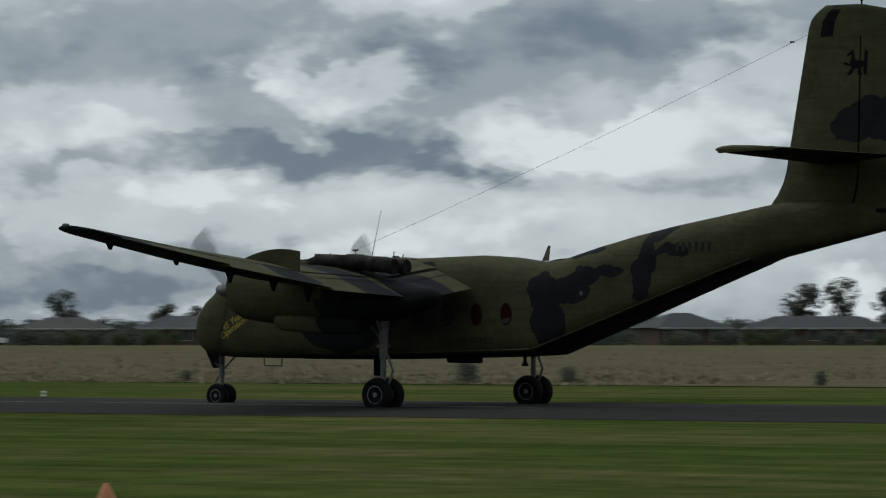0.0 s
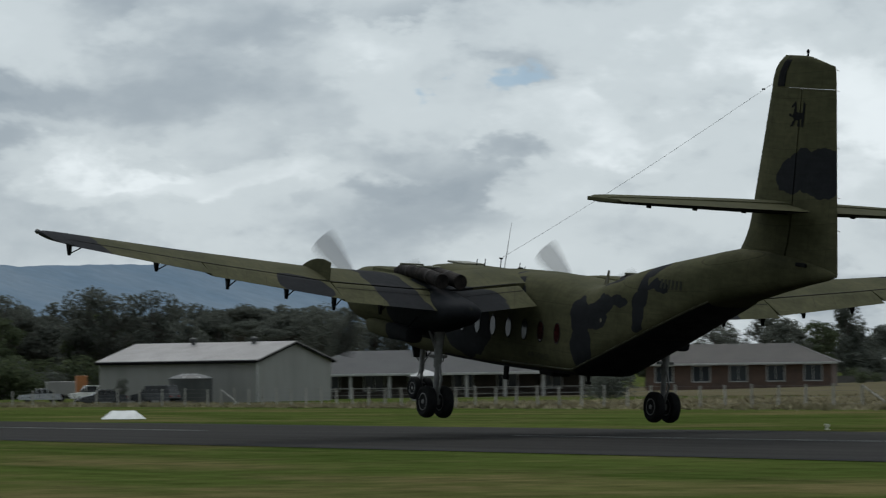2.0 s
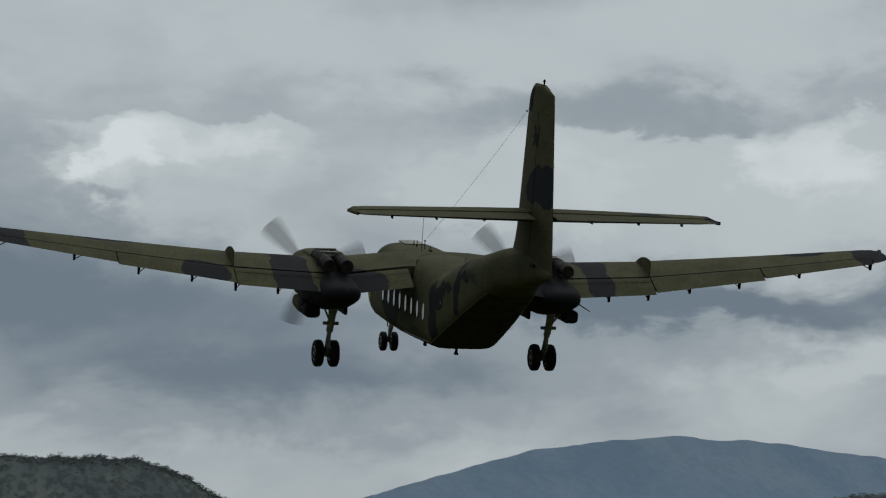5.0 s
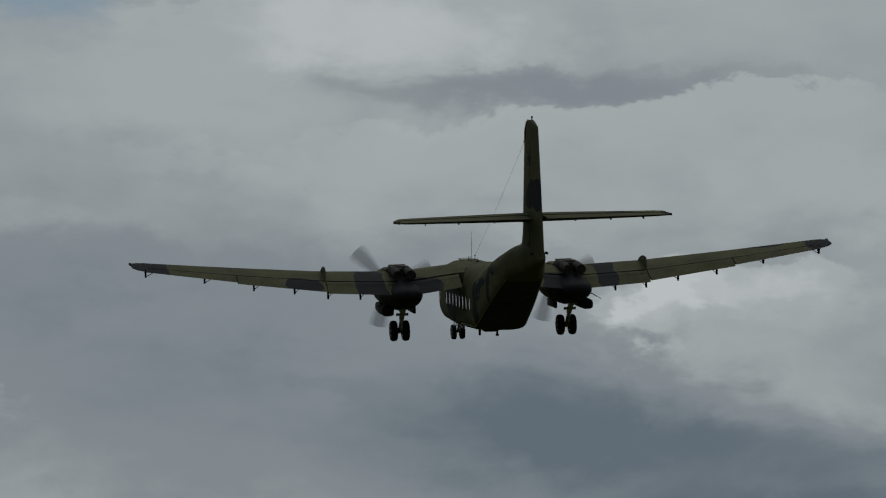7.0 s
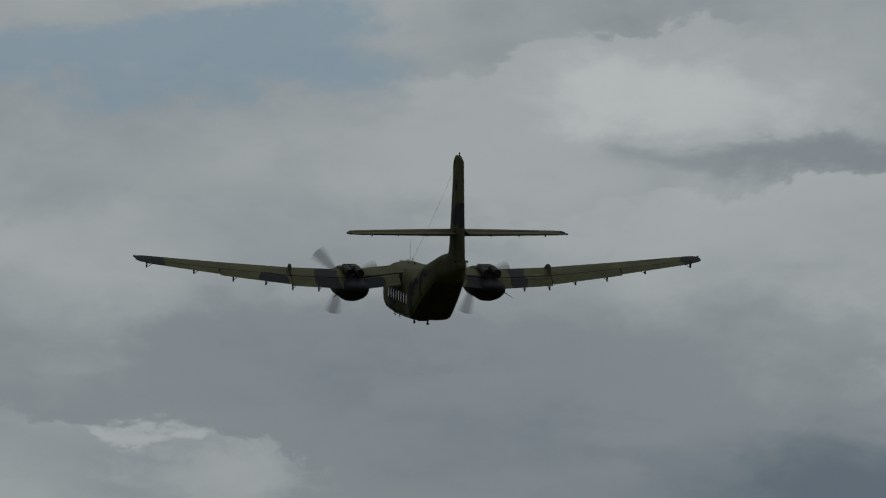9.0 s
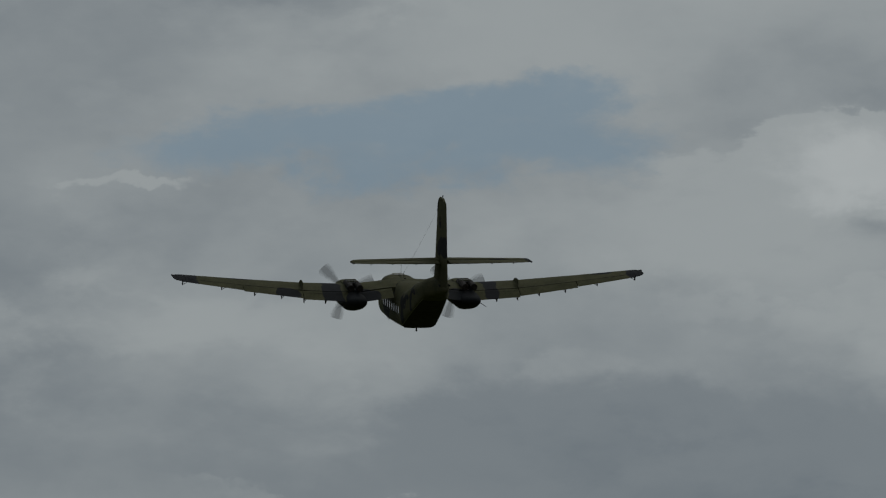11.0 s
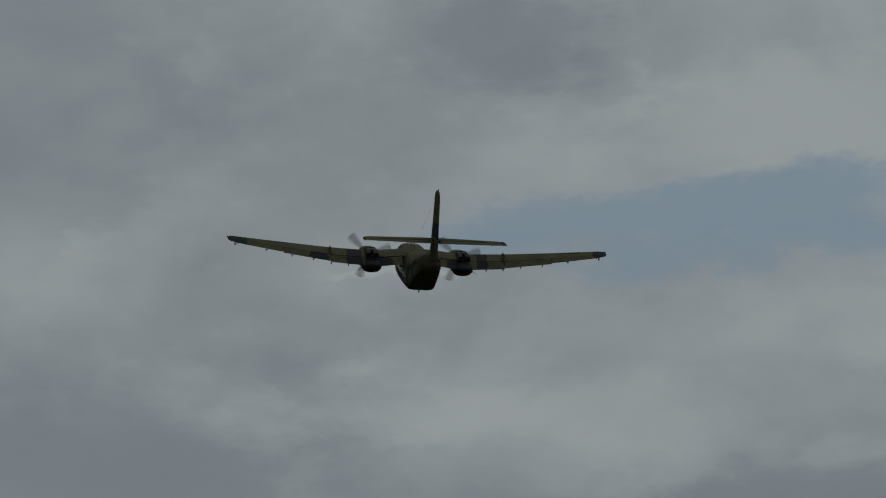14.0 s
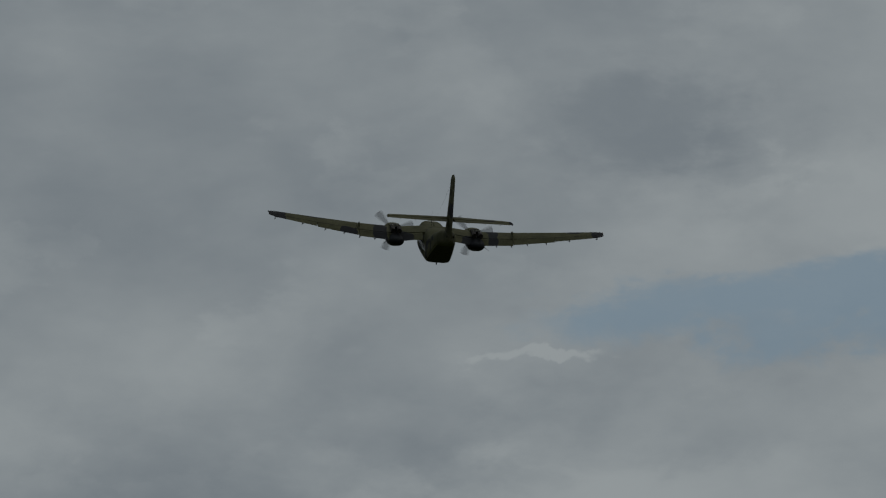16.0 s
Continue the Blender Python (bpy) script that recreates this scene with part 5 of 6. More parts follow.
def house(x, y, turn, length, width, roof, walls, ridge=2.0, eave=2.5, verandah=False, label="low brick house with a grey hipped roof", z=None):
    """A single-storey house with a hipped roof; its long front looks along -y before it is turned."""
    h = thing("house", label, "house", "houses beyond the field", pose(x, y, ground_z(x, y) - 0.1 if z is None else z, 0, 0, turn))
    l, w, ridge = length / 2, width / 2, ridge * 0.75
    eave -= 0.15
    for x0, x1, y0, y1 in ((-l, l, -w, -w + 0.25), (-l, l, w - 0.25, w), (-l, -l + 0.25, -w + 0.25, w - 0.25), (l - 0.25, l, -w + 0.25, w - 0.25)):
        bm = bmesh.new()
        block(bm, (x0, y0, 0), (x1, y1, eave))
        part("wall", bm, walls, h)
    over = 0.6 if not verandah else 0.6
    front = 2.6 if verandah else over
    bm = bmesh.new()
    lo = [bm.verts.new(p) for p in ((-l - over, -w - front, eave - (0.35 if verandah else 0)), (l + over, -w - front, eave - (0.35 if verandah else 0)), (l + over, w + over, eave), (-l - over, w + over, eave))]
    t0, t1 = bm.verts.new((-l + w * 0.9, 0, eave + ridge)), bm.verts.new((l - w * 0.9, 0, eave + ridge))
    for f in ((lo[0], lo[1], t1, t0), (lo[2], lo[3], t0, t1), (lo[1], lo[2], t1), (lo[3], lo[0], t0)):
        bm.faces.new(f)
    got = bmesh.ops.solidify(bm, geom=bm.faces[:], thickness=0.12)
    part("roof", bm, roof, h, "hipped metal roof")
    bm = bmesh.new()
    zf = eave - (0.35 if verandah else 0)
    block(bm, (-l - over, -w - front - 0.1, zf - 0.16), (l + over, -w - front - 0.01, zf + 0.02), 0.02)
    part("fascia", bm, TRIM, h)
    n = max(2, int(length / 3.2))
    for i in range(n):
        cx = -l + (i + 0.5) * length / n
        bm = bmesh.new()
        block(bm, (cx - 0.75, -w - 0.03, 0.75), (cx + 0.75, -w + 0.02, 2.1))
        win = part("window", bm, SHADE_GLASS, h)
        bm = bmesh.new()
        for a, b in (((cx - 0.85, 0.65), (cx - 0.75, 2.2)), ((cx + 0.75, 0.65), (cx + 0.85, 2.2)), ((cx - 0.75, 0.65), (cx + 0.75, 0.75)), ((cx - 0.75, 2.1), (cx + 0.75, 2.2)), ((cx - 0.03, 0.75), (cx + 0.03, 2.1))):
            block(bm, (a[0], -w - 0.07, a[1]), (b[0], -w - 0.001, b[1]))
        part("window_frame", bm, TRIM, win)
    if verandah:
        for i in range(n + 2):
            px = -l + 0.2 + i * (length - 0.4) / (n + 1)
            bm = bmesh.new()
            block(bm, (px - 0.11, -w - 2.5, 0), (px + 0.11, -w - 2.28, zf - 0.1), 0.02)
            part("verandah_post", bm, TRIM, h)
        bm = bmesh.new()
        block(bm, (-l, -w - 2.43, 0.84), (l, -w - 2.40, 0.89), 0.01)
        block(bm, (-l, -w - 2.43, 0.34), (l, -w - 2.40, 0.38), 0.01)
        part("verandah_rail", bm, TIMBER, h)
    return h


def from_bearing(cx, cy, bearing, dist):
    return cx + dist * math.sin(radians(bearing)), cy + dist * math.cos(radians(bearing))


def house_seen(cx, cy, b0, b1, dist, roof, walls, skew=0.0, **kw):
    b = (b0 + b1) / 2
    x, y = from_bearing(cx, cy, b, dist)
    return house(x, y, -b + skew, radians(b1 - b0) * dist * 0.92, 8.0, roof, walls, **kw)


house_seen(12.4, 17.5, 26.6, 31.6, 305, ROOF_GREY, SHADY_WALL, 6, ridge=2.0, verandah=True, label="long house with a white-posted verandah and grey hipped roof")
house_seen(12.4, 17.5, 31.9, 34.9, 350, ROOF_BROWN, BRICK, -5, ridge=2.4, z=0.1, label="red-brown brick house with a brown hipped roof")
house_seen(3.4, 3.8, 35.6, 37.0, 430, ROOF_PALE, SHADY_WALL, 12, ridge=2.2, label="house with a pale hipped metal roof")
house_seen(3.4, 3.8, 37.1, 38.4, 470, ROOF_PALE, BRICK, 0, ridge=1.6, label="low house with a pale metal roof")
house_seen(-0.3, -0.3, 39.1, 40.6, 480, ROOF_GREY, BRICK, 15, ridge=2.2)
house_seen(-3.7, -3.4, 41.2, 42.2, 490, ROOF_PALE, BRICK, 0, ridge=1.4, label="small brick house with a pale roof")
house_seen(-3.7, -3.4, 42.4, 43.9, 470, ROOF_BROWN, BRICK, -8, ridge=2.0, label="brick house with a brown hipped roof")
house_seen(-3.7, -3.4, 44.6, 46.2, 500, ROOF_GREY, BRICK, 8, ridge=2.0)
house_seen(-8.6, -6.1, 47.3, 48.9, 500, ROOF_GREY, RENDERED, 0, ridge=1.9, label="rendered house with a grey hipped roof")
house_seen(-8.6, -6.1, 49.2, 51.4, 480, ROOF_GREY, BRICK, 10, ridge=2.1)
house_seen(-6.5, -5.3, 51.9, 53.4, 500, ROOF_BROWN, BRICK, -6, ridge=2.1, label="brick house with a brown hipped roof")
house_seen(-6.5, -5.3, 53.7, 55.7, 480, ROOF_GREY, BRICK, 6, ridge=2.2)
house_seen(-8.6, -6.1, 56.1, 57.9, 495, ROOF_GREY, RENDERED, -10, ridge=2.0, label="rendered house with a grey hipped roof")
house_seen(-8.6, -6.1, 58.5, 61.0, 480, ROOF_GREY, BRICK, 5, ridge=2.4)
house_seen(-9.7, -5.8, 61.9, 63.2, 470, ROOF_GREY, BRICK, 25, ridge=2.6)
house_seen(-9.7, -5.8, 63.5, 65.9, 480, ROOF_GREY, BRICK, -4, ridge=2.1)


def paling_fence():
    fence = thing("paling_fence", "low weathered grey paling fence in front of the houses", "fence")
    first = None
    for b in np.arange(33.6, 46.2, 0.42):
        x, y = from_bearing(-5, -3, b, 418)
        z = ground_z(x, y)
        if first is None:
            bm = bmesh.new()
            block(bm, (-1.5, -0.02, 0), (1.5, 0.02, 0.78))
            block(bm, (-1.5, -0.06, 0.72), (1.5, 0.06, 0.80), 0.01)
            for k in range(10):
                block(bm, (-1.48 + 0.3 * k, -0.05, 0), (-1.24 + 0.3 * k, -0.022, 0.70))
            first = part("panel", bm, TIMBER_DARK, fence).data
            panel = bpy.data.objects["panel"]
        else:
            panel = new("panel", first)
            panel.parent = fence
        panel.matrix_basis = pose(x, y, z - 0.05, 0, 0, -b)


paling_fence()


def garden_hut(x, y, turn):
    hut = thing("garden_hut", "small pale garden hut with a pyramid roof", "hut", "", pose(x, y, ground_z(x, y), 0, 0, turn))
    bm = bmesh.new()
    block(bm, (-1.0, -0.9, 0), (1.0, 0.9, 1.7), 0.02)
    part("wall", bm, SHED_WALL, hut)
    bm = bmesh.new()
    lo = [bm.verts.new(p) for p in ((-1.15, -1.05, 1.7), (1.15, -1.05, 1.7), (1.15, 1.05, 1.7), (-1.15, 1.05, 1.7))]
    t = bm.verts.new((0, 0, 2.15))
    for i in range(4):
        bm.faces.new((lo[i], lo[(i + 1) % 4], t))
    bm.faces.new(lo[::-1])
    part("roof", bm, ROOF_PALE, hut)
    return hut


garden_hut(138.2, 248.3, -28)


# ---- vehicles ----
def wheel_at(parent, x, y, r=0.33, w=0.22):
    bt, br = bmesh.new(), bmesh.new()
    tyre_and_rim(bt, br, 0, r, w)
    t = part("wheel", bt, RUBBER, parent, "", True)
    t.matrix_basis = pose(x, y, r)
    part("rim", br, ALLOY, t, "", True)


def car(name, x, y, turn, paint, label, profile, cabin, length, width, category="car", size=0.75):
    """profile: the body's side outline; cabin: the glasshouse outline above it, both in x and z."""
    c = thing(name, label, category, "parked vehicles", pose(x, y, ground_z(x, y), 0, 0, turn))
    def slab(nm, outline, w0, w1, mat):
        bm = bmesh.new()
        zs = [p[1] for p in outline]
        lo, hi = min(zs), max(zs)
        def half(z):
            return w0 + (w1 - w0) * (z - lo) / (hi - lo)
        loft([[Vector((px, s * half(pz), pz)) for px, pz in outline] for s in (-1, -0.9, 0.9, 1)], True, bm)
        return part(nm, bm, mat, c, "", False)
    slab("body", profile, width / 2, width / 2 - 0.04, paint)
    slab("glasshouse", cabin, width / 2 - 0.06, width / 2 - 0.24, CAR_GLASS)
    top = max(p[1] for p in cabin)
    roofx = [p[0] for p in cabin if p[1] > top - 0.12]
    bm = bmesh.new()
    block(bm, (min(roofx) - 0.05, -width / 2 + 0.22, top - 0.02), (max(roofx) + 0.05, width / 2 - 0.22, top + 0.05), 0.03)
    part("roof", bm, paint, c)
    for s in (-1, 1):
        for px in np.linspace(min(roofx), max(roofx), 3):
            bm = bmesh.new()
            block(bm, (px - 0.05, s * (width / 2 - 0.16) - 0.10, cabin[0][1]), (px + 0.05, s * (width / 2 - 0.16) + 0.06, top), 0.01)
            part("pillar", bm, paint, c)
        for fx in (length * 0.30, -length * 0.30):
            wheel_at(c, fx, s * (width / 2 - 0.12))
        # lamps, and the door seam on each flank
        for fx, mat, nm in ((length / 2 - 0.06, ROOF_PALE, "headlight"), (-length / 2 + 0.02, TAIL_RED, "tail_light")):
            bm = bmesh.new()
            block(bm, (fx - 0.05, s * (width / 2 - 0.28) - 0.13, 0.64), (fx + 0.06, s * (width / 2 - 0.28) + 0.13, 0.78), 0.02)
            part(nm, bm, mat, c)
        bm = bmesh.new()
        block(bm, (-0.06, s * (width / 2 - 0.03) - 0.025, 0.42), (-0.035, s * (width / 2 - 0.03) + 0.035, 0.88))
        part("door_seam", bm, BLACK, c)
    for fx in (length / 2, -length / 2):
        bm = bmesh.new()
        block(bm, (fx - 0.08, -width / 2 + 0.05, 0.36), (fx + 0.08, width / 2 - 0.05, 0.54), 0.04)
        part("bumper", bm, BLACK if profile is SUV else paint, c)
    c.scale = (size, size, size)
    return c


SEDAN = [(-2.2, 0.3), (2.15, 0.3), (2.2, 0.6), (1.9, 0.78), (1.0, 0.92), (-1.5, 0.96), (-2.15, 0.88)]
SEDAN_CABIN = [(1.05, 0.90), (0.35, 1.38), (-0.8, 1.40), (-1.6, 0.94)]
SUV = [(-2.2, 0.35), (2.2, 0.35), (2.25, 0.85), (1.2, 1.02), (-2.15, 1.05)]
SUV_CABIN = [(1.2, 1.0), (0.6, 1.65), (-1.9, 1.68), (-2.15, 1.03)]
car("sedan", 131.2, 298.9, 160, SILVER, "silver sedan parked behind the wire fence", SEDAN, SEDAN_CABIN, 4.4, 1.75)
car("station_wagon", 131.6, 341.0, 232, WHITE, "white four-wheel-drive wagon parked beside the truck", SUV, SUV_CABIN, 4.5, 1.8, size=0.85)
car("van", 134.9, 297.4, 165, WHITE, "white van parked near the shed", SUV, SUV_CABIN, 4.5, 1.8)
car("dark_utility", 124.6, 262.5, 120, DARK_CAR, "dark covered utility parked against the shed", SUV, SUV_CABIN, 4.5, 1.8)
car("dark_wagon", 121.1, 263.6, 165, DARK_CAR, "dark car parked near the shed", SEDAN, SEDAN_CABIN, 4.4, 1.75)
car("grey_utility", 129.0, 308.5, 10, DARK_CAR, "dark car parked behind the fence", SEDAN, SEDAN_CABIN, 4.4, 1.8)
for bearing, dist, paint, label, side, cabin, what in ((49.6, 436, SILVER, "pale car parked before a house", SEDAN, SEDAN_CABIN, "parked_car"), (51.5, 440, WHITE, "white wagon parked before a house", SUV, SUV_CABIN, "parked_wagon"), (44.1, 436, WHITE, "white van parked by the low fence", SUV, SUV_CABIN, "parked_van")):
    px, py = from_bearing(-5, -3, bearing, dist)
    car(what, px, py, -bearing + 8, paint, label, side, cabin, 4.5, 1.8, size=1.0)


def tipper_truck(x, y, turn):
    t = thing("tipper_truck", "white cab-over truck with a white tray", "truck", "parked vehicles", pose(x, y, ground_z(x, y), 0, 0, turn))
    bm = bmesh.new()
    loft([[Vector((px, s, pz)) for px, pz in ((1.2, 0.6), (2.75, 0.6), (2.8, 1.3), (2.55, 2.3), (1.2, 2.35))] for s in (-1.0, 1.0)], True, bm)
    part("cab", bm, WHITE, t)
    bm = bmesh.new()
    loft([[Vector((px, s, pz)) for px, pz in ((2.79, 1.35), (2.84, 1.35), (2.62, 2.15), (2.57, 2.15))] for s in (-0.88, 0.88)], True, bm)
    part("windscreen", bm, CAR_GLASS, t)
    for s in (-1, 1):
        bm = bmesh.new()
        loft([[Vector((px, s * d, pz)) for px, pz in ((1.5, 1.4), (2.55, 1.4), (2.4, 2.12), (1.5, 2.12))] for d in (0.98, 1.02)], True, bm)
        part("side_window", bm, CAR_GLASS, t)
        for px in (2.0, -1.9):
            wheel_at(t, px, s * 0.85, 0.42, 0.26)
    bm = bmesh.new()
    block(bm, (-2.9, -0.4, 0.55), (2.2, 0.4, 0.75), 0.02)
    part("chassis", bm, BLACK, t)
    bm = bmesh.new()
    block(bm, (-2.9, -1.05, 0.85), (1.0, 1.05, 1.55), 0.04)
    part("tray", bm, WHITE, t)
    bm = bmesh.new()
    for px in (1.1, 0.9):
        tube(bm, (px, -0.9, 1.5), (px, -0.9, 2.55), 0.035, None, 6)
        tube(bm, (px, 0.9, 1.5), (px, 0.9, 2.55), 0.035, None, 6)
    tube(bm, (1.0, -0.95, 2.55), (1.0, 0.95, 2.55), 0.04, None, 6)
    tube(bm, (1.1, 0.8, 2.5), (2.6, 0.8, 2.5), 0.03, None, 6)
    part("ladder_rack", bm, WHITE, t)
    t.scale = (0.82, 0.82, 0.82)
    return t


tipper_truck(128.6, 344.0, 200)


def box_trailer(x, y, turn, paint, label, l=3.0, h=1.9):
    t = thing("box_trailer", label, "trailer", "parked vehicles", pose(x, y, ground_z(x, y), 0, 0, turn))
    bm = bmesh.new()
    block(bm, (-l / 2, -0.95, 0.5), (l / 2, 0.95, h), 0.05)
    part("box", bm, paint, t)
    bm = bmesh.new()
    block(bm, (l / 2, -0.05, 0.42), (l / 2 + 1.1, 0.05, 0.52), 0.01)
    block(bm, (l / 2 + 0.95, -0.04, 0.0), (l / 2 + 1.03, 0.04, 0.45), 0.01)
    part("drawbar", bm, BLACK, t)
    for s in (-1, 1):
        wheel_at(t, 0, s * 0.98, 0.33, 0.2)
    return t


box_trailer(134.0, 301.3, 160, SHED_WALL, "pale box trailer parked near the shed", 2.3, 1.65)
box_trailer(138.7, 308.0, 160, ORANGE, "orange machine body behind the shed corner", 0.9, 2.1)


# ---- fence ----
def make_fence():
    fence = tagged(thing("wire_fence", "wire fence with weathered timber posts along the field", "fence"), kind="")
    bm = bmesh.new()
    tube(bm, (0, 0, 0), (0, 0, 1.15), 0.058, 0.052, 7)
    first = part("post", bm, TIMBER, fence)
    line = [Vector(p) for p in ((112, 96), (115, 205), (117, 238), (109, 271.7), (100.3, 296.4), (86, 336))]
    spots = []
    for p, q in zip(line, line[1:]):
        n = round((q - p).length / 2.25)
        spots += [p.lerp(q, i / n) for i in range(n)]
    spots.append(line[-1])
    first.matrix_basis = pose(spots[0].x, spots[0].y, 0)
    for i, p in enumerate(spots[1:]):
        o = new("post", first.data)
        o.parent = fence
        o.matrix_basis = pose(p.x, p.y, -0.04 * (i % 3), 1.5 * math.sin(i * 1.7), 1.5 * math.cos(i * 2.3), 40 * i)
    for zz in (0.25, 0.55, 0.82, 1.05):
        rings = [[(p.x + 0.004 * math.cos(a), p.y, zz + 0.004 * math.sin(a)) for a in (0, 2.1, 4.2)] for p in spots]
        part("wire", loft(rings), WIRE, fence)
    for k in (30, 62, 78):
        p = spots[k]
        bm = bmesh.new()
        tube(bm, (p.x, p.y, 1.05), (p.x + 0.6, p.y - 1.6, 0.0), 0.04, None, 7)
        part("stay", bm, TIMBER, fence)


make_fence()
bm = bmesh.new()
tube(bm, (0, 0, 0), (0.05, 0, 2.1), 0.08, 0.07, 8)
pole = tagged(part("marker_pole", bm, WHITE), "tall pale timber pole by the fence", "pole")
pole.matrix_basis = pose(98.4, 302.0, 0, 0, -3)


# ---- plants ----
def leaf_material(name, a, b, share=0.42):
    k = Nodes(name)
    v = k.coord("Object")
    rnd = k.node("ShaderNodeNewGeometry").outputs["Random Per Island"]
    c = k.mix(rnd, a, b)
    c = k.mix(k.ramp(k.noise(v, 0.7, 3), [(0.35, 0.0), (0.7, 0.6)]), c, tuple(x * 0.72 for x in a))
    k.done(c, 0.95, 0, 0.02)
    through_leaf = k.node("ShaderNodeBsdfTranslucent")
    k.link(c, through_leaf.inputs[0])
    m = k.node("ShaderNodeMixShader")
    m.inputs[0].default_value = share
    k.link(k.bsdf.outputs[0], m.inputs[1])
    k.link(through_leaf.outputs[0], m.inputs[2])
    k.link(m.outputs[0], k.t.nodes["Material Output"].inputs[0])
    return k.mat


LEAVES = [leaf_material("eucalypt_leaves", (0.112, 0.121, 0.104), (0.140, 0.147, 0.124)), leaf_material("dark_leaves", (0.098, 0.107, 0.092), (0.124, 0.131, 0.110)), leaf_material("green_leaves", (0.074, 0.092, 0.056), (0.096, 0.112, 0.058))]
BARK = plain("tree_bark", (0.07, 0.06, 0.05), (0.13, 0.12, 0.105), 1.5, 0.9, stretch=(1, 1, 0.2))


def tree_meshes(seed, height, spread, clumps, per, leaf, style):
    """Trunk and crown meshes of one tree; style says how its clumps of leaves are stacked."""
    rng = random.Random(seed)
    wood = bmesh.new()
    leaves_v, leaves_f = [], []
    top = height * (0.72 if style != "umbrella" else 0.86)
    lean = (rng.uniform(-0.04, 0.04) * height, rng.uniform(-0.04, 0.04) * height)
    spine = [Vector((lean[0] * f + 0.02 * height * math.sin(5 * f + seed), lean[1] * f, top * f)) for f in np.linspace(0, 1, 7)]
    for i, (p, q) in enumerate(zip(spine, spine[1:])):
        tube(wood, p, q, 0.022 * height * (1 - i / 8), 0.022 * height * (1 - (i + 1) / 8), 7, False)
    for c in range(clumps):
        f = (c + rng.random()) / clumps
        if style == "umbrella":
            hz, rad = height * (0.83 + 0.14 * f), spread * (0.35 + 0.65 * rng.random()) * (1.2 - 0.5 * f)
            size = Vector((0.115, 0.115, 0.042)) * height * rng.uniform(0.7, 1.1)
        elif style == "tall":
            hz, rad = height * (0.36 + 0.58 * f), spread * math.sin(math.pi * (0.22 + 0.62 * f)) * rng.uniform(0.15, 1.0)
            size = Vector((0.105, 0.105, 0.085)) * height * rng.uniform(0.7, 1.2)
        elif style == "bush":
            hz, rad = height * (0.12 + 0.72 * f), spread * rng.uniform(0.1, 0.8) * (1.1 - 0.5 * f)
            size = Vector((0.28, 0.28, 0.24)) * height * rng.uniform(0.7, 1.1)
        else:
            hz, rad = height * (0.22 + 0.70 * f), spread * math.sin(math.pi * (0.16 + 0.74 * f)) * rng.uniform(0.25, 1.0)
            size = Vector((0.125, 0.125, 0.095)) * height * rng.uniform(0.65, 1.2)
        a = rng.uniform(0, 2 * math.pi)
        k = min(5, int(hz / top * 6 * 0.8))
        root = spine[max(0, k)]
        centre = Vector((spine[k].x + rad * math.cos(a), spine[k].y + rad * math.sin(a), hz))
        tube(wood, root, centre - Vector((0, 0, size.z * 0.5)), 0.008 * height, 0.003 * height, 5, False)
        for _ in range(per):
            d = Vector((rng.gauss(0, 1), rng.gauss(0, 1), rng.gauss(0, 1)))
            d = d.normalized() * (rng.random() ** 0.22)
            p = centre + Vector((d.x * size.x, d.y * size.y, d.z * size.z))
            out = (d + Vector((rng.gauss(0, 0.5), rng.gauss(0, 0.5), rng.gauss(0.1, 0.5)))).normalized()
            u = out.orthogonal().normalized()
            u.rotate(Matrix.Rotation(rng.uniform(0, 6.28), 3, out))
            w = out.cross(u)
            s = leaf * rng.uniform(0.6, 1.4)
            b = len(leaves_v)
            leaves_v.extend([p - u * s, p + w * s * 0.55, p + u * s, p - w * s * 0.55])
            leaves_f.append((b, b + 1, b + 2, b + 3))
    crown = bpy.data.meshes.new("crown")
    crown.from_pydata(leaves_v, [], leaves_f)
    trunk = bpy.data.meshes.new("trunk")
    bmesh.ops.recalc_face_normals(wood, faces=wood.faces)
    wood.to_mesh(trunk)
    wood.free()
    trunk.materials.append(BARK)
    return trunk, crown


KINDS = []
for i, (hgt, spr, cl, per, leaf, style, mat) in enumerate([
        (10, 2.6, 26, 105, 0.22, "round", 0), (10, 2.7, 26, 105, 0.17, "tall", 0), (10, 2.4, 17, 140, 0.17, "umbrella", 1),
        (10, 3.2, 28, 105, 0.23, "round", 1), (10, 3.0, 24, 110, 0.17, "tall", 1), (3, 1.5, 14, 70, 0.13, "bush", 2), (10, 2.9, 26, 105, 0.22, "round", 2), (3, 1.6, 14, 70, 0.13, "bush", 1)]):
    tk, cr = tree_meshes(40 + i, hgt, spr, cl, per, leaf, style)
    cr.materials.append(LEAVES[mat])
    KINDS.append((tk, cr, hgt, style))


def plant(kind, x, y, height, turn=0.0, label="tall eucalypt with an open grey-green crown", name="tree", group="trees round the airfield", wide=1.0):
    tk, cr, h0, style = KINDS[kind]
    s = height / h0
    t = tagged(new(name), label, "bush" if style == "bush" else "tree", group)
    t.matrix_basis = pose(x, y, ground_z(x, y) - 0.05, 0, 0, turn)
    for nm, me in (("trunk", tk), ("crown", cr)):
        o = new(nm, me)
        o.parent = t
        o.scale = (s * wide, s * wide, s)
    return t


rng = random.Random(11)
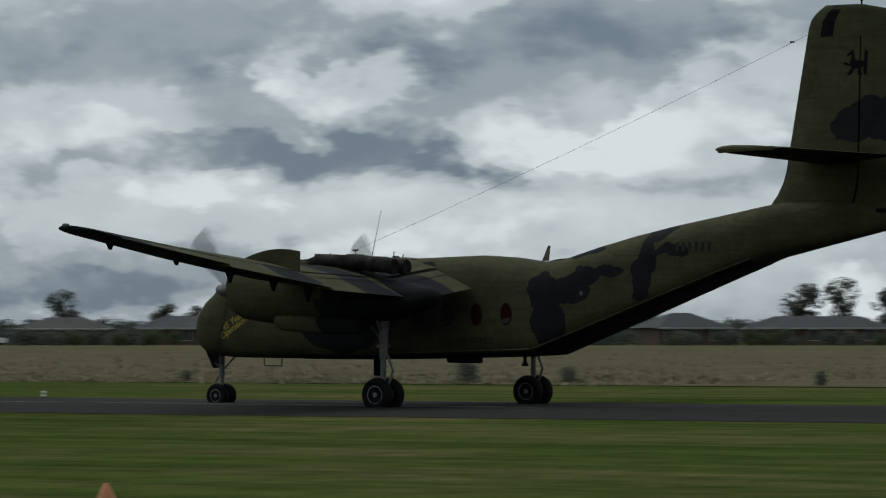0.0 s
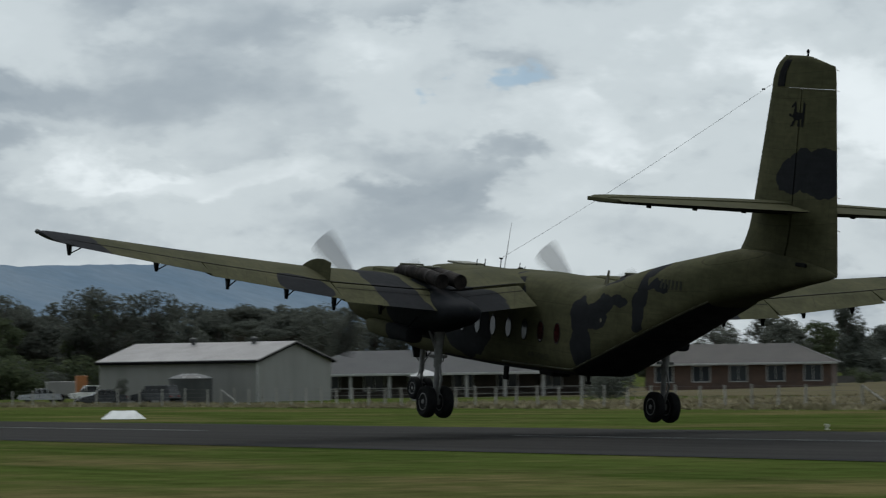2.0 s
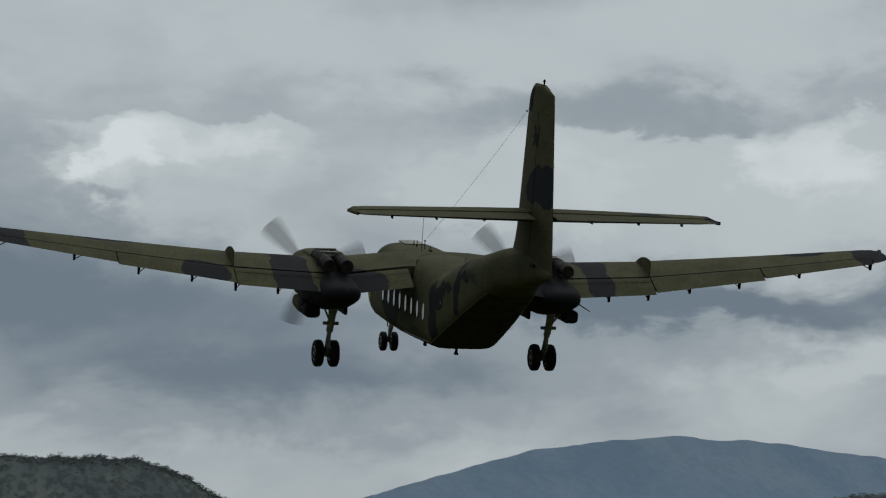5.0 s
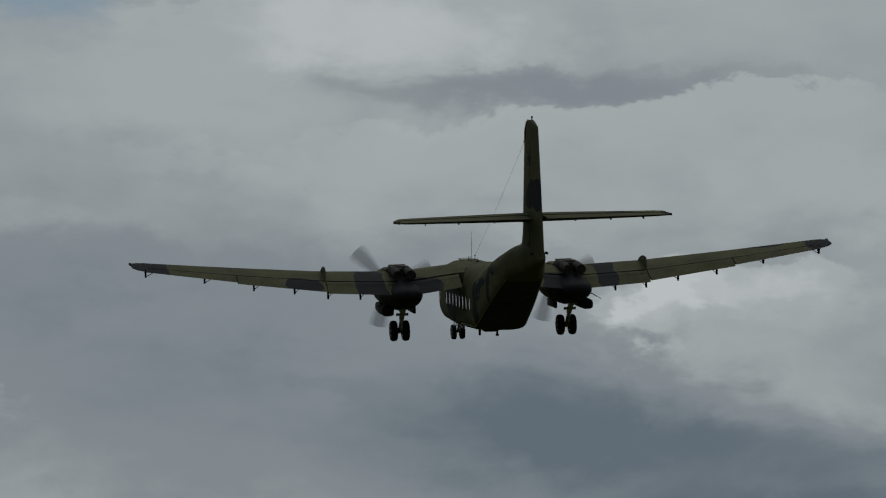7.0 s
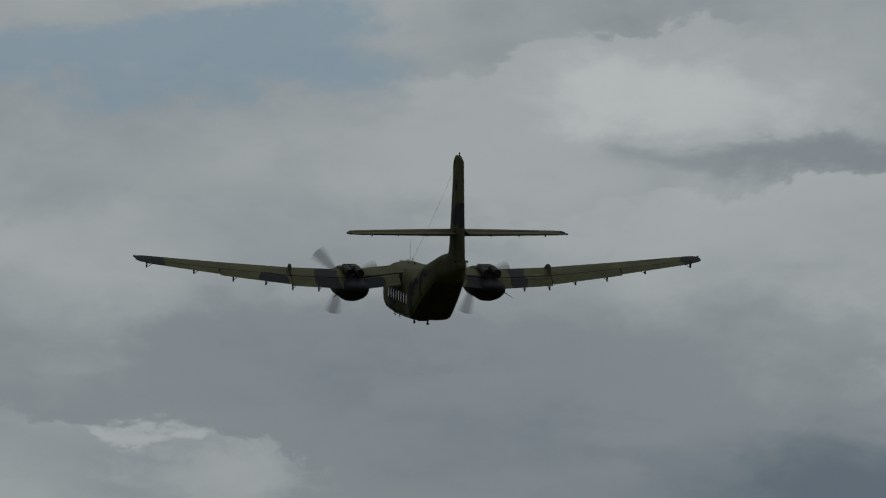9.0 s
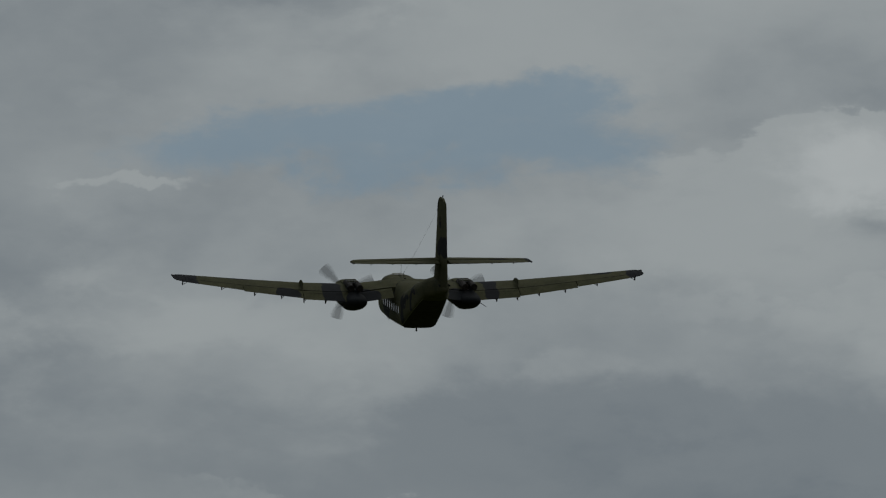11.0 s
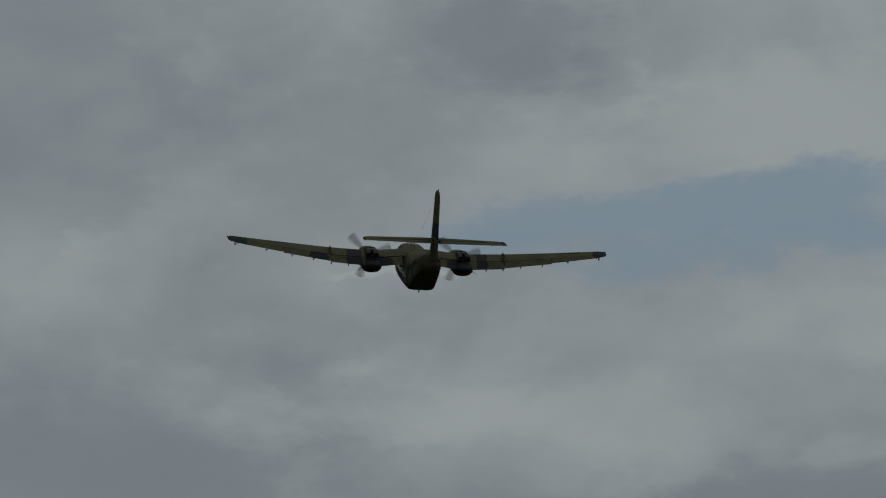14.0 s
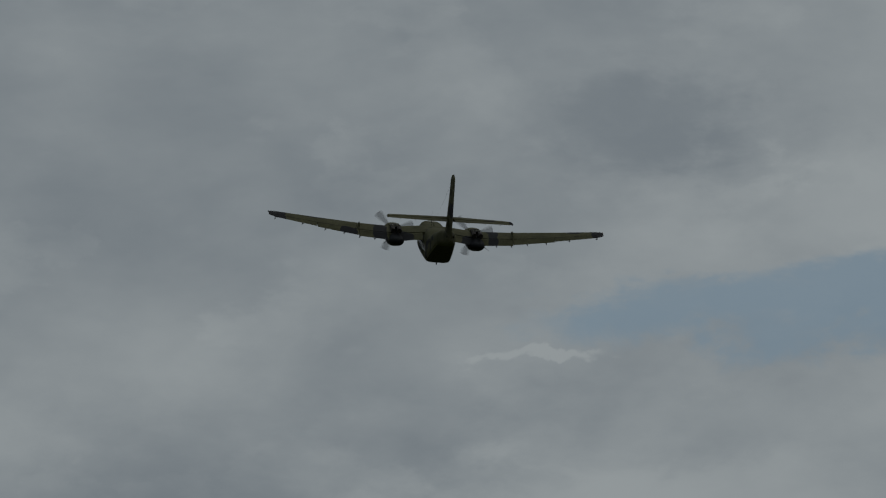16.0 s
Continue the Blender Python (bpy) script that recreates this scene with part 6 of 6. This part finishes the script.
# the belt of trees behind the parked cars: low on one hand, taller towards the shed, with flat-topped trees standing out of it
def belt_height(b, d):
    return 1.75 + d * math.tan(radians(float(np.interp(b, (8, 11.5, 12.5, 15.3, 16.2, 17.0, 17.5, 18.2, 20, 20.8, 22, 29), (0.58, 0.70, 0.82, 0.90, 1.14, 1.20, 1.08, 1.32, 1.32, 1.22, 1.36, 1.38)))))


for b, e, kind in ((10.6, 1.38, 3), (10.9, 1.2, 0), (10.3, 1.15, 4), (8.0, 0.84, 3), (8.7, 0.78, 2), (16.65, 1.68, 2), (16.2, 1.55, 2), (15.8, 1.42, 2), (17.2, 1.34, 2), (18.6, 1.60, 2), (18.95, 1.52, 2), (19.5, 1.55, 2), (21.9, 1.40, 3), (22.6, 1.42, 3), (23.35, 1.66, 1), (24.9, 1.74, 4), (25.5, 1.66, 1), (26.25, 1.66, 4)):
    d = rng.uniform(298, 318)
    x, y = from_bearing(34, 86, b, d)
    plant(kind, x, y, 1.75 + d * math.tan(radians(e)), rng.uniform(0, 360), "flat-topped eucalypt standing out of the tree belt" if kind == 2 else "tall eucalypt with an open grey-green crown", wide=1.1)
for i in range(240):
    b = rng.uniform(8.0, 29.5)
    d = rng.uniform(292, 362)
    x, y = from_bearing(34, 86, b, d)
    if x < (112 if y < 330 else 70):
        continue
    kind = rng.choice((0, 3, 3, 6, 2, 0))
    plant(kind, x, y, belt_height(b, d) * rng.uniform(0.76, 1.02), rng.uniform(0, 360), ("rounded dark green eucalypt in the tree belt", "flat-topped eucalypt in the tree belt")[kind == 2], wide=rng.uniform(1.0, 1.35))
for i in range(230):
    b = rng.uniform(8.5, 29)
    x, y = from_bearing(34, 86, b, rng.uniform(284, 306))
    if x > 80:
        plant(rng.choice((5, 7, 7)), x, y, rng.uniform(2.0, 4.2), rng.uniform(0, 360), "dense dark green shrub at the foot of the tree belt", "shrub", "shrubs under the tree belt", rng.uniform(1.3, 1.9))
# tall open eucalypts behind the shed and the verandah house
for b, d, hgt, kind in ((27.9, 300, 9.6, 1), (28.3, 296, 8.6, 1), (28.8, 305, 10.4, 4), (29.2, 300, 9.9, 4), (29.9, 310, 11.6, 4), (30.4, 306, 10.9, 1), (30.9, 315, 10.2, 4), (26.5, 300, 7.9, 2), (27.1, 304, 7.2, 2), (31.6, 330, 9.8, 1), (32.4, 335, 9.4, 4)):
    x, y = from_bearing(28.3, 58, b, d)
    plant(kind, x, y, hgt * 0.87, rng.uniform(0, 360), "tall open eucalypt behind the shed and houses", wide=1.15)
# a low dark line of garden trees closes the view between the houses
for i in range(110):
    b = 33 + 36 * (i + rng.random()) / 110
    x, y = from_bearing(-4, -2, b, rng.uniform(505, 545))
    plant(rng.choice((5, 7, 7)), x, y, rng.uniform(3.0, 5.2 if b < 48 else 4.2), rng.uniform(0, 360), "dense dark garden tree behind the houses", "garden_tree", "garden trees", rng.uniform(1.3, 2.0))
# trees behind and between the houses
for i in range(95):
    b = rng.uniform(29.5, 48) if i < 68 else rng.uniform(47, 68)
    d = rng.uniform(400, 470) if b < 35 else rng.uniform(525, 610)
    x, y = from_bearing(-2, 0, b, d)
    kind = rng.choice((0, 3, 0, 3, 6, 1))
    hgt = (rng.uniform(6.5, 10.5) if b < 35 else rng.uniform(4.5, 7.2) if b < 47 else rng.uniform(3.5, 5.5)) * d / 480
    plant(kind, x, y, hgt, rng.uniform(0, 360), "leafy tree behind the houses", "tree", "trees behind the houses", rng.uniform(1.0, 1.4))
for b, e, kind, wide in ((35.4, 1.06, 3, 0.9), (36.85, 0.86, 1, 0.7), (37.3, 0.88, 3, 1.0), (34.7, 0.76, 3, 1.2), (38.0, 0.70, 6, 1.0), (44.9, 0.62, 3, 0.9), (45.6, 0.59, 6, 1.4), (47.4, 1.09, 4, 0.8), (45.2, 0.8, 1, 0.9), (52.7, 0.82, 4, 1.1), (54.35, 0.60, 3, 1.1), (64.6, 0.92, 3, 1.2), (65.2, 1.02, 4, 1.0), (66.0, 0.85, 3, 1.2), (50.4, 0.55, 6, 1.0)):
    d = rng.uniform(520, 540)
    x, y = from_bearing(-4, -2, b, d)
    plant(kind, x, y, 0.7 + d * math.tan(radians(e)), rng.uniform(0, 360), "tall leafy tree behind the houses", "tree", "trees behind the houses", wide)
for i in range(170):
    b = rng.uniform(31.6, 67)
    d = rng.uniform(285, 300) if b < 32.5 else rng.uniform(395, 455)
    x, y = from_bearing(-2, 0, b, d)
    plant(rng.choice((5, 7, 7, 5)), x, y, rng.uniform(1.0, 2.2), rng.uniform(0, 360), "clipped green garden shrub in front of a house", "garden_shrub", "garden shrubs", rng.uniform(1.2, 2.0))
for b, hgt, kind in ((36.15, 2.2, 5), (37.1, 3.2, 3), (34.9, 2.4, 7), (38.3, 2.6, 3), (45.9, 3.6, 4), (47.2, 3.4, 4), (43.0, 3.0, 5)):
    x, y = from_bearing(-1, 0, b, 424)
    plant(kind, x, y, hgt, rng.uniform(0, 360), "rounded garden tree in front of a house", "garden_tree", "garden trees", 1.15)
for x, y, hgt in ((117.0, 98.3, 1.0), (117.5, 104.2, 0.7), (117.0, 69.8, 1.1), (118.0, 65.6, 0.8), (117.3, 84.0, 0.6), (117.6, 113.5, 0.7), (118.4, 75.0, 0.5), (118.0, 128.0, 0.8), (117.2, 54.0, 0.7)):
    plant(7, x, y, hgt, rng.uniform(0, 360), "dark tuft of scrub in the dry grass", "scrub_tuft", "tufts of scrub")
plant(1, 127.3, 274.3, 1.9, 0, "young sapling against the shed wall", "sapling")


def dry_grass():
    """Tall dry grass past the mown strip, as one mass of blades."""
    g = np.random.default_rng(5)
    n = 26000
    y = g.uniform(60, 300, n)
    x = 113 + g.exponential(22, n) + np.where(y < 235, 0, 0)
    keep = (x < 230) & ~((y > 232) & (x > 122))
    x, y = x[keep], y[keep]
    # a rough strip along the foot of the fence
    fy = g.uniform(96, 336, 15000)
    fx = np.interp(fy, [96, 205, 238, 271.7, 296.4, 336], [112, 115, 117, 109, 100.3, 86]) + g.normal(0.6, 1.6, 15000)
    back_y = g.uniform(238, 345, 9000)
    back_x = np.interp(back_y, [205, 238, 271.7, 296.4, 336], [115, 117, 109, 100.3, 86]) + g.uniform(0, 22, 9000)
    away = back_x < np.where(back_y < 285, 124, 140)
    x, y = np.concatenate([x, fx, back_x[away]]), np.concatenate([y, fy, back_y[away]])
    clump = np.array([noise.noise((a * 0.12, b * 0.12, 0)) for a, b in zip(x, y)])
    h = (0.14 + 0.17 * g.random(len(x))) * (0.75 + 0.6 * clump)
    a = g.uniform(0, 2 * np.pi, len(x))
    w = 0.05 + 0.07 * g.random(len(x))
    lean = g.normal(0, 0.12, (len(x), 2))
    z = np.array([ground_z(p, q) for p, q in zip(x, y)])
    v = np.empty((len(x), 3, 3))
    v[:, 0] = np.stack([x - w * np.cos(a), y - w * np.sin(a), z - 0.02], 1)
    v[:, 1] = np.stack([x + w * np.cos(a), y + w * np.sin(a), z - 0.02], 1)
    v[:, 2] = np.stack([x + lean[:, 0], y + lean[:, 1], z + h], 1)
    me = bpy.data.meshes.new("dry_grass")
    me.from_pydata(v.reshape(-1, 3).tolist(), [], np.arange(len(x) * 3).reshape(-1, 3).tolist())
    me.materials.append(DRY_BLADE)
    tagged(new("dry_grass", me), "tall dry straw-coloured grass beyond the mown strip", "grass", kind="stuff")


dry_grass()


def field_sheet():
    """The dry field under the tall grass, just above the ground sheet."""
    bm = bmesh.new()
    xs = [113.5 + 11.4 * i for i in range(22)]
    ys = [-60 + 15 * i for i in range(31)]
    grid = [[bm.verts.new((x + (1.5 * noise.noise((y * 0.05, 3, 0)) if i == 0 else 0), y, ground_z(x, y) + 0.03)) for y in ys] for i, x in enumerate(xs)]
    for a, b in zip(grid, grid[1:]):
        for i in range(len(ys) - 1):
            if ys[i] < 225 or a[i].co.x > 158:
                bm.faces.new((a[i], b[i], b[i + 1], a[i + 1]))
    bmesh.ops.delete(bm, geom=[v for v in bm.verts if not v.link_faces], context="VERTS")
    tagged(part("dry_field", bm, DRY_SOIL), "straw-coloured dry paddock", "field", kind="structure")


field_sheet()


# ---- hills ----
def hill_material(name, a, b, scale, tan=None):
    """Woods on distant slopes, aerial haze mixed into their colours; gullies run downhill, clearings of dry grass lie
    between.
    """
    k = Nodes(name)
    v = k.coord("Object", (1, 0.08, 0.7))
    c = k.mix(k.ramp(k.noise(v, scale, 6, 0.65), [(0.40, 0.0), (0.62, 1.0)]), a, b)
    if tan:
        c = k.mix(k.ramp(k.noise(v, scale * 1.7, 5, 0.6), [(0.54, 0.0), (0.66, 0.8)]), c, tan)
    woods = k.noise(k.coord("Object", (1, 0.1, 0.9)), scale * 9, 6, 0.72)
    c = k.mix(0.12, c, k.ramp(woods, [(0.36, 0.20), (0.64, 0.78)]), "OVERLAY")
    if tan:
        clumps = k.noise(k.coord("Object", (1, 0.12, 0.9)), 0.14, 5, 0.62)
        c = k.mix(k.ramp(clumps, [(0.46, 0.0), (0.56, 0.75)]), c, tuple(0.58 * x for x in a))
    return k.done(c, 0.95, 0, 0.03)


# the blue is distance haze put into the forest's base colour
HILL_FAR = hill_material("far_forest_with_haze", (0.128, 0.180, 0.238), (0.160, 0.206, 0.255), 0.014)
# both nearer hills carry a smaller share of haze in their colours
HILL_NEAR = hill_material("near_woods_with_haze", (0.084, 0.100, 0.104), (0.100, 0.112, 0.111), 0.012, (0.128, 0.124, 0.106))
HILL_DARK = hill_material("dark_woods_with_haze", (0.060, 0.072, 0.073), (0.084, 0.096, 0.090), 0.02, (0.100, 0.108, 0.096))


def swell(b, b0, b1, b2, b3, h):
    return h * (smooth(b0, b1, b) if b < b1 else 1 - smooth(b2, b3, b))


def ridge(name, label, material, dist, depth, bearings, height, rough, step):
    """A range of hills round (35, 89): height(bearing) gives the skyline in degrees."""
    bm = bmesh.new()
    rings = []
    for b in np.arange(bearings[0], bearings[1], step):
        e = max(0.02, height(b) + rough * noise.fractal((b * 1.7, dist * 0.01, 0), 1.0, 2.0, 5))
        col = []
        for f in np.linspace(0, 1, 9):
            r = dist - depth * (1 - f)
            z = r * math.tan(radians(e)) * (f ** 1.4) * (1 + (0.10 * noise.noise((b * 0.8, f * 3, 7))) * (1 - f)) + 1.75 * f - 3 * (1 - f)
            col.append((35 + r * math.sin(radians(b)), 89 + r * math.cos(radians(b)), z))
        rings.append(col)
    loft(rings, False, bm, False)
    tagged(part(name, bm, material, None, "", True), label, "hill", kind="structure")


def crest(b, bearings, degrees):
    """A skyline through a few heights, rounded at the knees."""
    return float(np.mean(np.interp([b - 0.35, b - 0.15, b, b + 0.15, b + 0.35], bearings, degrees)))


def far_skyline(b):
    main = crest(b, (-2, 4.3, 5.6, 7.7, 8.8, 10.6, 12.2, 14.6, 16.2, 22), (0, 1.0, 1.75, 2.36, 2.62, 2.80, 2.70, 2.36, 1.95, 0))
    right = crest(b, (17, 19.4, 20.9, 21.9, 23.6, 25.1, 26.0, 27.7, 28.4, 30, 33), (1.2, 1.55, 1.66, 1.84, 1.84, 1.84, 1.76, 1.42, 1.22, 0.85, 0.25))
    return max(main, right, 1.66 * (1 - smooth(22, 32, b)) * smooth(2, 9, b), swell(b, -30, -14, -8, 2, 1.6), 0.25)


def near_skyline(b):
    return crest(b, (-1, 4.4, 6.3, 8.1, 9.3, 11.6, 14.2, 16.5, 19.2, 20.0, 20.9, 22.5, 24.5), (0, 1.42, 1.36, 1.74, 1.66, 1.66, 1.82, 1.80, 1.78, 1.62, 1.36, 0.85, 0))


ridge("far_hill", "wooded range far beyond the field, blue-grey haze in its colour", HILL_FAR, 4300, 1200, (-40, 75), far_skyline, 0.05, 0.12)
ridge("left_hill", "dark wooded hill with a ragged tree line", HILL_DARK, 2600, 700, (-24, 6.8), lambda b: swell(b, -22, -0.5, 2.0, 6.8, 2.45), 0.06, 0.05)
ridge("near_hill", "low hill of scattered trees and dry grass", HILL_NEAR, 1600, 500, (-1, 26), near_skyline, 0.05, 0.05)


def hill_trees():
    """Small trees over the near hill and along the crest of the left hill, each a few soft clumps."""
    r2 = random.Random(3)
    for dist, depth, b0, b1, prof, rough, n, size in ((1600, 500, 1, 23, near_skyline, 0.05, 3800, 3.4), (2600, 700, -6, 6.6, lambda b: swell(b, -22, -0.5, 2.0, 6.8, 2.45), 0.06, 4600, 3.4)):
        verts, faces = [], []
        for i in range(n):
            b = r2.uniform(b0, b1)
            e = prof(b) + rough * noise.fractal((b * 1.7, dist * 0.01, 0), 1.0, 2.0, 5)
            f = 1 - abs(r2.gauss(0, 0.4)) if i % 2 else 1 - abs(r2.gauss(0, 0.022))
            # clearings
            if f < 0.1 or (f < 0.97 and noise.noise((b * 0.9, f * 2.5, 5)) > 0.30):
                continue
            r = dist - depth * (1 - f)
            s = size * r2.uniform(0.45, 1.25) * (1.0 if f > 0.93 else 0.8)
            z = r * math.tan(radians(max(0.02, e))) * f ** 1.4 * (1 + (0.10 * noise.noise((b * 0.8, f * 3, 7))) * (1 - f)) + 1.75 * f - 3 * (1 - f)
            c = Vector((35 + r * math.sin(radians(b)), 89 + r * math.cos(radians(b)), z + s * 0.05))
            for _ in range(18):
                d = Vector((r2.gauss(0, 1), r2.gauss(0, 1), r2.gauss(0, 1))).normalized() * r2.random() ** 0.4
                p = c + Vector((d.x * 0.55, d.y * 0.55, 0.30 + d.z * 0.38)) * s
                k = len(verts)
                for _ in range(3):
                    verts.append(p + Vector((r2.gauss(0, 0.13), r2.gauss(0, 0.13), r2.gauss(0, 0.10))) * s)
                faces.append((k, k + 1, k + 2))
        me = bpy.data.meshes.new("hill_trees")
        me.from_pydata(verts, [], faces)
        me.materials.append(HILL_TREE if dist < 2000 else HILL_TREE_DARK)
        tagged(new("hill_trees", me), "scattered trees on a low hill, greyed by haze in their colour" if dist < 2000 else "dark woods along a hill crest", "trees", kind="stuff")


# leaf colours lifted towards grey to stand for haze over the distance
HILL_TREE = leaf_material("hazed_hill_leaves", (0.108, 0.128, 0.130), (0.145, 0.160, 0.154), 0.6)
HILL_TREE_DARK = leaf_material("hazed_dark_leaves", (0.115, 0.132, 0.132), (0.150, 0.165, 0.154), 0.6)
hill_trees()


# ---- motion of the aircraft and its parts ----
FLIGHT = [  # seconds, x, y, z, heading, nose up, left wing up
    (0, 72.77, 43.77, 0.69, 2.69, 0.88, -0.10),
    (0.5, 71.19, 61.53, 0.72, 1.49, 0.70, 0.14),
    (1, 71.38, 81.24, 0.68, 1.47, 1.52, 0.64),
    (1.5, 71.62, 100.68, 0.72, 1.95, 4.90, 0.23),
    (2, 71.61, 120.19, 1.25, 2.03, 6.14, 2.11),
    (2.5, 69.41, 138.97, 2.46, 0.85, 6.03, 3.64),
    (3, 66.16, 157.87, 3.45, -0.59, 6.72, 4.76),
    (3.5, 63.14, 177.12, 4.41, -1.82, 8.38, 4.17),
    (4, 58.33, 188.24, 5.74, -3.93, 10.24, 2.89),
    (4.5, 53.64, 196.62, 7.70, -5.30, 11.57, 1.55),
    (5, 49.27, 204.47, 9.93, -5.25, 11.82, 0.26),
    (7.5, 28.27, 249.47, 21.41, -11.75, 10.99, -3.44),
    (8, 23.35, 257.74, 23.51, -13.21, 11.07, -3.23),
    (8.5, 18.41, 266.66, 25.53, -14.41, 11.77, -2.57),
    (9, 13.20, 275.35, 27.68, -15.33, 12.92, -1.33),
    (11.5, -12.22, 317.84, 40.27, -21.12, 16.36, -2.41),
    (12, -17.45, 325.42, 43.20, -22.06, 16.56, -1.61),
    (12.5, -22.63, 333.08, 46.32, -22.49, 17.18, -0.95),
    (13, -26.37, 341.96, 49.43, -21.93, 17.96, -0.07),
    (13.5, -31.12, 350.74, 52.65, -21.26, 19.01, 0.74),
    (14, -37.93, 358.35, 56.43, -21.05, 19.85, 1.15),
    (14.5, -43.49, 366.05, 60.27, -21.16, 20.51, 0.87),
    (15, -47.97, 373.80, 64.28, -21.73, 21.07, 0.74),
    (15.5, -52.22, 381.09, 68.74, -22.19, 21.37, 1.31),
    (16, -56.89, 388.51, 73.10, -22.03, 21.65, 2.60),
]

def motions():
    walk(aircraft, [(t, pose(x, y, z, up, -nose, 90 - heading)) for t, x, y, z, heading, nose, up in FLIGHT])
    for prop, (x, y, z), side in propellers:
        walk(prop, [(i / FPS, pose(x, y, z, 75 - 88.0 * i)) for i in range(16 * FPS + 1)])
    retract = [(0, 0), (4.2, 0), (4.5, 12), (4.8, 25), (5.0, 32), (5.2, 36), (6.2, 46), (7.3, 55), (8.0, 65), (8.5, 77), (9.2, 92), (16, 92)]
    sink = lambda t: np.interp(t, [0, 1.0, 1.5, 2.2, 16], [0.08, 0.05, 0.04, 0.12, 0.12])
    for leg, (x, y, z) in main_gears:
        walk(leg, [(t, pose(x, y, z - float(sink(t)) + 0.30 * max(0, a - 60) / 32, 0, -a, 0)) for t, a in [(0, 0), (1.0, 0), (1.5, 0), (2.2, 0)] + retract[1:]])
    for door, side in gear_doors:
        walk(door, [(t, pose(0, -side * 0.34 * f, 0.42 * f)) for t, f in ((0, 0), (7.6, 0), (8.3, 0.3), (9.3, 1), (16, 1))])
    leg, (x, y, z) = nose_gear
    walk(leg, [(t, pose(x, y, z - (2.4 if t >= 2.2 else 1.2) * float(sink(t)), 0, -a, 0)) for t, a in [(0, 0), (1.0, 0), (1.5, 0), (2.2, 0)] + retract[1:]])
    # the wheels roll on the runway and spin down in the air
    turn, rows = 0.0, []
    for i in range(4 * FPS + 1):
        rows.append((i / FPS, turn))
        turn += 75.0 * float(np.interp(i / FPS, [0, 1.7, 4.0], [1, 1, 0]))
    rows.append((16, rows[-1][1]))
    for wheel, (x, y, z) in wheels:
        walk(wheel, [(t, pose(x, y, z, 0, a, 0)) for t, a in rows])
    for elev in elevators:
        walk(elev, [(t, pose(-12.05, 0, 5.78, 0, a, 0)) for t, a in ((0, 2), (0.5, 6), (0.8, 16), (1.1, 16), (1.5, 4), (1.8, 0), (3.0, 3), (5.0, 2), (16, 2))])


motions()
